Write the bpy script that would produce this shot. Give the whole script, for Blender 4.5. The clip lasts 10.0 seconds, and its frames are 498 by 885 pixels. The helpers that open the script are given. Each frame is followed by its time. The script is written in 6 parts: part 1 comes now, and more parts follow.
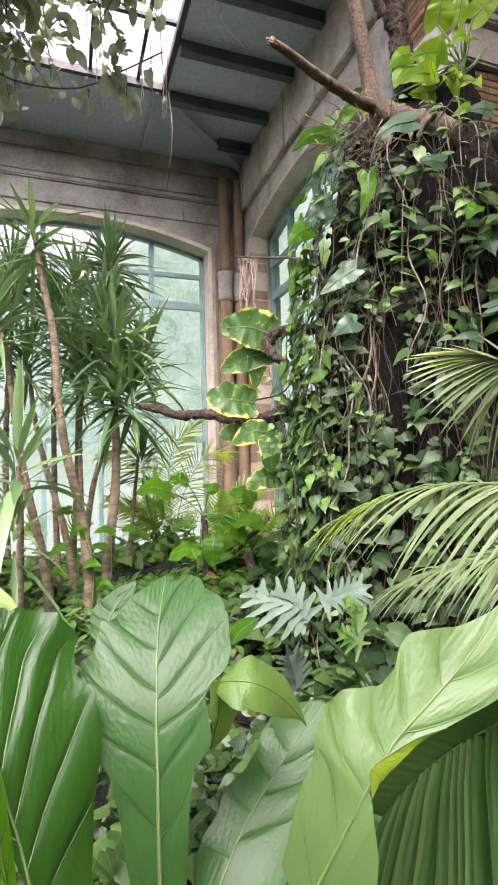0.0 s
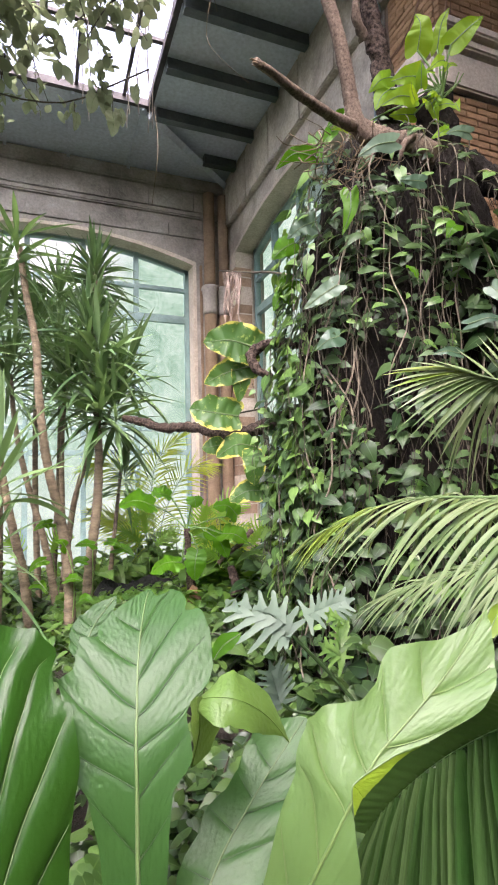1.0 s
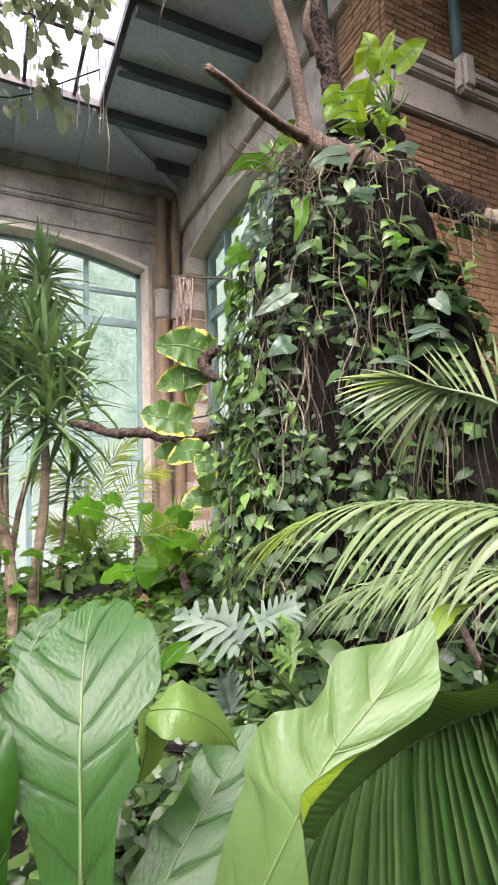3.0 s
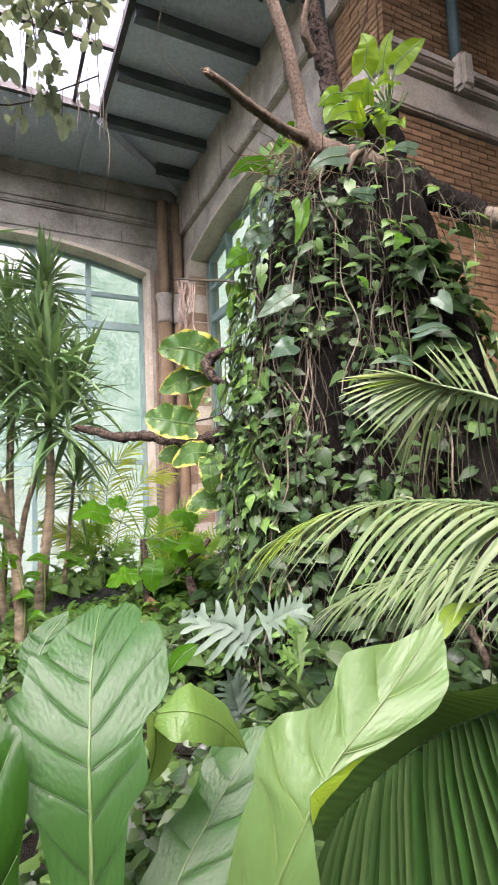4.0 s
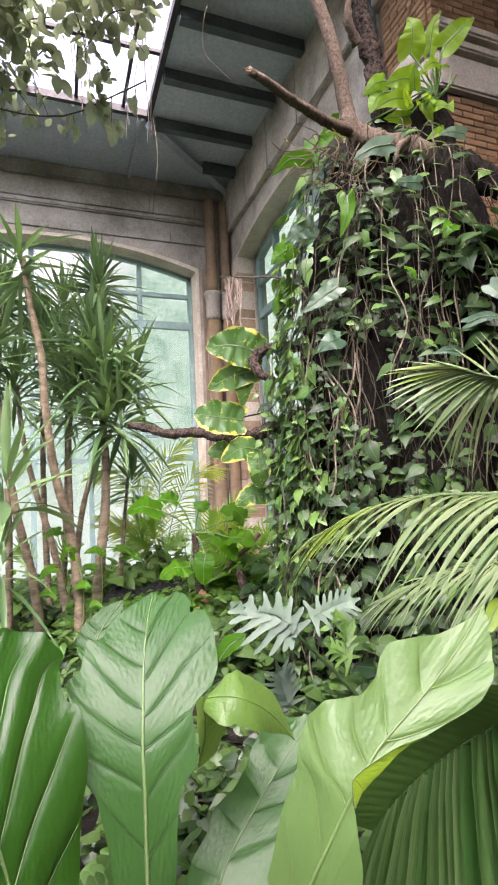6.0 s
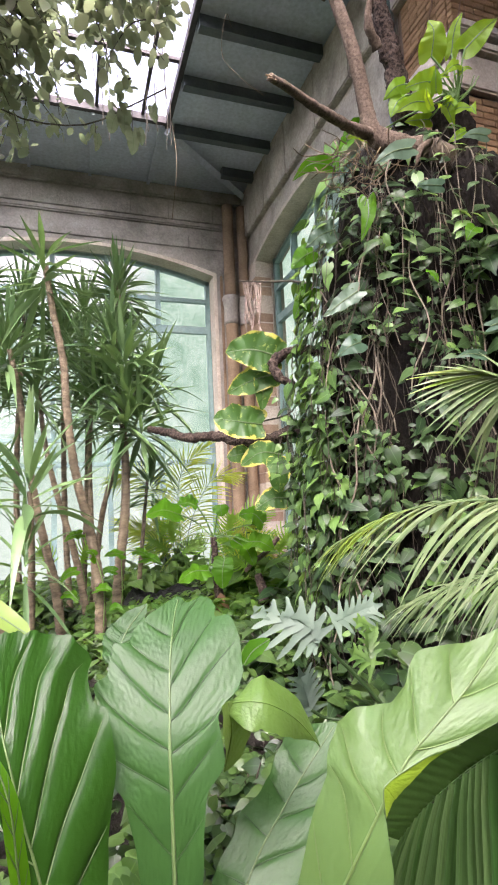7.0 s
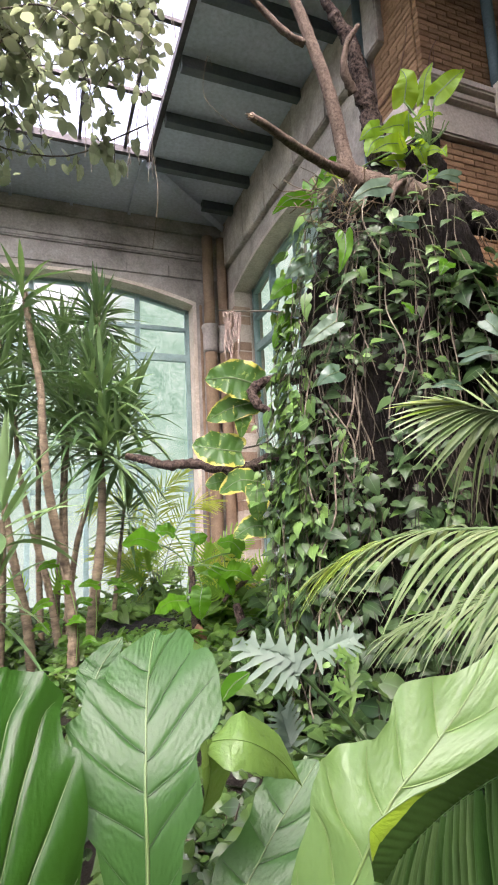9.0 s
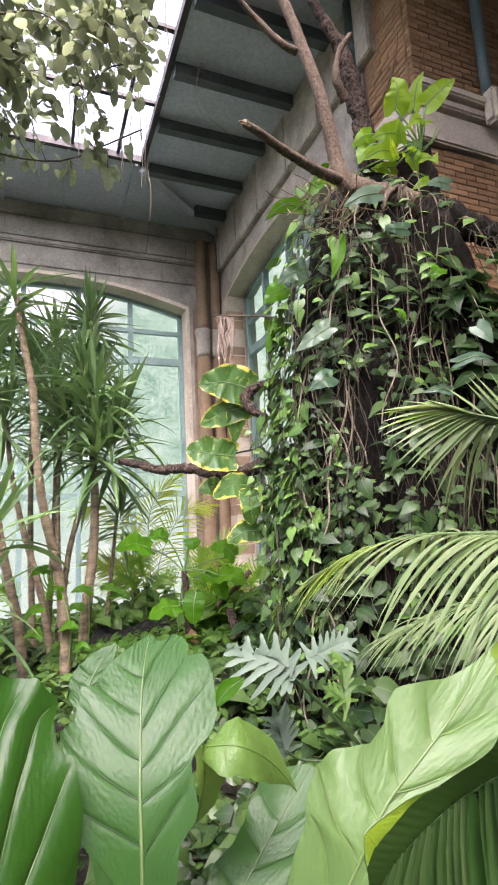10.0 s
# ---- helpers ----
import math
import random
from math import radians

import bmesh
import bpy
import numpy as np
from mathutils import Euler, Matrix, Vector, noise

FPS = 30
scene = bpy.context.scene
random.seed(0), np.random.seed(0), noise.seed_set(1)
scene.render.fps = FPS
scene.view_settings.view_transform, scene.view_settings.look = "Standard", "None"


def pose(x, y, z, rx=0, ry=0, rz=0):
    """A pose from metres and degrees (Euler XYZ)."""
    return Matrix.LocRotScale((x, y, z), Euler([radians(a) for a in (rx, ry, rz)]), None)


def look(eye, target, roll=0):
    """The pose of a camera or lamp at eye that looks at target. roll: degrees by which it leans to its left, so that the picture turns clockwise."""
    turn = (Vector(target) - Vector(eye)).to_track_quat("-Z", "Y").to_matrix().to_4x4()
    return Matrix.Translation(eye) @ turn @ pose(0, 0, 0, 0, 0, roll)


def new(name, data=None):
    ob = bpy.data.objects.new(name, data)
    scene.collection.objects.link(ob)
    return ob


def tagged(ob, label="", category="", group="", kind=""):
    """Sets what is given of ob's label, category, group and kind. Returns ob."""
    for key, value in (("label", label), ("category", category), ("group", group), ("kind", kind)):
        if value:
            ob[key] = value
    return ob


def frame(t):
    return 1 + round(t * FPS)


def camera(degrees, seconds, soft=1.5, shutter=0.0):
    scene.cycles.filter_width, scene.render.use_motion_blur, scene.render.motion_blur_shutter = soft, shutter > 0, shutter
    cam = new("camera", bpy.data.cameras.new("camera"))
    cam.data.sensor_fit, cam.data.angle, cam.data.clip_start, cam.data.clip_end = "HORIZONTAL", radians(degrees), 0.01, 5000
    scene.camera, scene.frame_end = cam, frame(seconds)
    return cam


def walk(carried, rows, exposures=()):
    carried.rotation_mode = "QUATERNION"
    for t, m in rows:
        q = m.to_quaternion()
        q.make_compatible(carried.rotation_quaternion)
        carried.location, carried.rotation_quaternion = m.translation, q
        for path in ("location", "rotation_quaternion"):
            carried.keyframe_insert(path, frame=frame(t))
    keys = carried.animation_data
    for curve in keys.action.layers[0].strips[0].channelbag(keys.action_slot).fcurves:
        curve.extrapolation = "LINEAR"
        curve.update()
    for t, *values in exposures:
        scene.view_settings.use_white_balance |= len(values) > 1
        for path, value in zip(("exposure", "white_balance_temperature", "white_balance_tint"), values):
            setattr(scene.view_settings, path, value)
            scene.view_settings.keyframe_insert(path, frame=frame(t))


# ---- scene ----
cam = camera(50.78, 10.0, soft=2.0)
EXPO, KELVIN, TINT = 3.36, 6500, 39
walk(cam, [
    (0.0, pose(0.0257, -0.0692, 1.6020, 93.516, 1.557, -19.502)),
    (0.5, pose(0.0256, -0.0708, 1.6022, 94.025, 1.531, -19.844)),
    (1.0, pose(0.0279, -0.0705, 1.6027, 94.868, 1.481, -21.253)),
    (1.5, pose(0.0322, -0.0675, 1.6027, 95.237, 1.439, -23.198)),
    (2.0, pose(0.0342, -0.0625, 1.6022, 95.247, 1.341, -24.875)),
    (2.5, pose(0.0379, -0.0638, 1.6027, 95.253, 1.456, -26.039)),
    (4.0, pose(0.0361, -0.0666, 1.6021, 95.593, 2.669, -25.829)),
    (4.5, pose(0.0370, -0.0665, 1.6015, 95.383, 2.942, -24.490)),
    (5.0, pose(0.0408, -0.0693, 1.5989, 95.230, 3.065, -23.183)),
    (5.5, pose(0.0429, -0.0808, 1.5970, 95.280, 3.022, -21.716)),
    (6.0, pose(0.0386, -0.0949, 1.5973, 95.360, 2.822, -20.307)),
    (7.5, pose(0.0148, -0.0912, 1.6031, 96.376, 2.655, -18.255)),
    (8.0, pose(0.0167, -0.0928, 1.6037, 97.495, 2.556, -19.172)),
    (8.5, pose(0.0191, -0.0896, 1.6043, 98.233, 2.564, -20.189)),
    (9.0, pose(0.0160, -0.0848, 1.6046, 98.696, 2.681, -20.924)),
    (9.5, pose(0.0132, -0.0849, 1.6058, 98.958, 2.805, -21.498)),
    (10.0, pose(0.0117, -0.0886, 1.6068, 99.116, 2.870, -21.668)),
], exposures=[(0.0, EXPO + 0.03, KELVIN, TINT), (2.5, EXPO + 0.09, KELVIN, TINT), (4.5, EXPO + 0.08, KELVIN, TINT), (6.0, EXPO + 0.06, KELVIN, TINT), (8.0, EXPO + 0.03, KELVIN, TINT), (10.0, EXPO + 0.01, KELVIN, TINT)])

# ---- light ----
world = bpy.data.worlds.new("sky")
scene.world = world
world.use_nodes = True
wn = world.node_tree.nodes
sky = wn.new("ShaderNodeTexSky")
sky.sky_type = "NISHITA"
sky.sun_disc = False
sky.sun_elevation, sky.sun_rotation = radians(55), radians(200)
sky.air_density, sky.dust_density = 1.0, 4.0
wn["Background"].inputs["Strength"].default_value = 0.15
hs = wn.new("ShaderNodeHueSaturation")
hs.inputs["Saturation"].default_value = 0.55
world.node_tree.links.new(sky.outputs["Color"], hs.inputs["Color"])
world.node_tree.links.new(hs.outputs["Color"], wn["Background"].inputs["Color"])
sun_data = bpy.data.lights.new("sun", "SUN")
sun_data.energy, sun_data.angle, sun_data.color = 0.9, radians(50), (1.0, 0.97, 0.92)
sun = new("sun", sun_data)
sun.matrix_world = look((-2.0, -4.0, 9.0), (0.8, 0.6, 1.0))

# ---- materials ----


def material(name):
    m = bpy.data.materials.new(name)
    m.use_nodes = True
    return m, m.node_tree.nodes, m.node_tree.links, m.node_tree.nodes["Principled BSDF"]


def ramp(nodes, links, source, stops):
    r = nodes.new("ShaderNodeValToRGB")
    el = r.color_ramp.elements
    while len(el) < len(stops):
        el.new(0.5)
    for e, (p, c) in zip(el, stops):
        e.position, e.color = p, (*c, 1)
    links.new(source, r.inputs["Fac"])
    return r.outputs["Color"]


def noise_tex(nodes, links, scale, detail=5, rough=0.6, stretch=None):
    tc = nodes.new("ShaderNodeTexCoord")
    n = nodes.new("ShaderNodeTexNoise")
    n.inputs["Scale"].default_value = scale
    n.inputs["Detail"].default_value = detail
    n.inputs["Roughness"].default_value = rough
    if stretch:
        mp = nodes.new("ShaderNodeMapping")
        mp.inputs["Scale"].default_value = stretch
        links.new(tc.outputs["Object"], mp.inputs["Vector"])
        links.new(mp.outputs["Vector"], n.inputs["Vector"])
    else:
        links.new(tc.outputs["Object"], n.inputs["Vector"])
    return n.outputs["Fac"]


def mixcol(nodes, links, fac, a, b, mode="MIX"):
    mx = nodes.new("ShaderNodeMix")
    mx.data_type, mx.blend_type = "RGBA", mode
    for sock, v in ((mx.inputs[0], fac), (mx.inputs[6], a), (mx.inputs[7], b)):
        if isinstance(v, bpy.types.NodeSocket):
            links.new(v, sock)
        elif isinstance(v, (int, float)):
            sock.default_value = v
        else:
            sock.default_value = (*v, 1)
    return mx.outputs[2]


def bump(nodes, links, bsdf, height, strength=0.3, dist=0.01):
    b = nodes.new("ShaderNodeBump")
    b.inputs["Strength"].default_value = strength
    b.inputs["Distance"].default_value = dist
    links.new(height, b.inputs["Height"])
    links.new(b.outputs["Normal"], bsdf.inputs["Normal"])


def surface(name, dark, light, scale=3.0, fine=40.0, rough=0.8, relief=0.4, dist=0.01, metal=0.0, stretch=None, rand=0.0):
    """A matt surface with stains and grain; rand varies its brightness piece by piece."""
    m, n, l, b = material(name)
    mid = tuple((p + q) / 2 for p, q in zip(dark, light))
    big = noise_tex(n, l, scale, 6, 0.65, stretch)
    col = ramp(n, l, big, [(0.3, dark), (0.5, mid), (0.72, light)])
    small = noise_tex(n, l, fine, 4, 0.6, stretch)
    shade = ramp(n, l, small, [(0.3, (0.7, 0.7, 0.7)), (0.7, (1.0, 1.0, 1.0))])
    col = mixcol(n, l, 1.0, col, shade, "MULTIPLY")
    if rand:
        oi = n.new("ShaderNodeObjectInfo")
        v = ramp(n, l, oi.outputs["Random"], [(0.0, (1 - rand,) * 3), (1.0, (1.0, 1.0, 1.0))])
        col = mixcol(n, l, 1.0, col, v, "MULTIPLY")
    l.new(col, b.inputs["Base Color"])
    b.inputs["Roughness"].default_value = rough
    b.inputs["Metallic"].default_value = metal
    b.inputs["Specular IOR Level"].default_value = 0.15 if rough > 0.8 else 0.4
    bump(n, l, b, small, relief, dist)
    return m


def bark(name, crack, mid, pale, scale=22.0, depth=0.012):
    """Bark: dark cracks between plates, pale worn patches, coarse and fine relief."""
    m, n, l, b = material(name)
    plates = noise_tex(n, l, scale, 8, 0.72)
    patch = noise_tex(n, l, scale * 0.35, 4, 0.6)
    col = ramp(n, l, plates, [(0.40, crack), (0.48, mid), (0.55, tuple(0.5 * (p + q) for p, q in zip(mid, pale))), (0.64, pale)])
    tone = ramp(n, l, patch, [(0.3, (0.75, 0.73, 0.7)), (0.7, (1.1, 1.1, 1.08))])
    col = mixcol(n, l, 1.0, col, tone, "MULTIPLY")
    l.new(col, b.inputs["Base Color"])
    b.inputs["Roughness"].default_value = 0.9
    b.inputs["Specular IOR Level"].default_value = 0.15
    bump(n, l, b, plates, 1.0, depth)
    return m


def foliage(name, dark, light, through_col, rough=0.38, trans=0.3, scale=9.0, island=True, spots=None, vein_bump=0.25, edge=None, gloss=0.38, pucker=0.0, streak=0.0, crinkle=0.0, rib=None):
    """Leaf: two tones, leaf-to-leaf variation, light that comes through the blade."""
    m, n, l, b = material(name)
    dark, light = ((c[0] * 1.12, c[1] * 0.98, c[2] * 1.12) for c in (dark, light))
    big = noise_tex(n, l, scale, 3, 0.5)
    if island:
        src_r = n.new("ShaderNodeNewGeometry").outputs["Random Per Island"]
    else:
        src_r = n.new("ShaderNodeObjectInfo").outputs["Random"]
    mx = n.new("ShaderNodeMath")
    mx.operation = "MULTIPLY_ADD"
    l.new(src_r, mx.inputs[0])
    mx.inputs[1].default_value = 0.75
    sc = n.new("ShaderNodeMath")
    sc.operation = "MULTIPLY"
    l.new(big, sc.inputs[0])
    sc.inputs[1].default_value = 0.45
    l.new(sc.outputs[0], mx.inputs[2])
    mid = tuple((p + q) / 2 for p, q in zip(dark, light))
    col = ramp(n, l, mx.outputs[0], [(0.2, dark), (0.6, mid), (0.95, light)])
    if spots:
        sp = noise_tex(n, l, spots[1], 6, 0.7)
        f = ramp(n, l, sp, [(spots[2], (0, 0, 0)), (spots[2] + 0.05, (1, 1, 1))])
        col = mixcol(n, l, f, col, spots[0])
    if streak:
        mp = n.new("ShaderNodeMapping")
        mp.inputs["Scale"].default_value = (9.0, 0.8, 1.0)
        l.new(n.new("ShaderNodeTexCoord").outputs["UV"], mp.inputs["Vector"])
        tx = n.new("ShaderNodeTexNoise")
        tx.inputs["Scale"].default_value, tx.inputs["Detail"].default_value = 2.0, 4.0
        l.new(mp.outputs[0], tx.inputs["Vector"])
        f = ramp(n, l, tx.outputs["Fac"], [(0.3, (1 - streak,) * 3), (0.7, (1 + streak,) * 3)])
        col = mixcol(n, l, 1.0, col, f, "MULTIPLY")
    if edge:
        sep = n.new("ShaderNodeSeparateXYZ")
        l.new(n.new("ShaderNodeTexCoord").outputs["UV"], sep.inputs[0])
        ab = n.new("ShaderNodeMath")
        ab.operation = "MULTIPLY_ADD"
        l.new(sep.outputs[0], ab.inputs[0])
        ab.inputs[1].default_value, ab.inputs[2].default_value = 2.0, -1.0
        av = n.new("ShaderNodeMath")
        av.operation = "ABSOLUTE"
        l.new(ab.outputs[0], av.inputs[0])
        ad = n.new("ShaderNodeMath")
        ad.operation = "MULTIPLY_ADD"
        l.new(noise_tex(n, l, 10.0, 5, 0.7), ad.inputs[0])
        ad.inputs[1].default_value = 1.5
        l.new(av.outputs[0], ad.inputs[2])
        f = ramp(n, l, ad.outputs[0], [(0.955, (0, 0, 0)), (0.985, (0.35, 0.35, 0.35)), (1.0, (1, 1, 1))])
        half = n.new("ShaderNodeMath")
        half.operation = "MULTIPLY"
        half.inputs[1].default_value = 0.60
        l.new(ad.outputs[0], half.inputs[0])
        l.new(half.outputs[0], f.node.inputs["Fac"])
        col = mixcol(n, l, f, col, edge)
    if rib:
        rs = n.new("ShaderNodeSeparateXYZ")
        l.new(n.new("ShaderNodeTexCoord").outputs["UV"], rs.inputs[0])
        f = ramp(n, l, rs.outputs[0], [(0.46, (0, 0, 0)), (0.49, (1, 1, 1)), (0.51, (1, 1, 1)), (0.54, (0, 0, 0))])
        col = mixcol(n, l, f, col, rib)
    l.new(col, b.inputs["Base Color"])
    b.inputs["Roughness"].default_value = rough
    b.inputs["Specular IOR Level"].default_value = gloss
    fine = noise_tex(n, l, 60.0, 3, 0.6)
    bump(n, l, b, fine, vein_bump, 0.003)
    if pucker:
        b2 = n.new("ShaderNodeBump")
        b2.inputs["Strength"].default_value = pucker
        b2.inputs["Distance"].default_value = 0.012
        l.new(noise_tex(n, l, 17.0, 2, 0.45), b2.inputs["Height"])
        l.new(b2.outputs["Normal"], b.inputs["Normal"].links[0].from_node.inputs["Normal"])
    if crinkle:
        b3 = n.new("ShaderNodeBump")
        b3.inputs["Strength"].default_value = crinkle
        b3.inputs["Distance"].default_value = 0.004
        l.new(noise_tex(n, l, 75.0, 4, 0.6), b3.inputs["Height"])
        first = b.inputs["Normal"].links[0].from_node
        if first.inputs["Normal"].links:
            first = first.inputs["Normal"].links[0].from_node
        l.new(b3.outputs["Normal"], first.inputs["Normal"])
    t = n.new("ShaderNodeBsdfTranslucent")
    tcol = mixcol(n, l, 0.5, col, through_col)
    l.new(tcol, t.inputs["Color"])
    ms = n.new("ShaderNodeMixShader")
    ms.inputs["Fac"].default_value = trans
    l.new(b.outputs["BSDF"], ms.inputs[1])
    l.new(t.outputs["BSDF"], ms.inputs[2])
    l.new(ms.outputs["Shader"], n["Material Output"].inputs["Surface"])
    return m


M_STONE = surface("weathered_stone", (0.19, 0.176, 0.142), (0.48, 0.452, 0.382), 1.6, 30, 0.9, 0.5)
# lighter, warm copy of the stone; window light on the east wall is in it
M_STONE_LIT = surface("lit_warm_stone", (0.27, 0.245, 0.195), (0.66, 0.60, 0.49), 2.2, 34, 0.9, 0.6)
M_STONE_PALE = surface("pale_stone", (0.44, 0.385, 0.29), (0.72, 0.65, 0.51), 2.2, 40, 0.85, 0.4)
M_BROWNSTONE = surface("brown_sandstone", (0.165, 0.117, 0.070), (0.33, 0.24, 0.15), 2.5, 45, 0.85, 0.4)
M_PLASTER = surface("old_plaster", (0.18, 0.175, 0.16), (0.30, 0.29, 0.27), 1.0, 30, 0.9, 0.4)
M_BRICK = surface("yellow_brick", (0.29, 0.165, 0.08), (0.52, 0.325, 0.17), 7.0, 90, 0.85, 0.5, 0.006, rand=0.35)
M_MORTAR = surface("brown_mortar", (0.15, 0.108, 0.075), (0.26, 0.195, 0.14), 8, 80, 0.95, 0.5)
M_TEAL = surface("teal_painted_iron", (0.16, 0.28, 0.25), (0.26, 0.39, 0.35), 5, 60, 0.5, 0.2)
# darker copy of the teal iron: the posts' shade is in its colour
M_TEAL_SHADED = surface("shaded_teal_painted_iron", (0.055, 0.105, 0.10), (0.10, 0.165, 0.155), 5, 60, 0.5, 0.2)
M_CEIL = surface("grey_green_ceiling_boards", (0.48, 0.535, 0.60), (0.58, 0.64, 0.71), 0.9, 25, 0.6, 0.2)
M_BEAM = surface("grey_iron_beam", (0.06, 0.078, 0.08), (0.11, 0.135, 0.135), 3, 40, 0.6, 0.3)
M_RUST = surface("rusty_steel", (0.03, 0.027, 0.025), (0.10, 0.09, 0.082), 6, 60, 0.7, 0.4)
M_SOIL = surface("dark_soil", (0.010, 0.0095, 0.007), (0.036, 0.031, 0.022), 6, 70, 0.95, 0.9, 0.03)
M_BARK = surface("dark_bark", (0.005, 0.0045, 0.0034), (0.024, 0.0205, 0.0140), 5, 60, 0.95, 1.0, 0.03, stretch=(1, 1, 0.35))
M_BRANCH = bark("weathered_branch", (0.068, 0.052, 0.037), (0.106, 0.083, 0.059), (0.158, 0.128, 0.093), 75, 0.006)
M_BRANCH_D = bark("dark_cork_bark", (0.008, 0.006, 0.005), (0.038, 0.028, 0.021), (0.10, 0.078, 0.058), 60, 0.014)
M_PALEBARK = surface("ringed_cane_bark", (0.050, 0.041, 0.025), (0.27, 0.222, 0.138), 9, 60, 0.85, 0.9, 0.008, stretch=(1, 1, 3.0))
M_VINE = surface("vine_stem", (0.020, 0.018, 0.010), (0.080, 0.068, 0.036), 20, 80, 0.8, 0.5, 0.004)
M_STRAW = surface("dry_straw_twig", (0.10, 0.075, 0.04), (0.26, 0.20, 0.12), 20, 90, 0.9, 0.4)
M_MOSS = surface("dry_pink_moss", (0.20, 0.160, 0.12), (0.37, 0.30, 0.235), 20, 120, 0.95, 0.8)
M_DEADLEAF = surface("dry_brown_leaf", (0.13, 0.07, 0.038), (0.28, 0.16, 0.085), 18, 90, 0.7, 0.5, 0.004)
M_ROCK = surface("dark_rock", (0.006, 0.0075, 0.0065), (0.026, 0.029, 0.024), 4, 50, 0.92, 1.0, 0.03)

M_NEST = foliage("nest_leaf", (0.012, 0.052, 0.009), (0.022, 0.078, 0.014), (0.18, 0.38, 0.06), 0.39, 0.12, 5, False, vein_bump=0.1, gloss=0.21, pucker=0.05, crinkle=0.2)
M_NEST_L = foliage("nest_leaf_young", (0.064, 0.150, 0.034), (0.104, 0.212, 0.057), (0.36, 0.56, 0.10), 0.45, 0.3, 5, False, vein_bump=0.12, gloss=0.40, pucker=0.12, crinkle=0.25)
# dark copy of nest_leaf: the shade on one leaf is in its colour
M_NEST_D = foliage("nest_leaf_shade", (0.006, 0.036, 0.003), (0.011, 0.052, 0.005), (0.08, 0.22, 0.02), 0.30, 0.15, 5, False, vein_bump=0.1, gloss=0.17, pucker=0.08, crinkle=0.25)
M_NEST_Y = foliage("nest_leaf_yellow", (0.058, 0.142, 0.022), (0.095, 0.200, 0.042), (0.38, 0.58, 0.07), 0.42, 0.35, 5, False, vein_bump=0.2, gloss=0.3, pucker=0.3, crinkle=0.3)
# base colour raised to carry the backlight that the translucency alone doesn't give
M_CROWN = foliage("backlit_leaf", (0.07, 0.205, 0.006), (0.13, 0.28, 0.012), (0.65, 0.92, 0.03), 0.45, 0.55, 6, False, gloss=0.2)
M_STEM_PALE = surface("pale_vine_stem", (0.10, 0.085, 0.055), (0.26, 0.225, 0.15), 20, 80, 0.8, 0.5, 0.004)
# bright copy of the palm leaflet: sunlight from outside is put into its colours
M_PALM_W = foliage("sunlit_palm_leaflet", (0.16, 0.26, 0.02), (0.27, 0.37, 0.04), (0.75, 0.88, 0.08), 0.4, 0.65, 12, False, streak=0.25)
M_PALMATE = foliage("palmate_leaflet", (0.055, 0.17, 0.012), (0.12, 0.27, 0.025), (0.42, 0.78, 0.04), 0.4, 0.5, 12, False, streak=0.2)
# darkest palm copy: the deep shade on the upper half is in its colour
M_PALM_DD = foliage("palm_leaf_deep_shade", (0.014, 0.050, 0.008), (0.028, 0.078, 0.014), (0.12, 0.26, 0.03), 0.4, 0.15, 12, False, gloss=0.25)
M_FOLD = foliage("leaf_underside", (0.10, 0.215, 0.010), (0.15, 0.275, 0.018), (0.55, 0.70, 0.04), 0.45, 0.35, 6, False, gloss=0.25)
M_RIB = foliage("leaf_rib", (0.060, 0.125, 0.032), (0.090, 0.165, 0.052), (0.35, 0.5, 0.1), 0.4, 0.1, 5, False)
# side veins darker than the blade: shadow of their grooves is in this colour
M_VEIN = foliage("leaf_vein", (0.014, 0.045, 0.010), (0.028, 0.07, 0.018), (0.2, 0.35, 0.05), 0.4, 0.1, 5, False)
M_VEIN_L = foliage("young_leaf_vein", (0.07, 0.15, 0.03), (0.11, 0.20, 0.05), (0.3, 0.45, 0.1), 0.4, 0.15, 5, False)
M_IVY = foliage("climber_leaf", (0.006, 0.025, 0.006), (0.040, 0.090, 0.024), (0.13, 0.30, 0.05), 0.38, 0.2, 9, gloss=0.21, rib=(0.05, 0.10, 0.036))
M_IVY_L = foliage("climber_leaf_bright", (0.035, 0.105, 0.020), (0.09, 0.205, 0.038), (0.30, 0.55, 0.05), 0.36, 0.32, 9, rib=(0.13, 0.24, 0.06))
M_COVER = foliage("ground_cover_leaf", (0.006, 0.024, 0.006), (0.042, 0.098, 0.016), (0.15, 0.32, 0.05), 0.38, 0.18, 9, gloss=0.3, rib=(0.045, 0.10, 0.032))
M_YUCCA = foliage("cane_leaf", (0.040, 0.112, 0.034), (0.118, 0.232, 0.078), (0.26, 0.50, 0.09), 0.36, 0.22, 6)
M_PALM = foliage("palm_leaflet", (0.060, 0.130, 0.036), (0.140, 0.214, 0.086), (0.35, 0.50, 0.12), 0.34, 0.24, 12, False, gloss=0.42, streak=0.3)
M_PALM_Y = foliage("palm_leaflet_yellow", (0.10, 0.20, 0.025), (0.20, 0.31, 0.05), (0.42, 0.55, 0.07), 0.35, 0.35, 12, False, streak=0.3)
# dark copy of palm_leaflet, with the broad leaf's shade put into its colour
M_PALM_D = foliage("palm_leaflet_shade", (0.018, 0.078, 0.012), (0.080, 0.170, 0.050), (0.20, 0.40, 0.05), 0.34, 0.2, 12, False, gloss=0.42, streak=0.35)
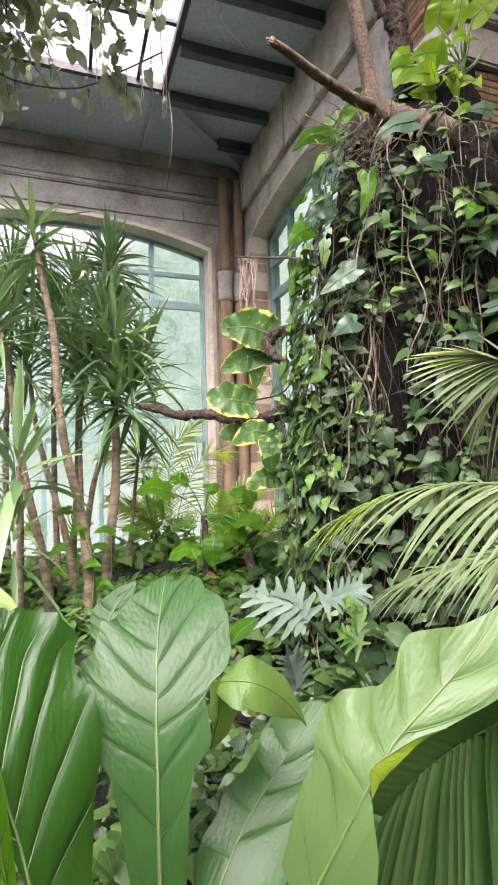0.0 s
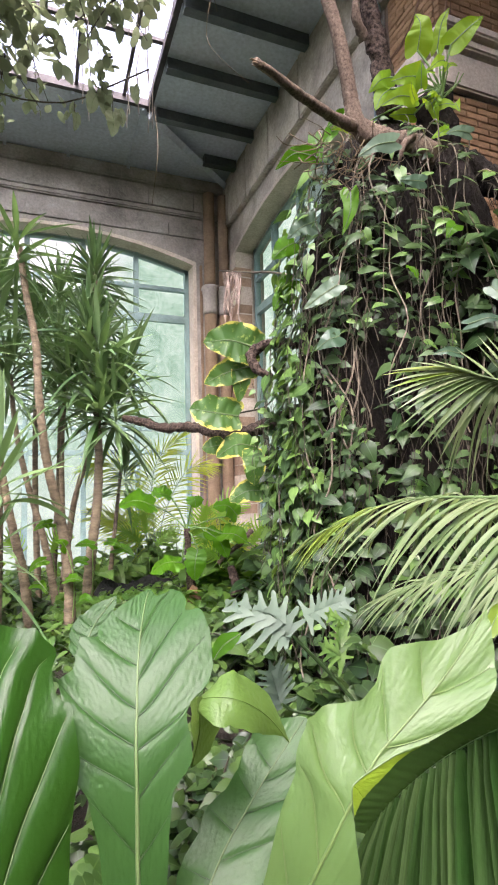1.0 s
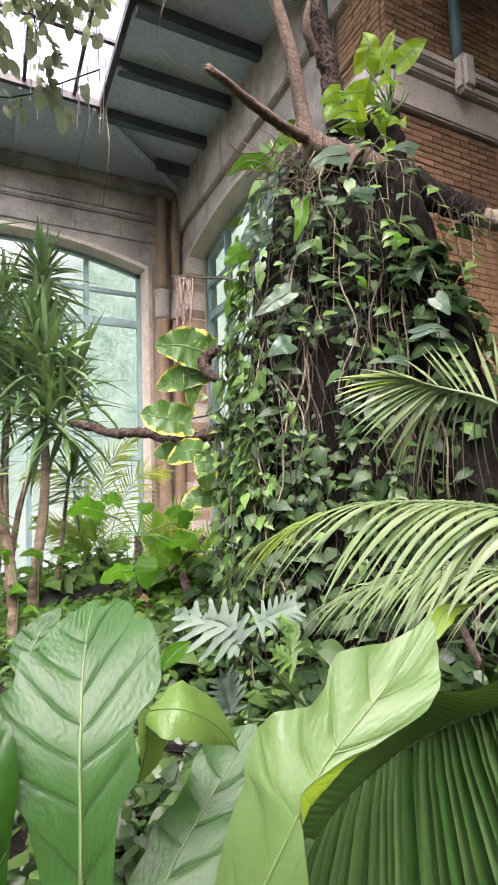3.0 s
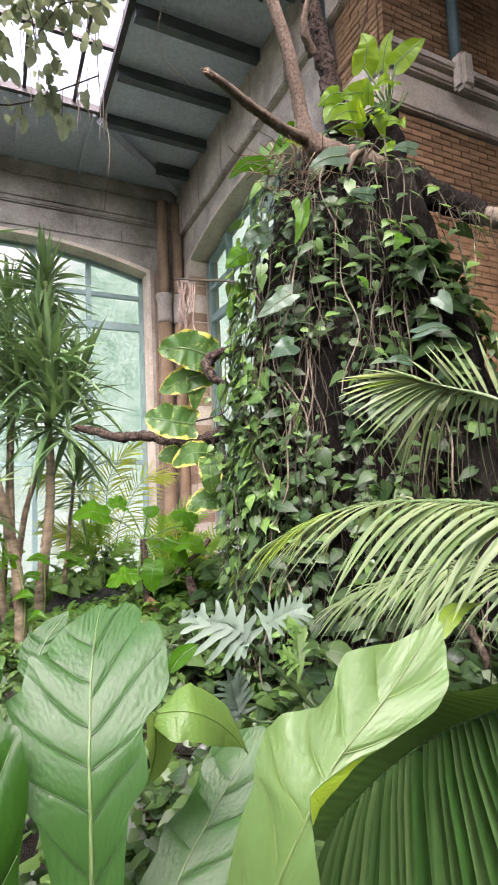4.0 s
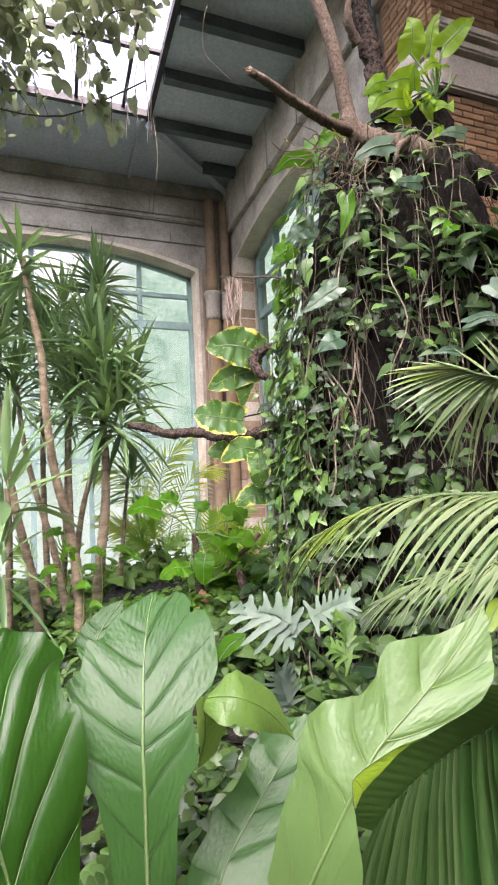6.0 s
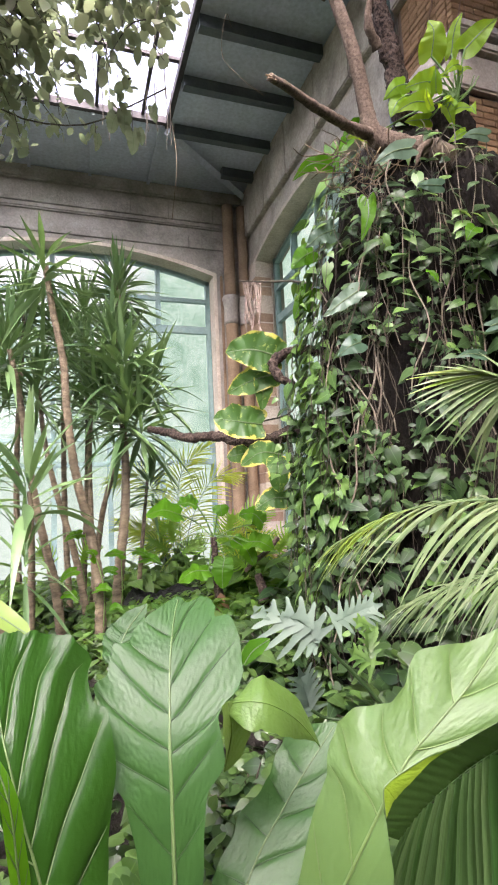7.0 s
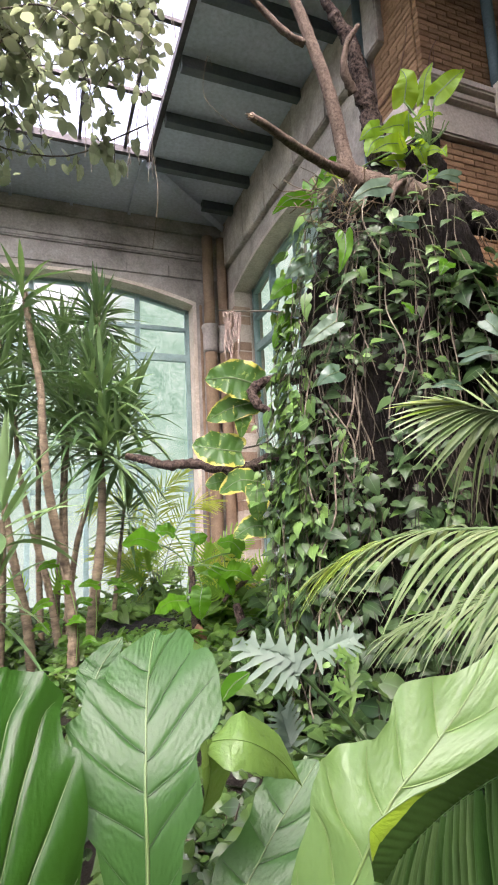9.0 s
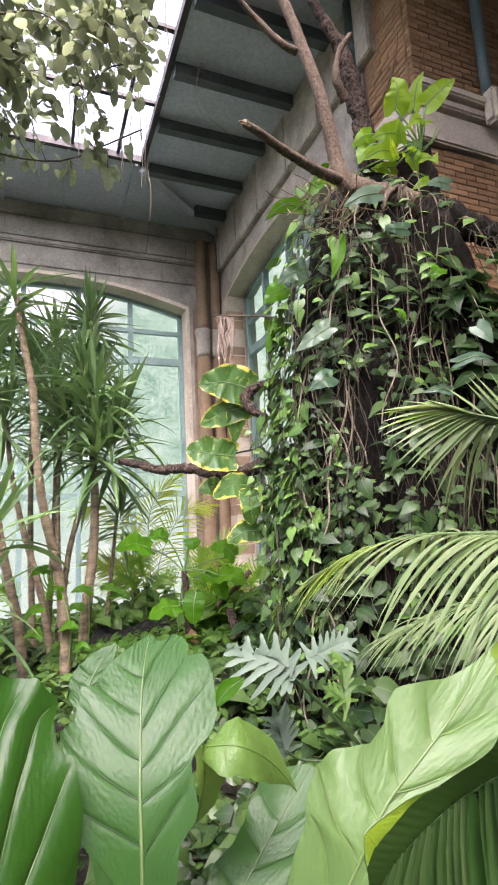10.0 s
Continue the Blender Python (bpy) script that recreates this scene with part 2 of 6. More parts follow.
M_POTHOS = foliage("variegated_leaf", (0.014, 0.062, 0.010), (0.035, 0.11, 0.018), (0.2, 0.38, 0.04), 0.40, 0.28, 4, False, spots=((0.17, 0.25, 0.05), 24, 0.58), edge=(0.44, 0.42, 0.08), gloss=0.25)
M_SILVER = foliage("silver_lobed_leaf", (0.058, 0.112, 0.064), (0.095, 0.163, 0.098), (0.22, 0.36, 0.2), 0.5, 0.15, 9, gloss=0.27)
M_BROAD = foliage("broad_climber_leaf", (0.036, 0.092, 0.044), (0.075, 0.145, 0.078), (0.2, 0.38, 0.12), 0.42, 0.2, 9, False, gloss=0.34)
M_BRIGHT = foliage("bright_leaf", (0.018, 0.088, 0.002), (0.042, 0.148, 0.004), (0.20, 0.56, 0.01), 0.42, 0.45, 6, False, gloss=0.12)
M_BRIGHT2 = foliage("bright_shrub_leaf", (0.012, 0.052, 0.007), (0.048, 0.128, 0.015), (0.32, 0.60, 0.04), 0.40, 0.40, 8, gloss=0.25, rib=(0.08, 0.17, 0.03))
M_MARGIN = foliage("leaf_margin", (0.08, 0.17, 0.012), (0.13, 0.235, 0.022), (0.45, 0.62, 0.05), 0.4, 0.3, 6, False)
M_CANOPY = foliage("canopy_leaf", (0.066, 0.102, 0.048), (0.130, 0.167, 0.082), (0.42, 0.50, 0.24), 0.5, 0.58, 6)

M_GLASS, gn, gl, gb = material("window_glass")
g_tr = gn.new("ShaderNodeBsdfTransparent")
g_tr.inputs["Color"].default_value = (0.93, 0.97, 0.95, 1)
g_gl = gn.new("ShaderNodeBsdfGlossy")
g_gl.inputs["Roughness"].default_value = 0.03
g_mx = gn.new("ShaderNodeMixShader")
g_mx.inputs["Fac"].default_value = 0.05
gl.new(g_tr.outputs["BSDF"], g_mx.inputs[1])
gl.new(g_gl.outputs["BSDF"], g_mx.inputs[2])
gl.new(g_mx.outputs["Shader"], gn["Material Output"].inputs["Surface"])

# panel that glows: the garden's daylight is painted into its emission colours
M_BACK, bn, bl, bb = material("garden_backdrop")
b_f = noise_tex(bn, bl, 26.0, 6, 0.7)
b_g = noise_tex(bn, bl, 1.6, 4, 0.55)
b_m = bn.new("ShaderNodeMath")
b_m.operation = "MULTIPLY_ADD"
bl.new(b_f, b_m.inputs[0])
b_m.inputs[1].default_value = 0.65
b_h = bn.new("ShaderNodeMath")
b_h.operation = "MULTIPLY"
b_h.inputs[1].default_value = 0.40
bl.new(b_g, b_h.inputs[0])
bl.new(b_h.outputs[0], b_m.inputs[2])
b_n = b_m.outputs[0]
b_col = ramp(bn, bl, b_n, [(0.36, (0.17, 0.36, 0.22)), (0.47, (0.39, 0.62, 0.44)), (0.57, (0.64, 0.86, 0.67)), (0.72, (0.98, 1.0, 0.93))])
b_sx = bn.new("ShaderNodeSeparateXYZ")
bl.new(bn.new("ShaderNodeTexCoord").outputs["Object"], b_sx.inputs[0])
# glow painted whiter at the upper left, as open sky
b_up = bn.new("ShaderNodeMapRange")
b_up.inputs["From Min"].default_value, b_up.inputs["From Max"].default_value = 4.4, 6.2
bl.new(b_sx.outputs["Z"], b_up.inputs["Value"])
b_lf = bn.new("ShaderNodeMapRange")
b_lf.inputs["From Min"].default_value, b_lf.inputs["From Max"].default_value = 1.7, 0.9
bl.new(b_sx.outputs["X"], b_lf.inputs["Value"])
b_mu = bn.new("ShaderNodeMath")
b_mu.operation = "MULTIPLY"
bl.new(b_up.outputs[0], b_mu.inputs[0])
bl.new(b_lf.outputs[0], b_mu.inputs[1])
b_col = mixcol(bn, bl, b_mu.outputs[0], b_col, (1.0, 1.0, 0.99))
# glow painted paler towards the bottom
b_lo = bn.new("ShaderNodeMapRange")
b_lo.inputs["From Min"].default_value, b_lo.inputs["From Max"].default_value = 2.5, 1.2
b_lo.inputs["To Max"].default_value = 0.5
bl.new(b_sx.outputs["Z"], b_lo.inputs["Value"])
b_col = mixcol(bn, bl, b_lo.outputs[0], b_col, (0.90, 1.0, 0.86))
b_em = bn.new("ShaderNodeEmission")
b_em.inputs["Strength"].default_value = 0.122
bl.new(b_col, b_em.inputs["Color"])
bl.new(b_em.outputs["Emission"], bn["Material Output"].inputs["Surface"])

# ---- building blocks ----
RNG = np.random.default_rng(7)


def unit(v):
    v = np.asarray(v, float)
    return v / (np.linalg.norm(v) + 1e-12)


def spline(points, n):
    """n points on a smooth line through the given points."""
    p = np.asarray(points, float)
    if len(p) == 2:
        return p[0] + (p[1] - p[0]) * np.linspace(0, 1, n)[:, None]
    q = np.vstack([2 * p[0] - p[1], p, 2 * p[-1] - p[-2]])
    out = []
    for x in np.linspace(0, len(p) - 1, n):
        i = min(int(x), len(p) - 2)
        t = x - i
        a, b, c, d = q[i], q[i + 1], q[i + 2], q[i + 3]
        out.append(0.5 * (2 * b + (c - a) * t + (2 * a - 5 * b + 4 * c - d) * t * t + (3 * b - a - 3 * c + d) * t ** 3))
    return np.array(out)


class Build:
    """Collects vertices and faces for one mesh."""

    def __init__(self):
        self.v, self.f, self.uv = [], [], None
        self.n = 0

    def add(self, verts, faces, uv=None):
        self.v.append(np.asarray(verts, float))
        if uv is not None:
            self.uv = (self.uv or []) + uv
        k = self.n
        self.f.extend([tuple(i + k for i in fc) for fc in faces])
        self.n += len(verts)
        return self

    def box(self, x0, x1, y0, y1, z0, z1, bev=0.0):
        b = bev
        if not b:
            vs = [(x, y, z) for z in (z0, z1) for y in (y0, y1) for x in (x0, x1)]
            fs = [(0, 2, 3, 1), (4, 5, 7, 6), (0, 1, 5, 4), (2, 6, 7, 3), (0, 4, 6, 2), (1, 3, 7, 5)]
            return self.add(vs, fs)
        bm = bmesh.new()
        bmesh.ops.create_cube(bm, size=1, matrix=Matrix.Translation(((x0 + x1) / 2, (y0 + y1) / 2, (z0 + z1) / 2)) @ Matrix.Diagonal((x1 - x0, y1 - y0, z1 - z0, 1)))
        bmesh.ops.bevel(bm, geom=bm.edges[:], offset=b, segments=2, affect="EDGES")
        bm.verts.index_update()
        vs = [tuple(v.co) for v in bm.verts]
        fs = [[v.index for v in fc.verts] for fc in bm.faces]
        bm.free()
        return self.add(vs, fs)

    def tube(self, path, radius, sides=8, rough=0.0, seed=0, cap=True, rings=0.0):
        p = np.asarray(path, float)
        n = len(p)
        r = np.interp(np.linspace(0, 1, n), np.linspace(0, 1, len(radius)), radius) if hasattr(radius, "__len__") else np.full(n, radius)
        tan = np.gradient(p, axis=0)
        up = np.array((0.31, 0.17, 0.93)) if abs(unit(tan[0])[2]) < 0.9 else np.array((0.93, 0.31, 0.17))
        rm = max(float(np.mean(r)), 1e-3)
        vs = []
        ang = np.linspace(0, 2 * np.pi, sides, endpoint=False)
        for i in range(n):
            t = unit(tan[i])
            s = unit(np.cross(t, up))
            up = unit(np.cross(s, t))
            rr = r[i] * (1 + (rings if i % 2 else -rings))
            for a in ang:
                q = rr
                if rough:
                    c = p[i] + (np.cos(a) * s + np.sin(a) * up) * r[i]
                    q = rr * (1 + rough * noise.noise(Vector(c / rm * 0.9 + seed)) + 0.5 * rough * noise.noise(Vector(c / rm * 2.6 + seed)) + 0.35 * rough * noise.noise(Vector(c / rm * 6.5 + seed)))
                vs.append(p[i] + (np.cos(a) * s + np.sin(a) * up) * q)
        fs = [(i * sides + k, i * sides + (k + 1) % sides, (i + 1) * sides + (k + 1) % sides, (i + 1) * sides + k) for i in range(n - 1) for k in range(sides)]
        if cap:
            fs += [tuple(range(sides))[::-1], tuple((n - 1) * sides + k for k in range(sides))]
        return self.add(vs, fs)

    def mesh(self, name, smooth=True):
        me = bpy.data.meshes.new(name)
        me.from_pydata(np.vstack(self.v).tolist(), [], self.f)
        me.polygons.foreach_set("use_smooth", [smooth] * len(me.polygons))
        if self.uv is not None:
            idx = np.zeros(len(me.loops), int)
            me.loops.foreach_get("vertex_index", idx)
            me.uv_layers.new(name="leaf").data.foreach_set("uv", np.asarray(self.uv, float)[idx].ravel())
        me.update()
        return me

    def thing(self, name, mat, parent=None, label="", smooth=True, kind=""):
        me = self.mesh(name, smooth)
        me.materials.append(mat)
        ob = new(name, me)
        if parent is not None:
            ob.parent = parent
        return tagged(ob, label, kind=kind)


def part(name, me, mat, parent, label=""):
    """A mesh under a thing, or under a part."""
    if not me.materials:
        me.materials.append(mat)
    ob = new(name, me)
    ob.parent = parent
    return tagged(ob, label)


def empty(name, label, category, at=(0, 0, 0), group="", kind=""):
    ob = new(name)
    ob.empty_display_size = 0.05
    ob.location = at
    return tagged(ob, label, category, group, kind)


def setting(ob, label, category):
    return tagged(ob, label, category, kind="structure")


def grid_faces(n, m):
    return [(i * m + k, i * m + k + 1, (i + 1) * m + k + 1, (i + 1) * m + k) for i in range(n - 1) for k in range(m - 1)]


OUT = {
    "lobe": [(0, 0.03), (0.12, 0.22), (0.2, 0.17), (0.36, 0.40), (0.46, 0.27), (0.62, 0.42), (0.72, 0.26), (0.85, 0.27), (0.95, 0.10), (1, 0.0)],
    "hang": [(0, 0.4), (0.06, 0.8), (0.14, 1.0), (0.4, 1.0), (0.75, 0.9), (1, 0.5)],
    "finger": [(0, 1.0), (0.45, 0.85), (0.8, 0.8), (0.93, 0.55), (1, 0.1)],
    "heart": [(0, 0.36), (0.10, 0.50), (0.24, 0.53), (0.40, 0.45), (0.58, 0.31), (0.74, 0.17), (0.88, 0.06), (1, 0.0)],
    "oval": [(0, 0.02), (0.12, 0.22), (0.35, 0.36), (0.6, 0.36), (0.82, 0.22), (0.95, 0.08), (1, 0.0)],
    "strap": [(0, 0.6), (0.15, 0.8), (0.4, 1.0), (0.65, 0.85), (0.85, 0.45), (1, 0.0)],
    "lance": [(0, 0.15), (0.15, 0.7), (0.35, 1.0), (0.6, 0.8), (0.85, 0.3), (1, 0.0)],
}


def blade(length, shape="heart", width=1.0, n=7, fold=0.15, droop=0.3, curl=0.0):
    """A small leaf in its own frame: along +y from its stalk, face up +z, five points across."""
    s = np.linspace(0, 1, n)
    w = np.interp(s, *zip(*OUT[shape])) * width * length
    y = s * length
    z = -droop * length * s * s
    vs = []
    for i in range(n):
        for u in (-1, -0.5, 0, 0.5, 1):
            back = (0.0, 0.15, 0.05)[round(2 * abs(u))] * length * (1 - s[i]) ** 4 if shape == "heart" else 0.0
            vs.append((u * w[i], y[i] - back, z[i] + fold * (0.0, 0.6, 0.55)[round(2 * abs(u))] * w[i] - curl * w[i] * u * u))
    return np.array(vs), grid_faces(n, 5)


def blade_uv(n):
    """Across and along a small leaf of n rows."""
    return [(0.5 + 0.5 * u, s) for s in np.linspace(0, 1, n) for u in (-1, -0.5, 0, 0.5, 1)]


UV7, UV6 = blade_uv(7), blade_uv(6)


def frame3(tip_dir, face):
    """Rotation with columns side, tip, face."""
    t = unit(tip_dir)
    s = unit(np.cross(t, face))
    return np.stack([s, t, np.cross(s, t)], 1)


def put(build, leaf, origin, tip_dir, face):
    v, f = leaf
    build.add(v @ frame3(tip_dir, face).T + np.asarray(origin, float), f)


class Leaf:
    """A large leaf: a spine through a few points, a half-width on each side, folds, waves and quilting between the side veins."""

    def __init__(self, spine, face, profile, cup=0.1, wave=0.0, waves=5, quilt=0.0, veins=0, skew=0.35, seed=0, groove=0.0):
        self.groove = groove
        self.n = 61
        self.p = spline(spine, self.n)
        self.t = np.gradient(self.p, axis=0)
        self.t /= np.linalg.norm(self.t, axis=1)[:, None]
        f0 = np.asarray(face, float)
        if f0.ndim == 1:
            f0 = np.stack([f0] * 2)
        fs = np.array([[np.interp(x, np.linspace(0, 1, len(f0)), f0[:, k]) for k in range(3)] for x in np.linspace(0, 1, self.n)])
        self.side = np.cross(self.t, fs)
        self.side /= np.linalg.norm(self.side, axis=1)[:, None]
        self.nor = np.cross(self.side, self.t)
        pr = np.array(profile, float)
        ss = np.linspace(0, 1, self.n)
        self.wl, self.wr = self.smooth(ss, pr[:, 0], pr[:, 1]), self.smooth(ss, pr[:, 0], pr[:, 2])
        self.cup, self.wave, self.waves, self.quilt, self.veins, self.skew, self.seed = cup, wave, waves, quilt, veins, skew, seed

    @staticmethod
    def smooth(x, xs, ys):
        y = np.interp(x, xs, ys)
        for _ in range(3):
            y[1:-1] = 0.25 * y[:-2] + 0.5 * y[1:-1] + 0.25 * y[2:]
        return y

    def at(self, s, u, lift=0.0):
        x = min(max(s, 0), 1) * (self.n - 1)
        i = min(int(x), self.n - 2)
        t = x - i
        g = lambda a: a[i] * (1 - t) + a[i + 1] * t
        w = g(self.wl) if u < 0 else g(self.wr)
        h = self.cup * w * abs(u) ** 1.6
        h += self.wave * w * abs(u) ** 2.5 * math.sin(2 * math.pi * self.waves * s + (0.8 if u < 0 else 2.3) + self.seed)
        if self.veins:
            ph = (s + self.skew * -abs(u) * 0.35) * self.veins
            h += self.quilt * w * (abs(math.sin(math.pi * ph)) ** 0.9 - 0.6) * min(1, 3 * abs(u)) * (1 - abs(u) ** 4)
            h -= self.groove * math.exp(-((ph - round(ph)) / 0.05) ** 2) * (1 - abs(u) ** 3)
        return g(self.p) + g(self.side) * (w * u) + g(self.nor) * (h + lift)

    def blade(self, rows=120, cols=25):
        b = Build()
        us = np.linspace(-1, 1, cols)
        b.add([self.at(s, u) for s in np.linspace(0, 1, rows) for u in us], grid_faces(rows, cols))
        b.uv = [(0.5 + 0.5 * u, s) for s in np.linspace(0, 1, rows) for u in us]
        return b

    def rib(self, r0=0.006, r1=0.0015, s1=0.98):
        b = Build()
        b.tube([self.at(s, 0.0, 0.001) for s in np.linspace(0, s1, 30)], [r0, r1], 6)
        return b

    def side_veins(self, r=0.0010, s0=0.05):
        made = []
        for k in range(1, self.veins):
            for sgn in (-1, 1):
                pts = []
                for u in np.linspace(0.02, 0.90, 18):
                    s = k / self.veins + self.skew * u * 0.35
                    if s > 0.93 or s < s0:
                        break
                    pts.append(self.at(s, sgn * u, 0.0009))
                if len(pts) > 7:
                    made.append(Build().tube(pts, [r, r * 0.35], 5))
        return made


class VeinLeaf:
    """A large leaf whose rows follow its side veins. Each row of an edge: where its vein leaves the rib, and where it ends: how far along the spine, and how far out."""

    def __init__(self, spine, face, left, right, veins_l, veins_r, cup=0.0, quilt=0.012, groove=0.002, pucker=0.0015, wave=0.0, waves=4, frill=0.0, seed=0):
        self.n = 61
        self.p = spline(spine, self.n)
        self.t = np.gradient(self.p, axis=0)
        self.t /= np.linalg.norm(self.t, axis=1)[:, None]
        f0 = np.atleast_2d(np.asarray(face, float))
        f0 = np.vstack([f0, f0]) if len(f0) == 1 else f0
        fs = np.array([[np.interp(x, np.linspace(0, 1, len(f0)), f0[:, k]) for k in range(3)] for x in np.linspace(0, 1, self.n)])
        self.side = np.cross(self.t, fs)
        self.side /= np.linalg.norm(self.side, axis=1)[:, None]
        self.nor = np.cross(self.side, self.t)
        self.edges = {}
        ss = np.linspace(0, 1, 161)
        for sg, rows in ((-1, left), (1, right)):
            r = np.array([(0.0, rows[0][1] - 0.01, rows[0][2])] + list(rows) + [(1.0, 1.0, 0.0)]) if rows else np.array([(0, 0, 0.0), (1, 1, 0.0)])
            self.edges[sg] = tuple(self.soften(np.interp(ss, r[:, 0], r[:, k])) for k in (1, 2))
        self.vs = {-1: [-0.06] + list(veins_l) + [1.04], 1: [-0.06] + list(veins_r) + [1.04]}
        self.veins = len(veins_l) + len(veins_r)
        self.cup, self.quilt, self.groove, self.pucker, self.wave, self.waves, self.frill, self.seed = cup, quilt, groove, pucker, wave, waves, frill, seed

    @staticmethod
    def soften(y):
        for _ in range(2):
            y[1:-1] = 0.25 * y[:-2] + 0.5 * y[1:-1] + 0.25 * y[2:]
        return y

    def on(self, arr, a):
        x = a * (self.n - 1)
        i = int(min(max(math.floor(x), 0), self.n - 2))
        return i, x - i

    def at(self, s, u, lift=0.0):
        sg, v = (-1 if u < 0 else 1), abs(u)
        ea, eo = self.edges[sg]
        k = min(max(s, 0), 1) * 160
        i = min(int(k), 159)
        along, out = ea[i] + (ea[i + 1] - ea[i]) * (k - i), eo[i] + (eo[i + 1] - eo[i]) * (k - i)
        a = s + (along - s) * v ** 1.12 + 0.16 * self.frill * noise.noise(Vector((s * 13, sg * 5.0, self.seed + 2))) * v ** 3
        i, f = self.on(self.p, a)
        g = min(max(f, 0.0), 1.0)
        base = self.p[i] * (1 - f) + self.p[i + 1] * f
        side = self.side[i] * (1 - g) + self.side[i + 1] * g
        nor = self.nor[i] * (1 - g) + self.nor[i + 1] * g
        ph = float(np.interp(s, self.vs[sg], range(len(self.vs[sg]))))
        dp = abs(ph - round(ph))
        fade = min(1.0, 4 * v) * (1 - v ** 4)
        h = self.cup * out * v ** 1.7 + self.wave * out * v ** 2.2 * math.sin(2 * math.pi * self.waves * s + self.seed + (0.9 if sg < 0 else 2.2))
        h += 0.5 * self.quilt * (abs(math.sin(math.pi * ph)) ** 0.7 - 0.6) * fade
        h -= self.groove * math.exp(-(dp / 0.07) ** 2) * (1 - v ** 3) * min(1, 8 * v)
        q = Vector((v * out * 150 + 9 * (sg > 0), ph * 8.0, self.seed))
        h += 0.5 * self.pucker * (noise.noise(q) - 0.9 * abs(noise.noise(q * 2.1))) * min(1.0, 5 * v)
        w = out * v * (1 + self.frill * noise.noise(Vector((s * 16, sg * 3.0, self.seed))) * v ** 3)
        return base + side * (sg * w) + nor * (h + lift)

    def blade(self, rows=280, cols=105):
        b = Build()
        us = np.linspace(-1, 1, cols)
        b.add([self.at(s, u) for s in np.linspace(0, 1, rows) for u in us], grid_faces(rows, cols))
        b.uv = [(0.5 + 0.5 * u, s) for s in np.linspace(0, 1, rows) for u in us]
        return b

    def rib(self, r0=0.006, r1=0.0015, s1=0.98):
        return Build().tube([self.at(s, 0.0, 0.001) for s in np.linspace(0, s1, 40)], [r0, r1], 6)

    def side_veins(self, r=0.0013):
        made = []
        for sg in (-1, 1):
            for s in self.vs[sg][1:-1]:
                pts = [self.at(s, sg * v, 0.0006 + 0.35 * self.groove) for v in np.linspace(0.01, 0.93, 22)]
                made.append(Build().tube(pts, [r, r * 0.8, r * 0.35], 5))
        return made


# ---- structure: two window walls, brick wall, roof ----
WN, WE, WS = 7.4, 2.68, 2.70      # inner faces: north wall, east wall, brick wall
ZC = 6.35                         # ceiling


def arch_z(x, x0, x1, z_end, z_mid):
    c, h = (x0 + x1) / 2, (x1 - x0) / 2
    rise = z_mid - z_end
    R = (h * h + rise * rise) / (2 * rise)
    return z_mid - R + math.sqrt(max(R * R - (x - c) ** 2, 0))


def arched_wall(name, a0, a1, o0, o1, sill, z_end, z_mid, top, depth, xf, mat):
    """A wall along a from a0 to a1 with an arched opening o0..o1; xf maps (along, into the wall, z) to the world."""
    b = Build()

    def slab(p):
        k = len(p)
        vs = [xf(a, 0, z) for a, z in p] + [xf(a, depth, z) for a, z in p]
        fs = [tuple(range(k)), tuple(range(2 * k - 1, k - 1, -1))] + [(i, (i + 1) % k + 0, (i + 1) % k + k, i + k) for i in range(k)]
        b.add(vs, fs)

    slab([(a0, -0.2), (o0, -0.2), (o0, top), (a0, top)])
    slab([(o1, -0.2), (a1, -0.2), (a1, top), (o1, top)])
    slab([(o0, -0.2), (o1, -0.2), (o1, sill), (o0, sill)])
    n = 24
    xs = np.linspace(o0, o1, n + 1)
    for i in range(n):
        slab([(xs[i], arch_z(xs[i], o0, o1, z_end, z_mid)), (xs[i + 1], arch_z(xs[i + 1], o0, o1, z_end, z_mid)), (xs[i + 1], top), (xs[i], top)])
    return b.thing(name, mat, smooth=False)


north = lambda a, d, z: (a, WN + d, z)
east = lambda a, d, z: (WE + d, a, z)
NO = (-1.80, 2.16, 0.15, 5.03, 5.34)   # north opening: from, to, sill, arch end, arch top
EO = (3.90, 7.06, 0.50, 5.16, 5.36)
wall_north = setting(arched_wall("wall_north", -6.0, 3.2, *NO, 6.6, 0.45, north, M_STONE), "weathered grey stone wall with an arched window", "wall")
wall_east = setting(arched_wall("wall_east", WS + 0.625, WN - 0.01, *EO, 6.6, 0.45, east, M_STONE_LIT), "weathered stone side wall with an arched window", "wall")


def arch_trim(name, opening, xf, label):
    """Pale stone lining of an opening: jambs and soffit, slightly proud of the wall."""
    o0, o1, sill, ze, zm = opening
    b = Build()
    n = 26
    pts = [(o0, sill)] + [(x, arch_z(x, o0, o1, ze, zm)) for x in np.linspace(o0, o1, n)] + [(o1, sill)]
    th = 0.05
    inn = []
    for a, z in pts:
        ca = (o0 + o1) / 2
        inn.append((a - th * (1 if a > ca + 1.5 else -1 if a < ca - 1.5 else (a - ca) / 1.5 * 0.6), z - (th if z > sill + 0.5 else 0)))
    for (p, q), (pi, qi) in zip(zip(pts, pts[1:]), zip(inn, inn[1:])):
        vs = [xf(*x) for x in ((p[0], -0.012, p[1]), (q[0], -0.012, q[1]), (q[0], 0.24, q[1]), (p[0], 0.24, p[1]),
                               (pi[0], -0.012, pi[1]), (qi[0], -0.012, qi[1]), (qi[0], 0.24, qi[1]), (pi[0], 0.24, pi[1]))]
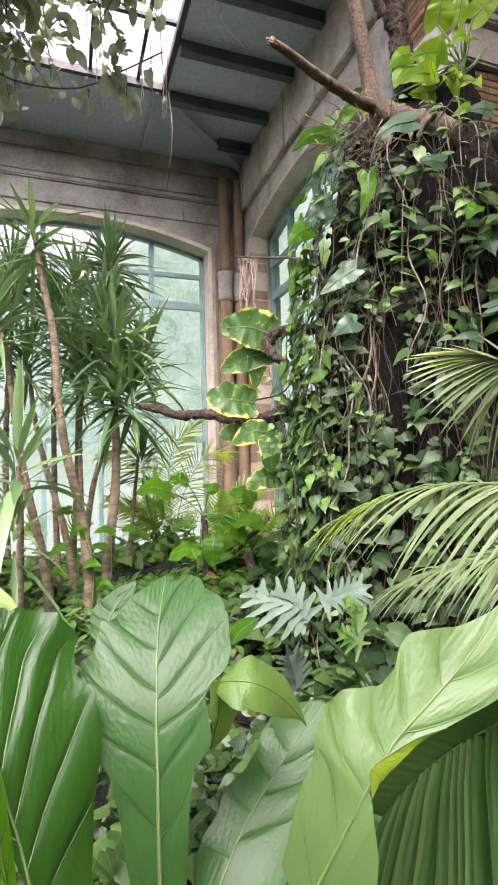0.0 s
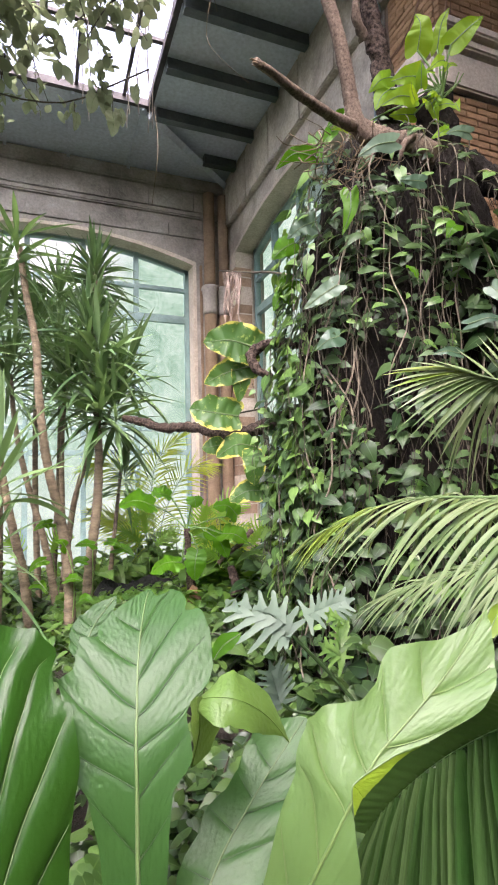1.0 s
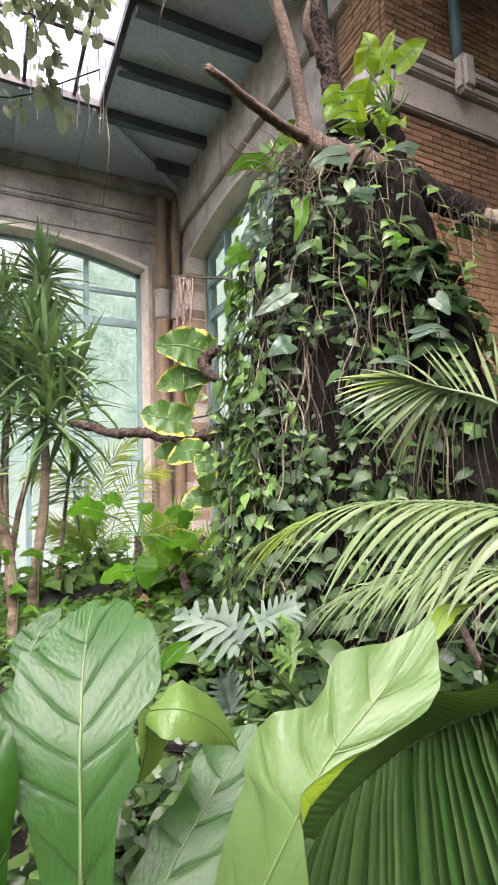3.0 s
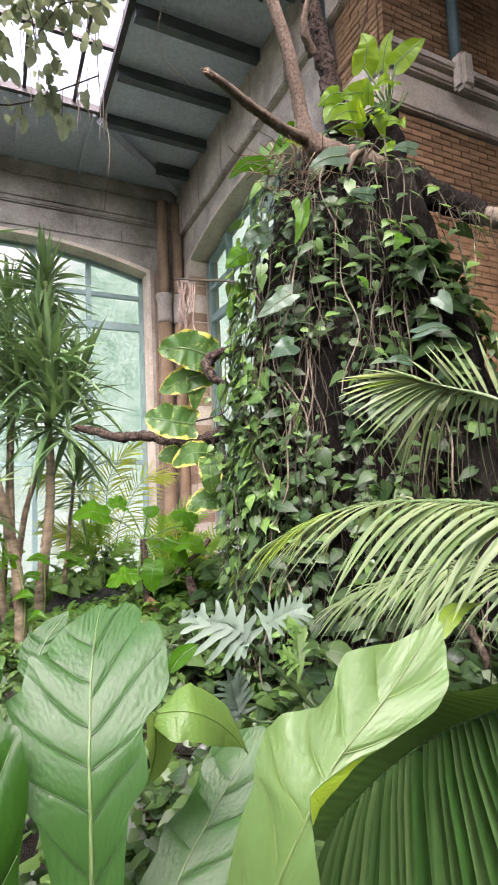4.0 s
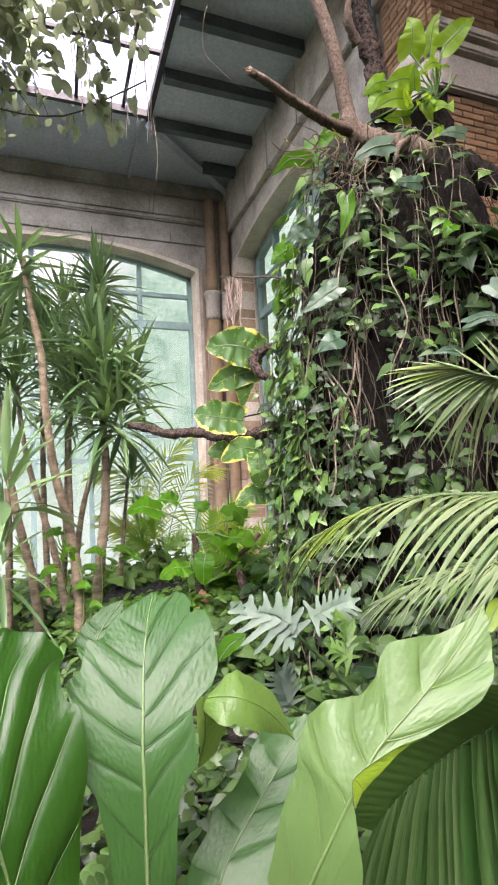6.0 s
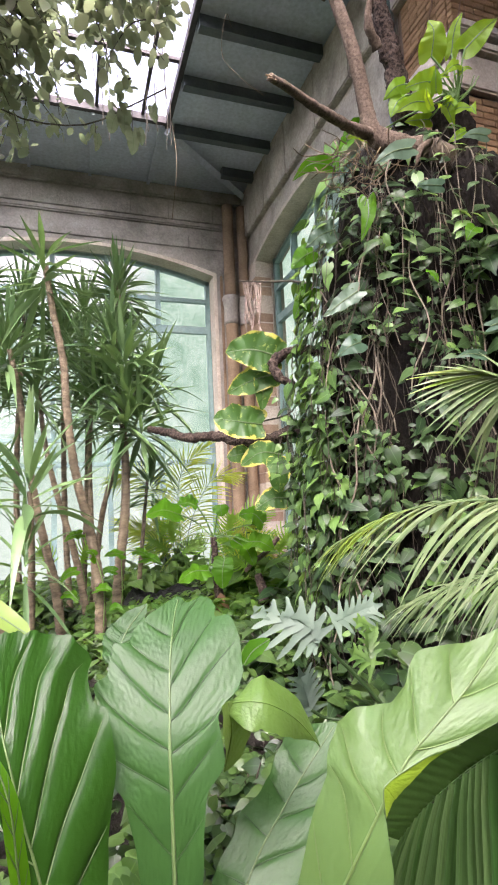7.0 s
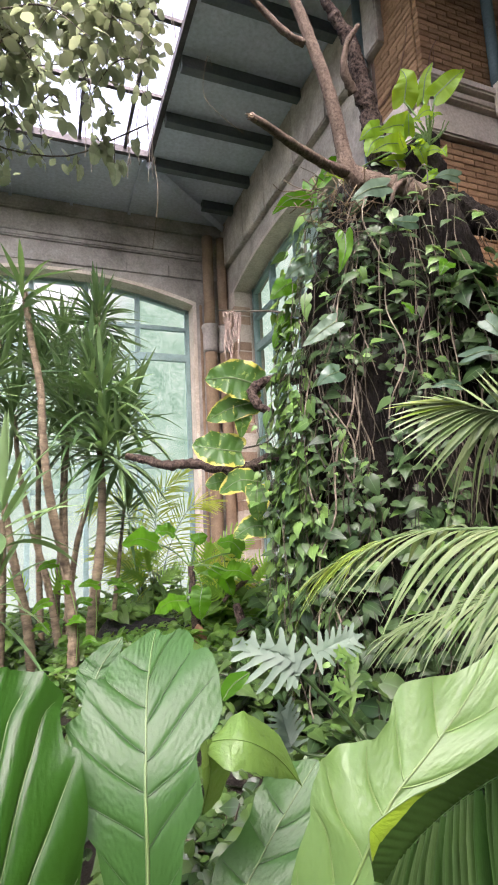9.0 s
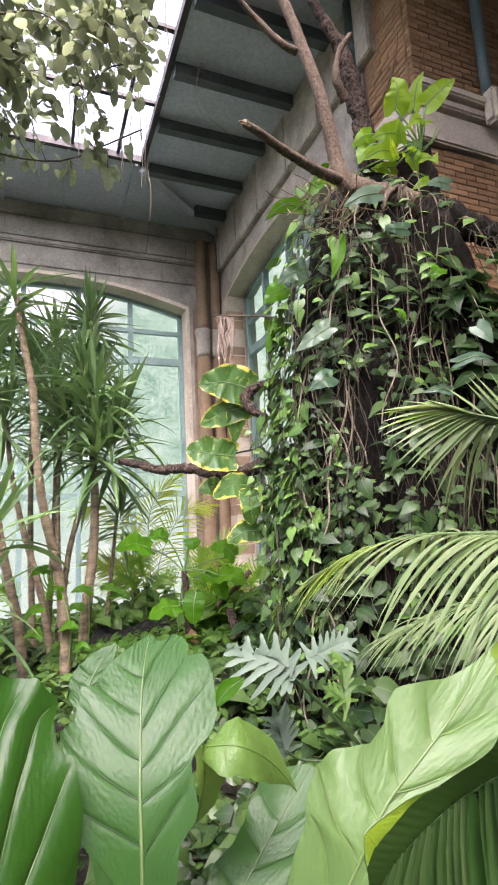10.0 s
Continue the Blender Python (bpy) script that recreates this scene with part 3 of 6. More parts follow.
        b.add(vs, [(0, 1, 5, 4), (4, 5, 6, 7), (3, 2, 6, 7), (0, 4, 7, 3), (1, 2, 6, 5)])
    return setting(b.thing(name, M_STONE_PALE, smooth=False), label, "trim")


arch_trim("trim", NO, north, "pale stone lining of the arched window")
arch_trim("trim", EO, east, "pale stone lining of the side window")


def window(name, opening, xf, mullions, transoms, depth=0.27):
    o0, o1, sill, ze, zm = opening
    w = setting(empty(name, "tall arched window with teal glazing bars", "window"), "tall arched window with teal glazing bars", "window")
    top = lambda a: arch_z(a, o0, o1, ze, zm) - 0.05
    fr = Build()
    o0, o1 = o0 + 0.05, o1 - 0.05

    def bar(a0, a1, z0, z1, d0, d1, dst):
        vs = [xf(a, d, z) for z in (z0, z1) for d in (d0, d1) for a in (a0, a1)]
        dst.add(vs, [(0, 2, 3, 1), (4, 5, 7, 6), (0, 1, 5, 4), (2, 6, 7, 3), (0, 4, 6, 2), (1, 3, 7, 5)])

    bar(o0, o0 + 0.06, sill, top(o0) + 0.05, depth, depth + 0.08, fr)
    bar(o1 - 0.06, o1, sill, top(o1) + 0.05, depth, depth + 0.08, fr)
    bar(o0, o1, sill, sill + 0.09, depth, depth + 0.08, fr)
    xs = np.linspace(o0, o1, 25)
    for p, q in zip(xs, xs[1:]):
        vs = [xf(p, depth, top(p)), xf(q, depth, top(q)), xf(q, depth + 0.08, top(q)), xf(p, depth + 0.08, top(p)),
              xf(p, depth, top(p) - 0.05), xf(q, depth, top(q) - 0.05), xf(q, depth + 0.08, top(q) - 0.05), xf(p, depth + 0.08, top(p) - 0.05)]
        fr.add(vs, [(0, 1, 5, 4), (4, 5, 6, 7), (3, 2, 6, 7)])
    fr.thing("window_frame", M_TEAL, w, smooth=False)
    for a in mullions:
        m = Build()
        bar(a - 0.035, a + 0.035, sill, top(a), depth - 0.012, depth + 0.07, m)
        m.thing("mullion", M_TEAL, w, smooth=False)
    for z, h in transoms:
        m = Build()
        bar(o0 + 0.02, o1 - 0.02, z - h / 2, z + h / 2, depth + 0.004, depth + 0.075, m)
        m.thing("transom", M_TEAL, w, smooth=False)
    cols = [o0] + list(mullions) + [o1]
    rows = [sill] + [z for z, h in transoms] + [None]
    for a0, a1 in zip(cols, cols[1:]):
        for z0, z1 in zip(rows, rows[1:]):
            t0, t1 = (z1, z1) if z1 else (top(a0 + 0.001) - 0.02, top(a1 - 0.001) - 0.02)
            if min(t0, t1) < z0 + 0.05:
                continue
            p = Build()
            p.add([xf(a0, depth + 0.04, z0), xf(a1, depth + 0.04, z0), xf(a1, depth + 0.04, t1), xf(a0, depth + 0.04, t0),
                   xf(a0, depth + 0.046, z0), xf(a1, depth + 0.046, z0), xf(a1, depth + 0.046, t1), xf(a0, depth + 0.046, t0)],
                  [(0, 1, 2, 3), (7, 6, 5, 4)])
            o = p.thing("pane", M_GLASS, w, smooth=False)
            o.visible_shadow = False
    return w


TR = [(2.15, 0.07), (2.50, 0.05), (4.21, 0.11), (4.68, 0.06)]
window("window_1", NO, north, [-0.98, -0.22, 0.54, 1.30], TR)
window("window_2", EO, east, [4.7, 5.5, 6.28], TR)

# cornice of the north wall and beam courses of both walls
for nm, b, lab in (
    ("trim", Build().box(-6, WE - 0.02, WN - 0.05, WN + 0.02, 5.72, 5.80, 0.02), "moulded stone string course"),
    ("trim", Build().box(-6, WE - 0.10, WN - 0.07, WN + 0.02, 6.14, 6.34, 0.02), "stone cornice block under the roof"),
):
    setting(b.thing(nm, M_STONE, smooth=False), lab, "trim")
# beam on the east wall in long blocks
y = WS + 0.4
for i, ln in enumerate((0.9, 0.75, 0.85, 0.8, 0.75, 0.55)):
    setting(Build().box(WE - 0.075 - 0.004 * (i % 2), WE + 0.02, y, min(y + ln - 0.008, WN - 0.02), 5.61, 6.33, 0.012).thing("trim", M_STONE_LIT, smooth=False), "long weathered stone beam block", "trim")
    y += ln

# corner shafts
for x, r, lab in ((2.35, 0.095, "slim brown sandstone corner shaft"), (2.575, 0.085, "slim brown sandstone corner shaft")):
    th = empty("corner_shaft", lab, "column", (x, WN - 0.09, 0))
    setting(th, lab, "column")
    prof = Build()
    prof.tube([(0, 0, z) for z in np.linspace(0.0, 4.2, 20)], r, 16).tube([(0, 0, z) for z in np.linspace(4.62, 6.1, 8)], r * 0.92, 16)
    prof.thing("shaft", M_BROWNSTONE, th)
    Build().tube([(0, 0, 4.2), (0, 0, 4.24), (0, 0, 4.27), (0, 0, 4.42), (0, 0, 4.44), (0, 0, 4.58), (0, 0, 4.60), (0, 0, 4.64)], [r * 1.02, r * 1.25, r * 1.2, r * 1.2, r * 1.1, r * 1.35, r * 1.45, r * 1.3], 16).thing("ring_band", M_STONE, th)
setting(Build().box(2.215, 2.255, WN - 0.02, WN + 0.02, 0.4, 5.0, 0.01).thing("trim", M_BROWNSTONE, smooth=False), "brown sandstone jamb strip", "trim")

# ceiling with beams and roof light opening
SX, SY = 1.22, 6.05
b = Build().box(SX, 6.6, -5.0, WN, ZC, ZC + 0.05).box(-6.0, SX, SY, WN, ZC, ZC + 0.05).box(-6.0, -5.0, -5.0, SY, ZC, ZC + 0.05).box(-5.0, SX, -5.0, -4.0, ZC, ZC + 0.05)
n_board = len(b.f)
for yy in (7.02, 6.31, 5.49, 4.685, 3.87, 3.05, 2.2, 1.35):
    b.box(SX + 0.04 + max(0.0, (0.9726 * yy - 6.1) * 1.186), WE - 0.08 if yy > WS else 6.0, 0.9726 * yy - 0.10, 0.9726 * yy, ZC - 0.13, ZC + 0.01)
n_beam = len(b.f)
for xx in (-3.7, -2.9, -2.1, -1.3, -0.5, 0.31, 1.14):
    b.box(xx - 0.02, xx + 0.02, SY + 0.02, WN, ZC - 0.06, ZC + 0.01)
b.tube([(SX, SY + 0.05, ZC - 0.08), (2.62, WN - 0.12, ZC - 0.08)], 0.06, 4)
ceiling = setting(b.thing("ceiling", M_CEIL, smooth=False), "grey-green boarded ceiling with dark beams", "ceiling")
ceiling.data.materials.append(M_BEAM)
for k, poly in enumerate(ceiling.data.polygons):
    poly.material_index = 1 if n_board <= k < n_beam else 0
rim = Build().box(SX - 0.03, SX + 0.03, -4.0, SY + 0.06, ZC - 0.04, ZC + 0.06).box(-5.0, SX - 0.03, SY - 0.03, SY + 0.03, ZC - 0.03, ZC + 0.06)
setting(rim.thing("trim", M_RUST, smooth=False), "rusty steel rim of the roof light", "trim")
rl = empty("roof_light", "large glazed roof light with thin bars", "skylight")
setting(rl, "large glazed roof light with thin bars", "skylight")
for xx in np.arange(-4.6, SX - 0.1, 0.55):
    Build().box(xx - 0.02, xx + 0.02, -4.0, SY, ZC + 0.02, ZC + 0.05).thing("glazing_bar", M_RUST, rl, smooth=False)
for yy in np.arange(-3.4, SY - 0.2, 0.95):
    Build().box(-5.0, SX, yy - 0.025, yy + 0.025, ZC + 0.052, ZC + 0.09).thing("purlin", M_RUST, rl, smooth=False)
o = Build().box(-5.0, SX, -4.0, SY, ZC + 0.10, ZC + 0.106).thing("pane", M_GLASS, rl, smooth=False)
o.visible_shadow = False

# unseen walls that close the hall; tall windows added to let in fill light
west = lambda a, d, z: (-6.0 - d, a, z)
south = lambda a, d, z: (a, -5.0 - d, z)
# added openings; sills raised to cut the sheen on the low leaves
WO, SO = (-2.6, 5.0, 1.60, 5.03, 5.5), (-3.2, 2.2, 3.30, 5.03, 5.4)
setting(arched_wall("wall_west", -5.0, WN, *WO, 6.6, 0.45, west, M_PLASTER), "unseen plaster wall with an added window for fill light", "wall")
setting(arched_wall("wall_south", -6.45, 7.0, *SO, 6.6, 0.45, south, M_PLASTER), "unseen plaster wall with an added window for fill light", "wall")
window("fill_window_west", WO, west, [-1.8, -1.0, -0.2, 0.6, 1.4, 2.2, 3.0, 3.8], TR)
window("fill_window_south", SO, south, [-2.3, -1.4, -0.5, 0.4, 1.3], TR[2:])
setting(Build().box(6.6, 7.0, -4.99, WS + 0.4, -0.2, 6.6).thing("wall_side", M_PLASTER, smooth=False), "plain old plaster wall", "wall")

# ground
gx = np.unique(np.concatenate([np.linspace(-60, -6, 12), np.linspace(-6, 7, 66), np.linspace(7, 60, 12)]))
gy = np.unique(np.concatenate([np.linspace(-60, -5, 12), np.linspace(-5, 8, 66), np.linspace(8, 60, 12)]))


def ground_z(x, y):
    k = min(max((y - 0.25) / 0.9, 0), 1) if -6 < x < 6.8 and y < 7.8 else 0.0
    k = k * k * (3 - 2 * k)
    z = 0.50 * k + 0.06 * k * noise.noise(Vector((x * 0.9, y * 0.9, 0.3))) + 0.03 * k * noise.noise(Vector((x * 4, y * 4, 1.3)))
    if y > 7.4 or x > 6.6:
        z = min(z, 0.3)
    return z


ground = Build()
ground.add([(x, yv, ground_z(x, yv)) for x in gx for yv in gy], [(i * len(gy) + k, (i + 1) * len(gy) + k, (i + 1) * len(gy) + k + 1, i * len(gy) + k + 1) for i in range(len(gx) - 1) for k in range(len(gy) - 1)])
setting(ground.thing("ground", M_SOIL), "dark damp planting soil", "ground")
setting(Build().box(-8, 9, 9.6, 9.8, -0.1, 9).thing("backdrop", M_BACK, smooth=False), "glowing backdrop painted as sunlit garden trees", "backdrop")
setting(Build().box(6.3, 6.5, 3.2, 9.5, -0.1, 9).thing("backdrop", M_BACK, smooth=False), "glowing backdrop painted as sunlit garden trees", "backdrop")

# brick wall core, cornice
core = Build().box(WE + 0.012, 6.6, WS + 0.012, WS + 0.4, -0.2, 6.6).box(WE + 0.012, WE + 0.3, WS + 0.012, WS + 0.62, -0.2, 6.6)
wall_brick = setting(core.thing("wall_brick", M_MORTAR, smooth=False), "yellow brick wall with dark joints", "wall")

# cornice of the brick wall, bracket and iron posts
setting(Build().box(WE - 0.02, 6.6, WS - 0.05, WS + 0.03, 4.43, 4.70, 0.015).thing("trim", M_STONE_PALE, smooth=False), "pale stone band on the brick wall", "trim")
setting(Build().box(WE - 0.05, 6.6, WS - 0.10, WS + 0.03, 4.705, 4.78, 0.015).thing("trim", M_STONE_PALE, smooth=False), "pale stone band moulding", "trim")
setting(Build().box(WE - 0.08, 6.6, WS - 0.15, WS + 0.03, 4.785, 4.86, 0.015).thing("trim", M_STONE_PALE, smooth=False), "pale stone ledge on the brick wall", "trim")
setting(Build().box(WE - 0.05, WE + 0.03, WS + 0.032, WS + 0.6, 4.43, 4.70, 0.015).box(WE - 0.08, WE + 0.03, WS + 0.032, WS + 0.6, 4.705, 4.86, 0.015).thing("trim", M_STONE_PALE, smooth=False), "pale stone band on the brick return", "trim")

# stone courses above the north arch and quoins beside the corner
for r, (z0, z1) in enumerate(((5.40, 5.595), (5.825, 6.095))):
    x = -2.4 + 0.35 * r
    while x < WE - 0.1:
        x1 = min(x + RNG.uniform(0.55, 0.85), WE - 0.1)
        ob = Build().box(x, x1 - 0.008, WN - 0.022 - RNG.uniform(0, 0.006), WN + 0.01, z0, z1, 0.006).thing("stone_block", M_STONE, wall_north, smooth=False)
        x = x1
M_TAN = surface("tan_sandstone", (0.30, 0.20, 0.12), (0.50, 0.37, 0.25), 4, 60, 0.85, 0.4, rand=0.25)
z, k = 0.4, 0
while z < 5.12:
    h = (0.26, 0.15, 0.15)[k % 3]
    m = (M_STONE_PALE, M_TAN, M_TAN)[k % 3]
    z1 = min(z + h, 5.14)
    Build().box(WE - 0.02 - 0.004 * (k % 2), WE + 0.23, EO[1] - 0.052, EO[1] + (0.30 if k % 3 == 0 else 0.2), z, z1 - 0.007, 0.006).thing("quoin", m, wall_east, smooth=False)
    z, k = z1, k + 1

# ---- the climber-covered trunk ----
EYE = np.array((0.03, -0.07, 1.6))
TRUNK = [(1.98, 2.55, 0.20), (1.95, 2.50, 0.9), (1.90, 2.45, 1.6), (1.86, 2.42, 2.3), (1.84, 2.38, 2.9), (1.85, 2.34, 3.35), (1.92, 2.36, 3.62)]
TR_R = [0.66, 0.56, 0.50, 0.47, 0.42, 0.32, 0.15]
tp = spline(TRUNK, 40)
trunk = empty("tree_trunk", "thick dark dead tree trunk hung with climbers", "tree", (0, 0, 0))
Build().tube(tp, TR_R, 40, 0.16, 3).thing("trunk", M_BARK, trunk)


def limb(path, radii, n=26, sides=12, rough=0.18, mat=M_BRANCH, seed=0, parent=None, name="branch", label=""):
    return Build().tube(spline(path, n), radii, sides, rough, seed).thing(name, mat, parent, label)


limb([(1.989, 1.975, 3.218), (1.816, 1.969, 3.311), (1.639, 2.004, 3.341), (1.491, 2.027, 3.386), (1.424, 2.042, 3.446)], [0.072, 0.056, 0.047, 0.043, 0.04], 70, 18, 0.22, parent=trunk, label="bare brown limb at the top of the trunk")
limb([(1.478, 2.032, 3.381), (1.275, 1.936, 3.325), (1.034, 1.810, 3.280), (0.901, 1.749, 3.277), (0.784, 1.685, 3.254)], [0.031, 0.025, 0.021, 0.018, 0.016], 90, 16, rough=0.16, parent=trunk, label="broken stub branch")
limb([(1.611, 2.004, 3.330), (1.518, 2.022, 3.347), (1.464, 2.023, 3.400), (1.438, 2.019, 3.509), (1.386, 1.986, 3.671), (1.325, 1.964, 3.852), (1.257, 1.963, 4.050), (1.174, 1.964, 4.276), (1.018, 1.977, 4.617)], [0.050, 0.049, 0.043, 0.038, 0.035, 0.032, 0.030, 0.027, 0.02], 120, 16, rough=0.10, parent=trunk, label="upright smooth branch")
limb([(1.181, 1.898, 3.934), (1.086, 1.890, 3.949), (0.970, 1.890, 4.035), (0.862, 1.868, 4.099), (0.746, 1.843, 4.197)], [0.02, 0.018, 0.015, 0.013, 0.01], rough=0.25, parent=trunk, label="thin side branch")
limb([(1.764, 2.136, 3.587), (1.701, 2.117, 3.845), (1.654, 2.103, 4.039), (1.591, 2.089, 4.265), (1.499, 2.098, 4.429), (1.407, 2.102, 4.625), (1.328, 2.078, 4.947)], [0.065, 0.055, 0.046, 0.038, 0.03, 0.026, 0.022], 110, 18, rough=0.36, mat=M_BRANCH_D, parent=trunk, label="dark twisted cork-barked branch")
limb([(1.589, 2.092, 3.937), (1.514, 2.053, 4.024), (1.513, 2.011, 4.144), (1.570, 1.970, 4.248)], [0.028, 0.022, 0.017, 0.012], rough=0.3, parent=trunk, label="pale curling side branch")
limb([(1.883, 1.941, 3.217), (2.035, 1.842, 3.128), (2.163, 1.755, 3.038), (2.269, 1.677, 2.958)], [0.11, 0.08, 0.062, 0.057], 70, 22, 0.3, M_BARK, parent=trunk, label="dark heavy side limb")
limb([(2.259, 1.677, 2.953), (2.341, 1.613, 2.915), (2.437, 1.547, 2.874)], [0.046, 0.05, 0.046, 0.045], 30, 20, 0.12, M_STEM_PALE, parent=trunk, label="pale barkless end of the side limb")
limb([(1.475, 2.608, 2.012), (1.416, 2.786, 2.021), (1.345, 2.972, 1.994), (1.242, 3.223, 1.958), (1.128, 3.364, 1.987), (1.019, 3.553, 2.042), (0.856, 3.765, 2.057), (0.721, 3.962, 2.126), (0.610, 4.100, 2.168)], [0.055, 0.05, 0.045, 0.042, 0.04, 0.036, 0.034, 0.032, 0.025], 130, 18, rough=0.36, mat=M_BRANCH_D, parent=trunk, label="dark gnarled horizontal branch")
limb([(1.453, 2.722, 2.457), (1.380, 2.848, 2.497), (1.298, 2.930, 2.487), (1.246, 2.954, 2.428), (1.260, 2.907, 2.333), (1.324, 2.839, 2.276)], [0.03, 0.03, 0.033, 0.034, 0.03, 0.02], 70, 16, rough=0.36, mat=M_BRANCH_D, parent=trunk, label="short curled dark branch")
limb([(1.636, 1.814, 3.221), (1.575, 1.804, 3.171), (1.544, 1.809, 3.087)], [0.02, 0.015, 0.006], 12, 8, 0.3, parent=trunk, name="stub", label="short broken stub under the limb")
limb([(1.988, 2.067, 3.341), (1.961, 2.025, 3.504), (1.934, 1.998, 3.626), (1.920, 1.998, 3.672)], [0.13, 0.11, 0.09, 0.03], 16, 16, 0.4, M_BARK, 4, trunk, "knob", "dark mossy knob on top of the trunk")
for k in range(9):
    c = np.array((0.788, 1.684, 3.252))
    limb([c + (0.02, 0, -0.012), c + RNG.normal(0, 0.006, 3), c + np.array((-0.012, 0, 0.006)) + RNG.normal(0, 0.010, 3)], [0.006, 0.001], 6, 5, 0.3, M_STRAW, k, trunk, "splinter")
for k in range(46):
    c = np.array((1.414, 2.034, 3.179)) + RNG.normal(0, 1, 3) * (0.16, 0.05, 0.05)
    d = RNG.normal(0, 1, 3) * (0.08, 0.05, 0.06)
    limb([c - d, c + RNG.normal(0, 0.03, 3), c + d], [0.0035, 0.0015], 9, 4, 0.2, M_STRAW, k, trunk, "twig")


BUTT = spline([(1.904, 1.904, 3.155), (1.963, 1.933, 2.906), (2.034, 1.955, 2.681), (2.134, 1.953, 2.446), (2.251, 1.954, 2.087), (2.359, 1.992, 1.632), (2.428, 2.051, 1.166), (2.486, 2.128, 0.684)], 40)
BUTT_R = [0.10, 0.16, 0.18, 0.19, 0.22, 0.25, 0.28, 0.30]
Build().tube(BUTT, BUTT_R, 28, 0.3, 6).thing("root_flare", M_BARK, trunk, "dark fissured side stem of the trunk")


def trunk_surface(h, a, out=0.02):
    """A point on the trunk at height h, at angle a (0 faces the hall's front, positive to the side of the brick wall)."""
    i = int(np.clip(np.searchsorted(tp[:, 2], h), 1, len(tp) - 1))
    f = (h - tp[i - 1, 2]) / (tp[i, 2] - tp[i - 1, 2] + 1e-9)
    c = tp[i - 1] * (1 - f) + tp[i] * f
    r = np.interp((i - 1 + f) / (len(tp) - 1), np.linspace(0, 1, len(TR_R)), TR_R)
    d = np.array((math.sin(a), -math.cos(a), 0.0))
    return np.array((c[0], c[1], h)) + d * (r * 1.08 + out), d


# ---- climbers ----
climber = empty("climber", "dense climbing vine with heart-shaped leaves hanging down the trunk", "vine")
LEAF_V = [Build().add(*blade(1.0, "heart", w, 7, fo, dr, cu), UV7).mesh("leaf") for w, fo, dr, cu in ((0.62, 0.2, 0.25, 0.1), (0.74, 0.12, 0.35, 0.15), (0.5, 0.3, 0.2, 0.0), (0.66, 0.1, 0.5, 0.2), (0.54, 0.25, 0.45, 0.1))]
LEAF_V2 = [me.copy() for me in LEAF_V]
for me in LEAF_V:
    me.materials.append(M_IVY)
for me in LEAF_V2:
    me.materials.append(M_IVY_L)
LEAF_S = {(w, fo): blade(1.0, "heart", w, 7, fo, dr, 0.1) for w, fo, dr in ((0.62, 0.2, 0.25), (0.74, 0.1, 0.4), (0.52, 0.3, 0.3))}
LEAF_K = list(LEAF_S.values())
rest, rest_l = Build(), Build()
placed = 0


def hang_leaf(p, out_dir, size, bright=False, single=False):
    """A heart leaf at p: its tip hangs and swings out, its face looks out and up."""
    side = np.array((-out_dir[1], out_dir[0], 0))
    sw = RNG.normal(0, 1.3)
    tip = np.array((0, 0, -1.0)) * RNG.uniform(0.05, 0.9) + out_dir * RNG.uniform(0.1, 0.7) + side * sw
    face = out_dir * RNG.uniform(0.3, 1.2) + np.array((0, 0, 1.0)) * RNG.uniform(0.4, 1.0) + side * RNG.normal(0, 0.4)
    if single:
        ob = new("leaf", (LEAF_V2 if bright else LEAF_V)[RNG.integers(5)])
        ob.parent = climber
        m = Matrix(frame3(tip, face).tolist()).to_4x4()
        ob.matrix_basis = Matrix.Translation(p) @ m @ Matrix.Diagonal((size, size, size, 1))
    else:
        v, f = LEAF_K[RNG.integers(3)]
        (rest_l if bright else rest).add((v * size) @ frame3(tip, face).T + p, f, UV7)


for k in range(140):
    a = RNG.uniform(-1.75, 0.95)
    h = RNG.uniform(1.6, 3.55) if k > 30 else RNG.uniform(2.9, 3.6)
    low = max(0.5, h - RNG.uniform(0.7, 2.2))
    out = RNG.uniform(0.02, 0.16)
    n = max(6, int((h - low) / 0.055))
    pts = []
    for i, z in enumerate(np.linspace(h, low, n)):
        p, d = trunk_surface(z, a + 0.09 * math.sin(z * (3 + k % 4) + k) + 0.04 * math.sin(z * 13 + 2 * k), out + 0.03 * math.sin(z * 7 + k))
        pts.append(p)
    stout = k % 7 == 0
    Build().tube(pts, RNG.uniform(0.0035, 0.0055) if stout else RNG.uniform(0.001, 0.0024), 5, cap=False).thing("stem", M_STEM_PALE if stout else M_VINE, climber)
    for i in range(1, n):
        if RNG.random() < (0.8 if a < -0.35 or pts[i][2] < 1.7 else 0.36) and noise.noise(Vector((a * 2.4, pts[i][2] * 1.9, 3.3))) > -0.11:
            p, d = trunk_surface(pts[i][2], a, 0)
            sz = RNG.uniform(0.03, 0.07) if RNG.random() < 0.86 else RNG.uniform(0.08, 0.12)
            s1 = placed < 280 and out > 0.08 and RNG.random() < 0.5
            placed += s1
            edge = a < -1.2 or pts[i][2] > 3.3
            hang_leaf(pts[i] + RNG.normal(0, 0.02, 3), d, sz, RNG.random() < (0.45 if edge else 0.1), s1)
for k in range(800):
    a = RNG.uniform(-2.0, 1.1)
    z = RNG.uniform(0.45, 3.4) if k < 330 else RNG.uniform(0.4, 1.7)
    if noise.noise(Vector((a * 2.4, z * 1.9, 3.3))) < (-0.1 if a < -0.35 else 0.12) and z > 1.3:
        continue
    p, d = trunk_surface(z, a, RNG.uniform(0.0, 0.1))
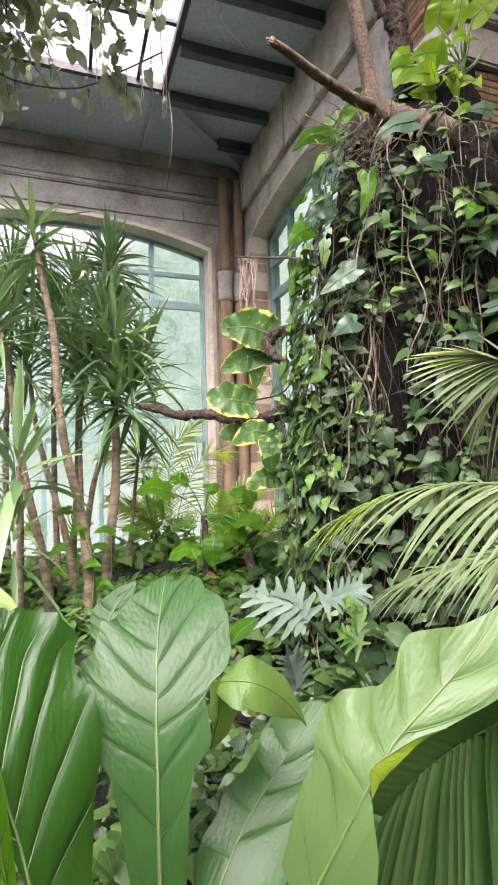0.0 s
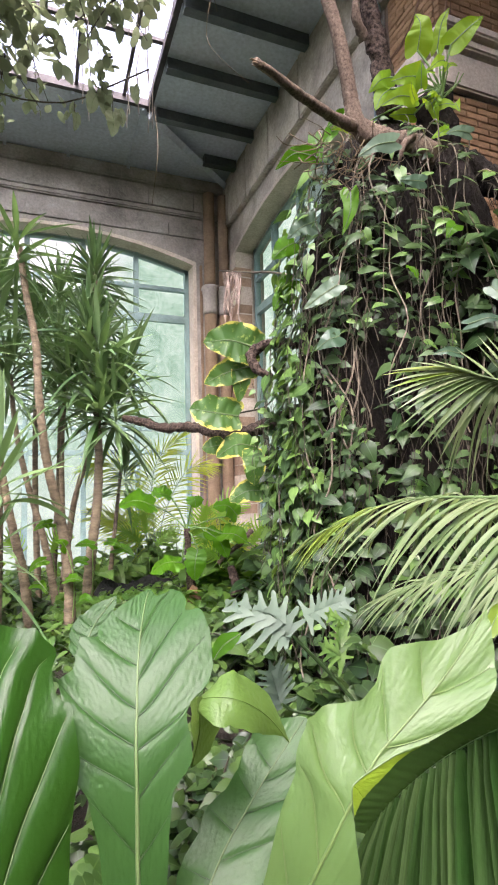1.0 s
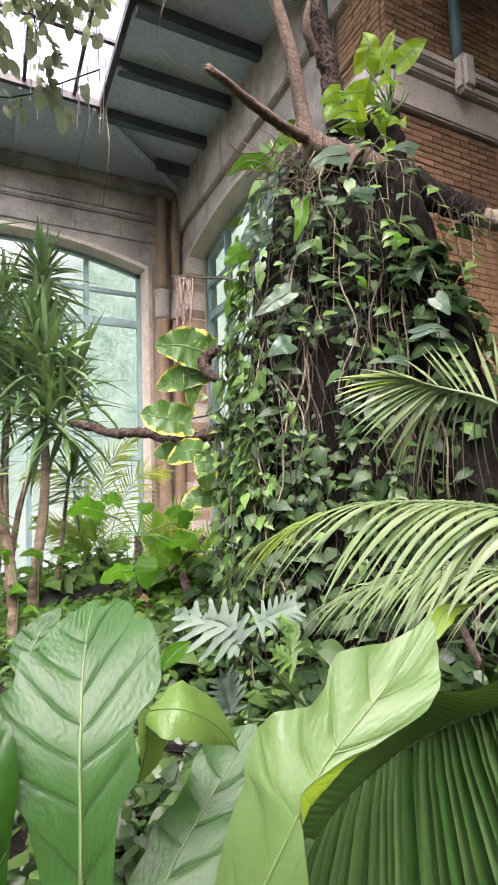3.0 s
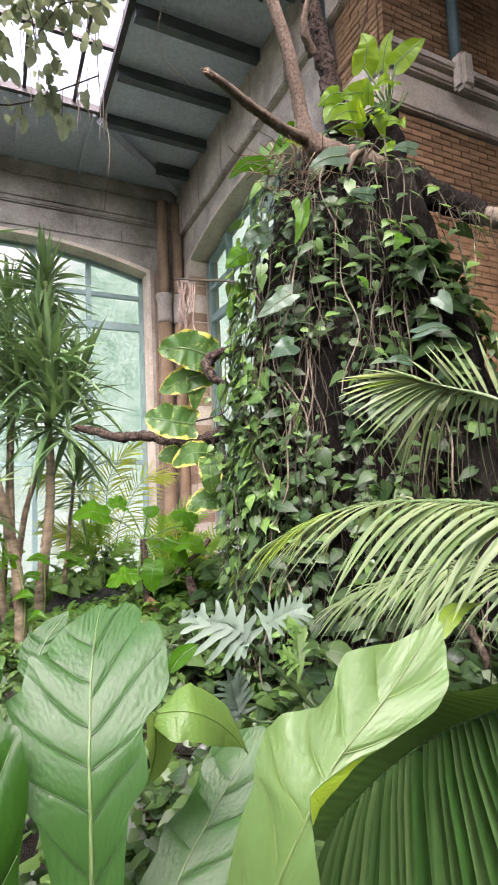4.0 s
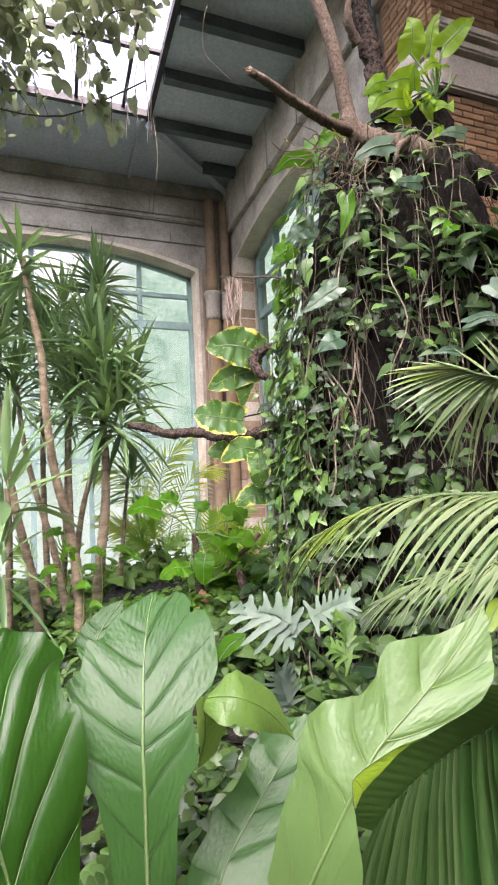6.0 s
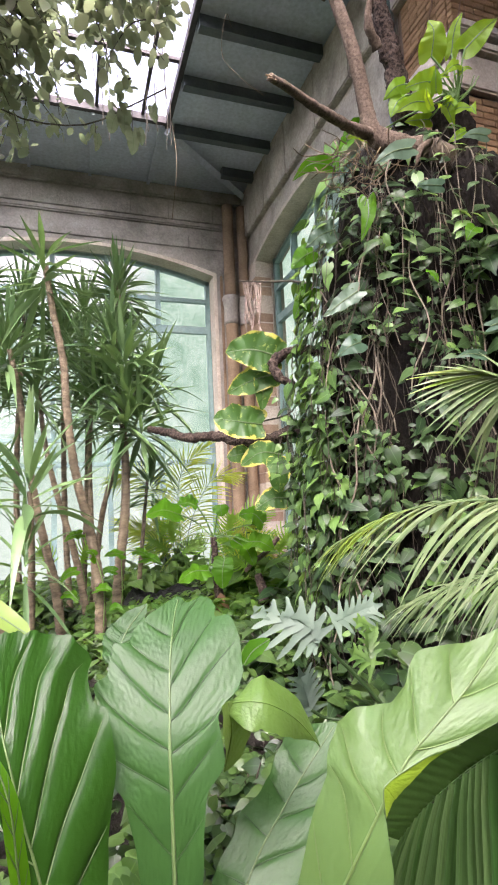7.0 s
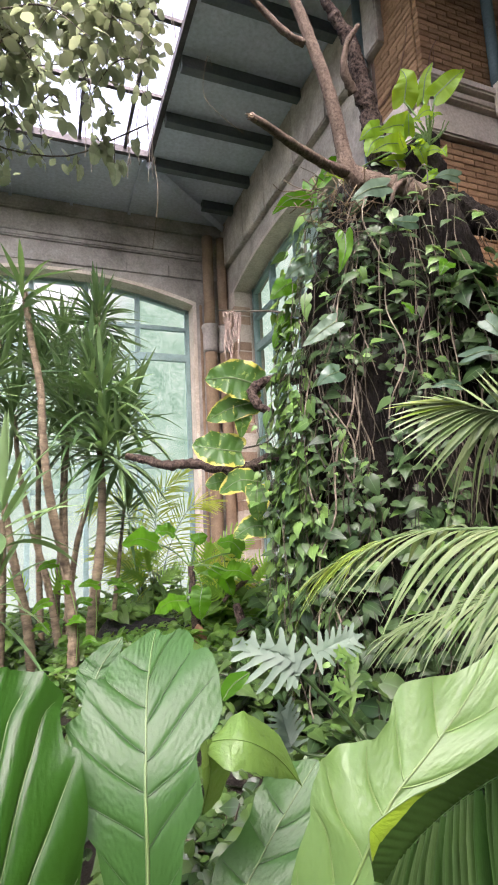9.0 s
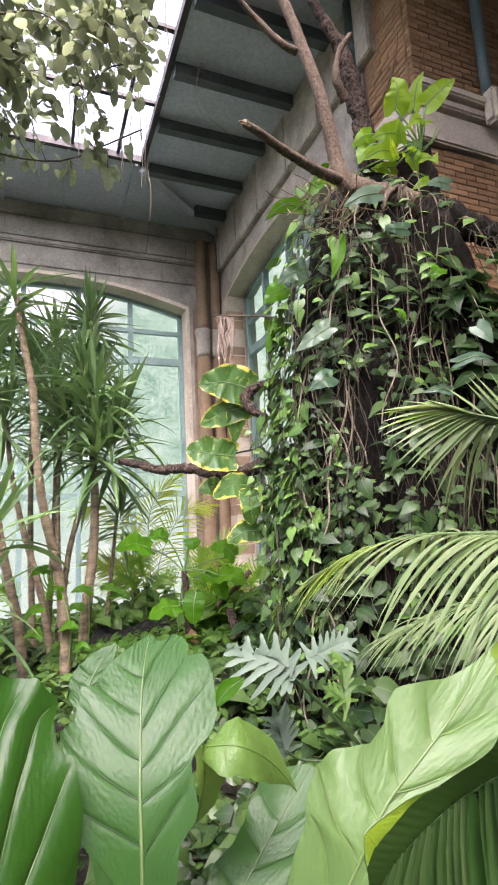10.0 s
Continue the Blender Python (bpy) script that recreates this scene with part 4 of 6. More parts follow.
    hang_leaf(p, d, RNG.uniform(0.05, 0.105), RNG.random() < 0.12)
for k in range(40):
    a = RNG.uniform(-2.1, -1.35)
    h = RNG.uniform(1.5, 3.5)
    for z in np.arange(h, max(0.7, h - RNG.uniform(0.4, 1.2)), -0.06):
        p, d = trunk_surface(z, a + 0.1 * math.sin(4 * z + k), RNG.uniform(0.04, 0.16))
        hang_leaf(p, d, RNG.uniform(0.05, 0.12), RNG.random() < 0.6)
for k in range(330):
    i = RNG.integers(6, 40)
    r = np.interp(i / 39, np.linspace(0, 1, len(BUTT_R)), BUTT_R)
    if noise.noise(Vector((i * 0.11, k * 0.001, 7.0))) < -0.15 and k % 3:
        continue
    a = RNG.uniform(-1.4, 1.3)
    d = np.array((math.sin(a), -math.cos(a), 0.0))
    hang_leaf(BUTT[i] + d * (r + RNG.uniform(0.0, 0.1)) + (0, 0, RNG.normal(0, 0.04)), d, RNG.uniform(0.05, 0.13), RNG.random() < 0.15)
# bare twigs and aerial roots
for k in range(64):
    a, z = RNG.uniform(-1.6, 0.9), RNG.uniform(1.2, 3.5)
    ln, sw = RNG.uniform(0.3, 1.3), RNG.normal(0, 0.15)
    pts = [trunk_surface(max(0.4, z - ln * s), a + sw * s + 0.05 * math.sin(9 * s + k), 0.05 + 0.06 * math.sin(3.1 * s))[0] for s in np.linspace(0, 1, 9)]
    Build().tube(pts, RNG.uniform(0.001, 0.0028), 4, cap=False).thing("stem", M_VINE if k % 3 else M_STEM_PALE, climber)
a0, a1 = np.array((1.273, 2.701, 2.245)), np.array((1.265, 2.936, 1.173))
for k in range(36):
    f0 = RNG.uniform(0.0, 0.5)
    o = a0 * (1 - f0) + a1 * f0 + (RNG.normal(0, 0.06), RNG.normal(0, 0.05), 0)
    ln = RNG.uniform(0.5, 0.95)
    pts = [o + (0.03 * math.sin(5 * s + k), 0.02 * math.cos(4 * s + k), -ln * s) for s in np.linspace(0, 1, 14)]
    Build().tube(pts, 0.0016, 5, cap=False).thing("stem", M_VINE, climber)
    for p in pts[1:]:
        if RNG.random() < 0.34:
            hang_leaf(np.array(p), unit((RNG.normal(-0.5, 0.5), -0.86, 0)), RNG.uniform(0.04, 0.085), RNG.random() < 0.35)
rest.thing("leaves", M_IVY, climber, "dark green heart-shaped leaves", kind="stuff")
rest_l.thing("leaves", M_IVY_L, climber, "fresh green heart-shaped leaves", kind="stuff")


# ---- generic small plants ----
EAR = [(0.0, -0.10, 0.16), (0.03, -0.17, 0.30), (0.07, -0.13, 0.42), (0.13, 0.0, 0.50), (0.22, 0.16, 0.52), (0.36, 0.36, 0.47), (0.52, 0.58, 0.36), (0.70, 0.79, 0.20), (0.86, 0.94, 0.07), (0.96, 0.99, 0.01)]
ROUND = [(0.0, -0.02, 0.12), (0.03, -0.08, 0.26), (0.08, -0.05, 0.38), (0.15, 0.05, 0.46), (0.28, 0.22, 0.50), (0.42, 0.42, 0.50), (0.58, 0.63, 0.43), (0.74, 0.82, 0.30), (0.87, 0.94, 0.15), (0.96, 0.99, 0.04)]
EAR_V = (0.05, 0.14, 0.27, 0.43, 0.61, 0.8)


def leafy(name, label, category, leaves, mat, stem_mat=None, stalks=(), scallop=0.05, quilt=0.09, outline=None):
    """A plant of single ribbed heart-shaped leaves on stalks."""
    th = empty(name, label, category)
    for i, (p, tip, face, size, width) in enumerate(leaves):
        p, d, f = np.asarray(p, float), unit(tip), unit(face)
        sd = unit(np.cross(d, f))
        nr = np.cross(sd, d)
        bend = RNG.uniform(0.05, 0.2)
        mid = p + d * size * 0.5 + nr * size * bend * 0.6 + sd * size * RNG.normal(0, 0.05)
        end = p + d * size * 0.97 - nr * size * bend * 0.5 + np.array((0, 0, -0.12 * size))
        sides = [[(t, al, o * size * width * RNG.uniform(0.92, 1.1)) for t, al, o in outline or EAR] for _ in range(2)]
        lf = VeinLeaf([p, mid, end], f, *sides, EAR_V, EAR_V, RNG.uniform(-0.15, 0.25), quilt * size * 0.35, 0.008 * size, 0.006 * size, RNG.uniform(0.06, 0.16), RNG.uniform(2, 4), scallop, RNG.uniform(0, 6))
        ob = lf.blade(46, 17).thing("leaf", mat, th)
        lf.rib(0.004 * size / 0.25, 0.001).thing("midrib", M_RIB, ob)
    for path, r in stalks:
        Build().tube(spline(path, 10), r, 6, cap=False).thing("stalk", stem_mat or M_VINE, th)
    return th


def toward(p, up=0.4, side=0.0):
    d = unit(EYE - np.asarray(p))
    return d + np.array((side, 0, up))


# variegated climber leaves over the branch
L = []
for p, tip, w in (
    ((1.298, 2.967, 2.484), (0.969, 3.063, 2.571), 0.66), ((1.290, 3.037, 2.389), (0.990, 3.136, 2.320), 0.52), ((1.208, 3.113, 2.066), (0.906, 3.194, 2.163), 0.68), ((1.136, 3.224, 1.889), (0.995, 3.238, 1.881), 0.85),
    ((1.324, 3.078, 1.863), (1.065, 3.152, 1.840), 0.60), ((1.279, 3.047, 1.839), (1.270, 3.017, 1.645), 0.75), ((1.396, 3.075, 1.569), (1.143, 3.145, 1.549), 0.55), ((1.238, 3.080, 2.433), (1.198, 3.071, 2.192), 0.50)):
    p, tip = np.array(p), np.array(tip)
    L.append((p, tip - p, toward(p, 0.25, RNG.normal(0, 0.12)), float(np.linalg.norm(tip - p)) * 1.05, w * 1.0))
leafy("variegated_climber", "climber with large yellow-edged variegated leaves on a branch", "plant", L, M_POTHOS, M_VINE,
      [([(1.412, 2.862, 2.284), (1.366, 3.002, 2.127), (1.268, 3.250, 2.108)], 0.006), ([(1.459, 2.884, 1.964), (1.397, 3.030, 1.798), (1.349, 3.206, 1.793)], 0.006), ([(1.413, 2.841, 2.460), (1.308, 3.025, 2.551)], 0.006)], 0.07, 0.07, ROUND)

# bright leaves on the trunk's crown
L = []
base = np.array((1.883, 1.872, 3.563))
st = []
for q, tip, size, w in (
    ((1.781, 1.917, 3.790), (1.749, 1.882, 3.953), 0.20, 0.60), ((1.869, 1.874, 3.791), (1.891, 1.811, 3.963), 0.22, 0.28), ((1.907, 1.823, 3.779), (2.016, 1.723, 3.900), 0.21, 0.50), ((1.795, 1.925, 3.662), (1.652, 1.963, 3.646), 0.16, 0.70),
    ((1.768, 1.949, 3.561), (1.591, 2.005, 3.533), 0.18, 0.50), ((1.867, 1.830, 3.692), (1.782, 1.843, 3.643), 0.10, 0.60), ((1.691, 2.033, 3.647), (1.606, 2.052, 3.540), 0.14, 0.70), ((1.800, 1.995, 3.506), (1.673, 2.023, 3.506), 0.14, 0.50),
    ((1.569, 2.165, 3.493), (1.430, 2.200, 3.495), 0.15, 0.45), ((1.691, 2.026, 3.707), (1.566, 2.062, 3.631), 0.14, 0.60)):
    q, tip = np.array(q), np.array(tip)
    L.append((q, tip - q, toward(q, 0.35), size, w * 1.08))
    st.append(([base, (base + q) / 2 + (0, 0, 0.02), q], 0.005))
for k in range(11):
    q = base + RNG.normal(0, 1, 3) * (0.10, 0.05, 0.06) + (-0.12, -0.03, -0.04)
    L.append((q, (RNG.normal(-0.4, 0.8), RNG.normal(-0.3, 0.3), RNG.normal(0.3, 0.5)), toward(q, 0.6, RNG.normal(0, 0.4)), RNG.uniform(0.06, 0.12), RNG.uniform(0.35, 0.6)))
for k in range(14):
    q = base + RNG.normal(0, 1, 3) * (0.10, 0.03, 0.02) + (-0.05, -0.03, -0.04)
    st.append(([base + (RNG.normal(-0.02, 0.05), 0, -0.08), (base + q) / 2 + (0, 0, 0.03), q + (0, 0, RNG.uniform(0.02, 0.15))], 0.003))
leafy("crown_plant", "arum plant with bright green backlit leaves atop the trunk", "plant", L, M_CROWN, M_IVY_L, st, 0.04, 0.03)
# pale shoots hanging from the crown over the dark side stem
for x, top, low, drift in ((-0.068, 0.000, 0.619, 0.081), (0.000, -0.027, 0.511, 0.032), (0.122, 0.126, 0.807, 0.122), (0.216, 0.229, 0.861, 0.135), (0.059, 0.094, 0.700, -0.027), (-0.135, 0.229, 0.753, 0.022), (0.405, 0.363, 0.753, -0.032), (-0.243, 0.309, 0.861, -0.038)):
    ux = np.array((0.896, -0.437, -0.026))
    o = np.array((1.712, 1.740, 3.272)) + ux * x
    mid = lambda f: o + ux * (f * drift) + (0, 0, -top - f * (low - top)) + RNG.normal(0, 0.022, 3)
    pts = spline([o + (0.04, 0.16, -top), o + (0, 0, -top - 0.02), mid(0.35), mid(0.7), o + ux * drift + (0, 0, -low)], 26)
    Build().tube(pts, [0.0034, 0.002], 5, 0.2, 3, cap=False).thing("stem", M_STEM_PALE, climber)
    for p in pts[4::3]:
        ob = new("leaf", (LEAF_V2 if RNG.random() < 0.4 else LEAF_V)[RNG.integers(5)])
        ob.parent = climber
        sg = RNG.choice((-1, 1))
        s = RNG.uniform(0.06, 0.10)
        ob.matrix_basis = Matrix.Translation(p) @ Matrix(frame3((sg * 0.9, -0.3, RNG.normal(-0.2, 0.25)), (RNG.normal(0, 0.2), -0.5, 0.8)).tolist()).to_4x4() @ Matrix.Diagonal((s, s, s, 1))
# hanging moss on a stick
mo = empty("moss_stick", "dry pink moss hanging from a thin twig", "moss")
Build().tube(spline([(1.298, 3.735, 3.310), (1.414, 3.394, 3.174), (1.453, 3.077, 3.050), (1.473, 2.668, 2.856)], 20), [0.006, 0.009], 6, 0.3).thing("twig", M_VINE, mo)
b = Build()
for k in range(26):
    f = RNG.random() ** 1.5
    p = np.array((1.335, 3.703, 3.296)) * (1 - f) + np.array((1.392, 3.502, 3.217)) * f
    ln = RNG.uniform(0.2, 0.55)
    b.tube([p + (RNG.normal(0, .006), RNG.normal(0, .01), -ln * s) + 0.006 * np.array((math.sin(7 * s + k), math.cos(9 * s + k), 0)) for s in np.linspace(0, 1, 9)], [0.007, 0.005, 0.003], 5, 0.4, k)
b.thing("moss", M_MOSS, mo)


# ---- large-leaved nest plants in the foreground ----
def nest_leaf(parent, leaf, mat, rib=0.007, label="", veins=True, rib_mat=None, vein_mat=None):
    ob = (leaf.blade() if isinstance(leaf, VeinLeaf) else leaf.blade(60, 13)).thing("leaf", mat, parent, label)
    leaf.rib(rib, 0.0012).thing("midrib", rib_mat or M_RIB, ob)
    if veins and leaf.veins:
        for v in leaf.side_veins():
            v.thing("vein", vein_mat or M_VEIN, ob)
    return ob


def prof(rows, k):
    return [(s, l * k, r * k) for s, l, r in rows]


nest = empty("nest_plant", "bird's-nest anthurium with huge glossy ribbed leaves", "plant")
F = (-0.15, -0.8, 0.7)
nest_leaf(nest, VeinLeaf([(0.187, 0.941, 0.730), (0.188, 0.931, 0.865), (0.187, 0.931, 0.951), (0.189, 0.945, 1.058), (0.191, 0.966, 1.125), (0.198, 0.998, 1.180), (0.209, 1.048, 1.246), (0.225, 1.103, 1.300), (0.244, 1.157, 1.342), (0.260, 1.192, 1.368)], F,
    [(0.008, 0.005, 0.055), (0.065, 0.087, 0.048), (0.144, 0.232, 0.066), (0.228, 0.335, 0.085), (0.279, 0.379, 0.109), (0.336, 0.465, 0.119), (0.388, 0.554, 0.137), (0.444, 0.635, 0.151), (0.499, 0.658, 0.128), (0.556, 0.706, 0.124), (0.607, 0.743, 0.121), (0.666, 0.747, 0.091), (0.718, 0.794, 0.086), (0.778, 0.834, 0.069), (0.822, 0.898, 0.037), (0.875, 0.959, 0.019), (0.978, 0.999, 0.005)],
    [(0.008, -0.006, 0.053), (0.065, 0.077, 0.047), (0.120, 0.174, 0.052), (0.199, 0.273, 0.057), (0.243, 0.325, 0.065), (0.270, 0.356, 0.088), (0.293, 0.389, 0.103), (0.317, 0.479, 0.100), (0.352, 0.529, 0.098), (0.388, 0.568, 0.108), (0.432, 0.597, 0.139), (0.478, 0.657, 0.155), (0.531, 0.772, 0.148), (0.571, 0.842, 0.134), (0.600, 0.881, 0.118), (0.624, 0.853, 0.087), (0.643, 0.941, 0.097), (0.683, 1.017, 0.074), (0.747, 1.030, 0.052), (0.799, 0.973, 0.036), (0.847, 0.961, 0.021), (0.978, 0.998, 0.003)],
    (0.228, 0.335, 0.445, 0.555, 0.666, 0.778), (0.215, 0.316, 0.432, 0.531, 0.624, 0.747), 0.05, 0.0035, 0.0022, 0.0016, 0.05, 5.0, 0.06), M_NEST, 0.0046, "broad glossy leaf with sunken side veins")
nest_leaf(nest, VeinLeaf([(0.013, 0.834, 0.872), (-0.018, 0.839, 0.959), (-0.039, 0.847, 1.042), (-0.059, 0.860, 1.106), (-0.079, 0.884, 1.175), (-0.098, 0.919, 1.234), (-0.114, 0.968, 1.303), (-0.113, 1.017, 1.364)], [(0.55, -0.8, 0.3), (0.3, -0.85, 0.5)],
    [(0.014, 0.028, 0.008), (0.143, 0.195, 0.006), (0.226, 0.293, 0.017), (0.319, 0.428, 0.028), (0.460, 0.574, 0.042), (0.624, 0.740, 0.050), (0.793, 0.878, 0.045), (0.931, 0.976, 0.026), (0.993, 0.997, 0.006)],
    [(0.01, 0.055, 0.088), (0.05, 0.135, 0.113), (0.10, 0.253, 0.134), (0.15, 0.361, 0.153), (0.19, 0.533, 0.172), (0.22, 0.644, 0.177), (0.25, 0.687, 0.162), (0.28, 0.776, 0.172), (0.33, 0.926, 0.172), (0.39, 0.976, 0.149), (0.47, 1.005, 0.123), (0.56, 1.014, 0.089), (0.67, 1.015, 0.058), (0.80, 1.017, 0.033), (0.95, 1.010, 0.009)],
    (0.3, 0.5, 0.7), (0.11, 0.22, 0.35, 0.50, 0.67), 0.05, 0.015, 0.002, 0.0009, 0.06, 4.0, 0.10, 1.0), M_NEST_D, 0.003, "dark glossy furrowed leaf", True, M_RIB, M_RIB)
nest_leaf(nest, VeinLeaf([(0.303, 1.002, 1.174), (0.338, 0.949, 1.196), (0.386, 0.926, 1.190), (0.454, 0.954, 1.137), (0.514, 0.978, 1.063)], (0.05, -0.8, 0.75),
    [(0.012, -0.016, 0.005), (0.195, 0.132, 0.020), (0.301, 0.257, 0.052), (0.427, 0.404, 0.068), (0.574, 0.628, 0.070), (0.752, 0.778, 0.050), (0.899, 0.917, 0.023), (0.980, 0.989, 0.004)],
    [(0.012, 0.023, 0.006), (0.168, 0.237, 0.041), (0.275, 0.338, 0.054), (0.427, 0.459, 0.044), (0.574, 0.608, 0.046), (0.725, 0.771, 0.032), (0.899, 0.921, 0.002), (0.980, 0.982, 0.001)],
    (0.3, 0.5, 0.7), (0.3, 0.52, 0.75), -0.25, 0.003, 0.0004, 0.0012, 0.08, 2.5, 0.06, 2.0), M_NEST_Y, 0.0016, "yellow-green folded young leaf", False, M_NEST_Y)
nest_leaf(nest, VeinLeaf([(0.309, 0.963, 1.197), (0.320, 0.987, 1.125), (0.322, 1.066, 1.012)], (0.5, -0.85, 0.1),
    [(0.056, 0.175, 0.031), (0.253, 0.40, 0.043), (0.499, 0.72, 0.060), (0.705, 0.92, 0.045), (0.937, 1.0, 0.014)],
    [(0.056, -0.054, 0.027), (0.340, 0.198, 0.033), (0.639, 0.504, 0.034), (0.937, 0.938, 0.007)],
    (0.4,), (0.4,), 0.3, 0.003, 0.001, 0.001, 0.05, 2.0, 0.05, 3.0), M_NEST_Y, 0.0015, "rolled underside of the folded leaf", False, M_NEST_Y)
nest_leaf(nest, VeinLeaf([(0.243, 0.977, 0.683), (0.321, 1.030, 0.747), (0.397, 1.083, 0.819), (0.466, 1.119, 0.869), (0.523, 1.150, 0.906), (0.596, 1.173, 0.962), (0.658, 1.191, 1.010)], [(-0.1, -0.75, 0.7), (-0.2, -0.7, 0.8)],
    [(0.013, -0.004, 0.005), (0.137, 0.158, 0.049), (0.223, 0.220, 0.069), (0.283, 0.265, 0.070), (0.334, 0.330, 0.065), (0.397, 0.403, 0.079), (0.472, 0.490, 0.061), (0.563, 0.615, 0.063), (0.666, 0.713, 0.078), (0.749, 0.784, 0.086), (0.833, 0.875, 0.059), (0.974, 0.988, 0.013)],
    [(0.013, 0.096, 0.100), (0.137, 0.249, 0.121), (0.223, 0.400, 0.109), (0.334, 0.553, 0.092), (0.500, 0.717, 0.073), (0.695, 0.844, 0.048), (0.833, 0.951, 0.030), (0.974, 0.999, 0.006)],
    (0.25, 0.4, 0.56, 0.72), (0.12, 0.3, 0.48, 0.66), 0.15, 0.005, 0.002, 0.0014, 0.12, 3.0, 0.05, 4.0), M_NEST, 0.003, "shaded glossy leaf")
nest_leaf(nest, VeinLeaf([(0.125, 1.370, 1.161), (0.136, 1.406, 1.208), (0.161, 1.437, 1.250), (0.218, 1.455, 1.312)], F,
    [(0.082, 0.208, 0.040), (0.247, 0.428, 0.051), (0.480, 0.554, 0.053), (0.668, 0.703, 0.042), (0.817, 0.829, 0.030), (0.950, 0.959, 0.008)],
    [(0.082, 0.113, 0.037), (0.247, 0.359, 0.035), (0.480, 0.654, 0.032), (0.668, 0.811, 0.027), (0.817, 0.926, 0.016), (0.950, 0.988, 0.004)],
    (0.2, 0.4, 0.6), (0.2, 0.4, 0.6), 0.1, 0.006, 0.002, 0.002, 0.06, 4.0, 0.08, 5.0), M_NEST, 0.002, "leaf behind the broad one")
nest_leaf(nest, Leaf([(-0.234, 1.279, 1.445), (-0.166, 1.212, 1.390), (-0.110, 1.167, 1.355), (-0.060, 1.132, 1.325)], (-0.1, -0.6, 1.0), prof([(0, 26, 26), (0.4, 28, 26), (0.8, 20, 16), (1, 0, 0)], 0.0011), 0.1, 0.05, 2), M_MARGIN, 0.002, "yellow-green leaf tip", False)
nest_leaf(nest, Leaf([(-0.051, 0.860, 0.924), (-0.064, 0.827, 1.059), (-0.075, 0.819, 1.159), (-0.105, 0.841, 1.235)], (0.6, -0.8, 0.1), prof([(0, 16, 16), (0.4, 20, 18), (0.8, 18, 14), (1, 4, 4)], 0.00085), 0.3, 0.1, 3, 0.03, 6, 0.5), M_BRIGHT, 0.002, "rolled yellow-green leaf")
nest_leaf(nest, Leaf([(0.406, 1.161, 1.197), (0.440, 1.187, 1.219), (0.494, 1.203, 1.239)], (-0.2, -0.8, 0.5), prof([(0, 4, 4), (0.3, 16, 14), (0.6, 20, 17), (0.85, 11, 10), (1, 0, 0)], 0.0012), 0.15, 0.06, 2), M_BRIGHT, 0.0012, "slim fresh green leaf", False)
nest2 = empty("nest_plant", "bird's-nest anthurium with one huge pale twisting leaf", "plant")
nest_leaf(nest2, VeinLeaf([(0.337, 0.637, 0.985), (0.376, 0.607, 1.081), (0.415, 0.591, 1.154), (0.432, 0.591, 1.178), (0.456, 0.594, 1.200), (0.482, 0.596, 1.223), (0.532, 0.595, 1.258), (0.590, 0.596, 1.299), (0.647, 0.602, 1.342), (0.708, 0.612, 1.394)], [(-0.35, -0.8, 0.45), (-0.3, -0.75, 0.6), (-0.2, -0.75, 0.6)],
    [(0.005, 0.06, 0.055), (0.03, 0.155, 0.077), (0.08, 0.221, 0.082), (0.14, 0.340, 0.095), (0.21, 0.431, 0.103), (0.29, 0.532, 0.097), (0.38, 0.566, 0.078), (0.46, 0.601, 0.063), (0.53, 0.664, 0.065), (0.58, 0.720, 0.080), (0.62, 0.751, 0.085), (0.69, 0.799, 0.065), (0.76, 0.850, 0.042), (0.84, 0.903, 0.023), (0.90, 0.947, 0.008), (0.977, 0.989, 0.002)],
    [(0.005, 0.091, 0.070), (0.03, 0.134, 0.054), (0.08, 0.175, 0.035), (0.14, 0.209, 0.018), (0.20, 0.246, 0.003), (0.265, 0.321, 0.0), (0.349, 0.368, 0.0), (0.42, 0.458, 0.004), (0.46, 0.544, 0.013), (0.49, 0.601, 0.021), (0.52, 0.650, 0.037), (0.55, 0.717, 0.048), (0.58, 0.793, 0.062), (0.64, 0.850, 0.062), (0.72, 0.892, 0.051), (0.80, 0.932, 0.033), (0.88, 0.965, 0.016), (0.977, 0.991, 0.004)],
    (0.03, 0.12, 0.22, 0.43, 0.585, 0.72), (0.565, 0.74), 0.10, 0.009, 0.0018, 0.0016, 0.10, 4.0, 0.05, 2.0), M_NEST_L, 0.0026, "pale green twisting leaf", True, M_VEIN_L, M_VEIN_L)
nest_leaf(nest2, VeinLeaf([(0.419, 0.578, 1.157), (0.419, 0.580, 1.187), (0.426, 0.581, 1.198), (0.461, 0.585, 1.208), (0.512, 0.586, 1.221), (0.559, 0.586, 1.223)], (-0.2, -0.95, 0.3), [],
    [(0.025, 0.029, 0.004), (0.146, 0.120, 0.019), (0.33, 0.45, 0.024), (0.520, 0.646, 0.016), (0.670, 0.737, 0.010), (0.798, 0.857, 0.005), (0.942, 0.992, 0.001)],
    (), (0.3, 0.6), -0.3, 0.002, 0.0005, 0.0008, 0.03, 2.0, 0.04, 6.0), M_FOLD, 0.0008, "yellow-green rolled leaf margin", False)
nest_leaf(nest2, Leaf([(0.743, 0.650, 1.338), (0.780, 0.657, 1.371), (0.844, 0.684, 1.370), (0.921, 0.703, 1.363)], (-0.1, -0.8, 0.6), prof([(0, 10, 10), (0.3, 14, 22), (0.7, 6, 10), (1, 0, 0)], 0.00102), 0.1, 0.03, 2), M_MARGIN, 0.0008, "bright curled leaf tip", False)


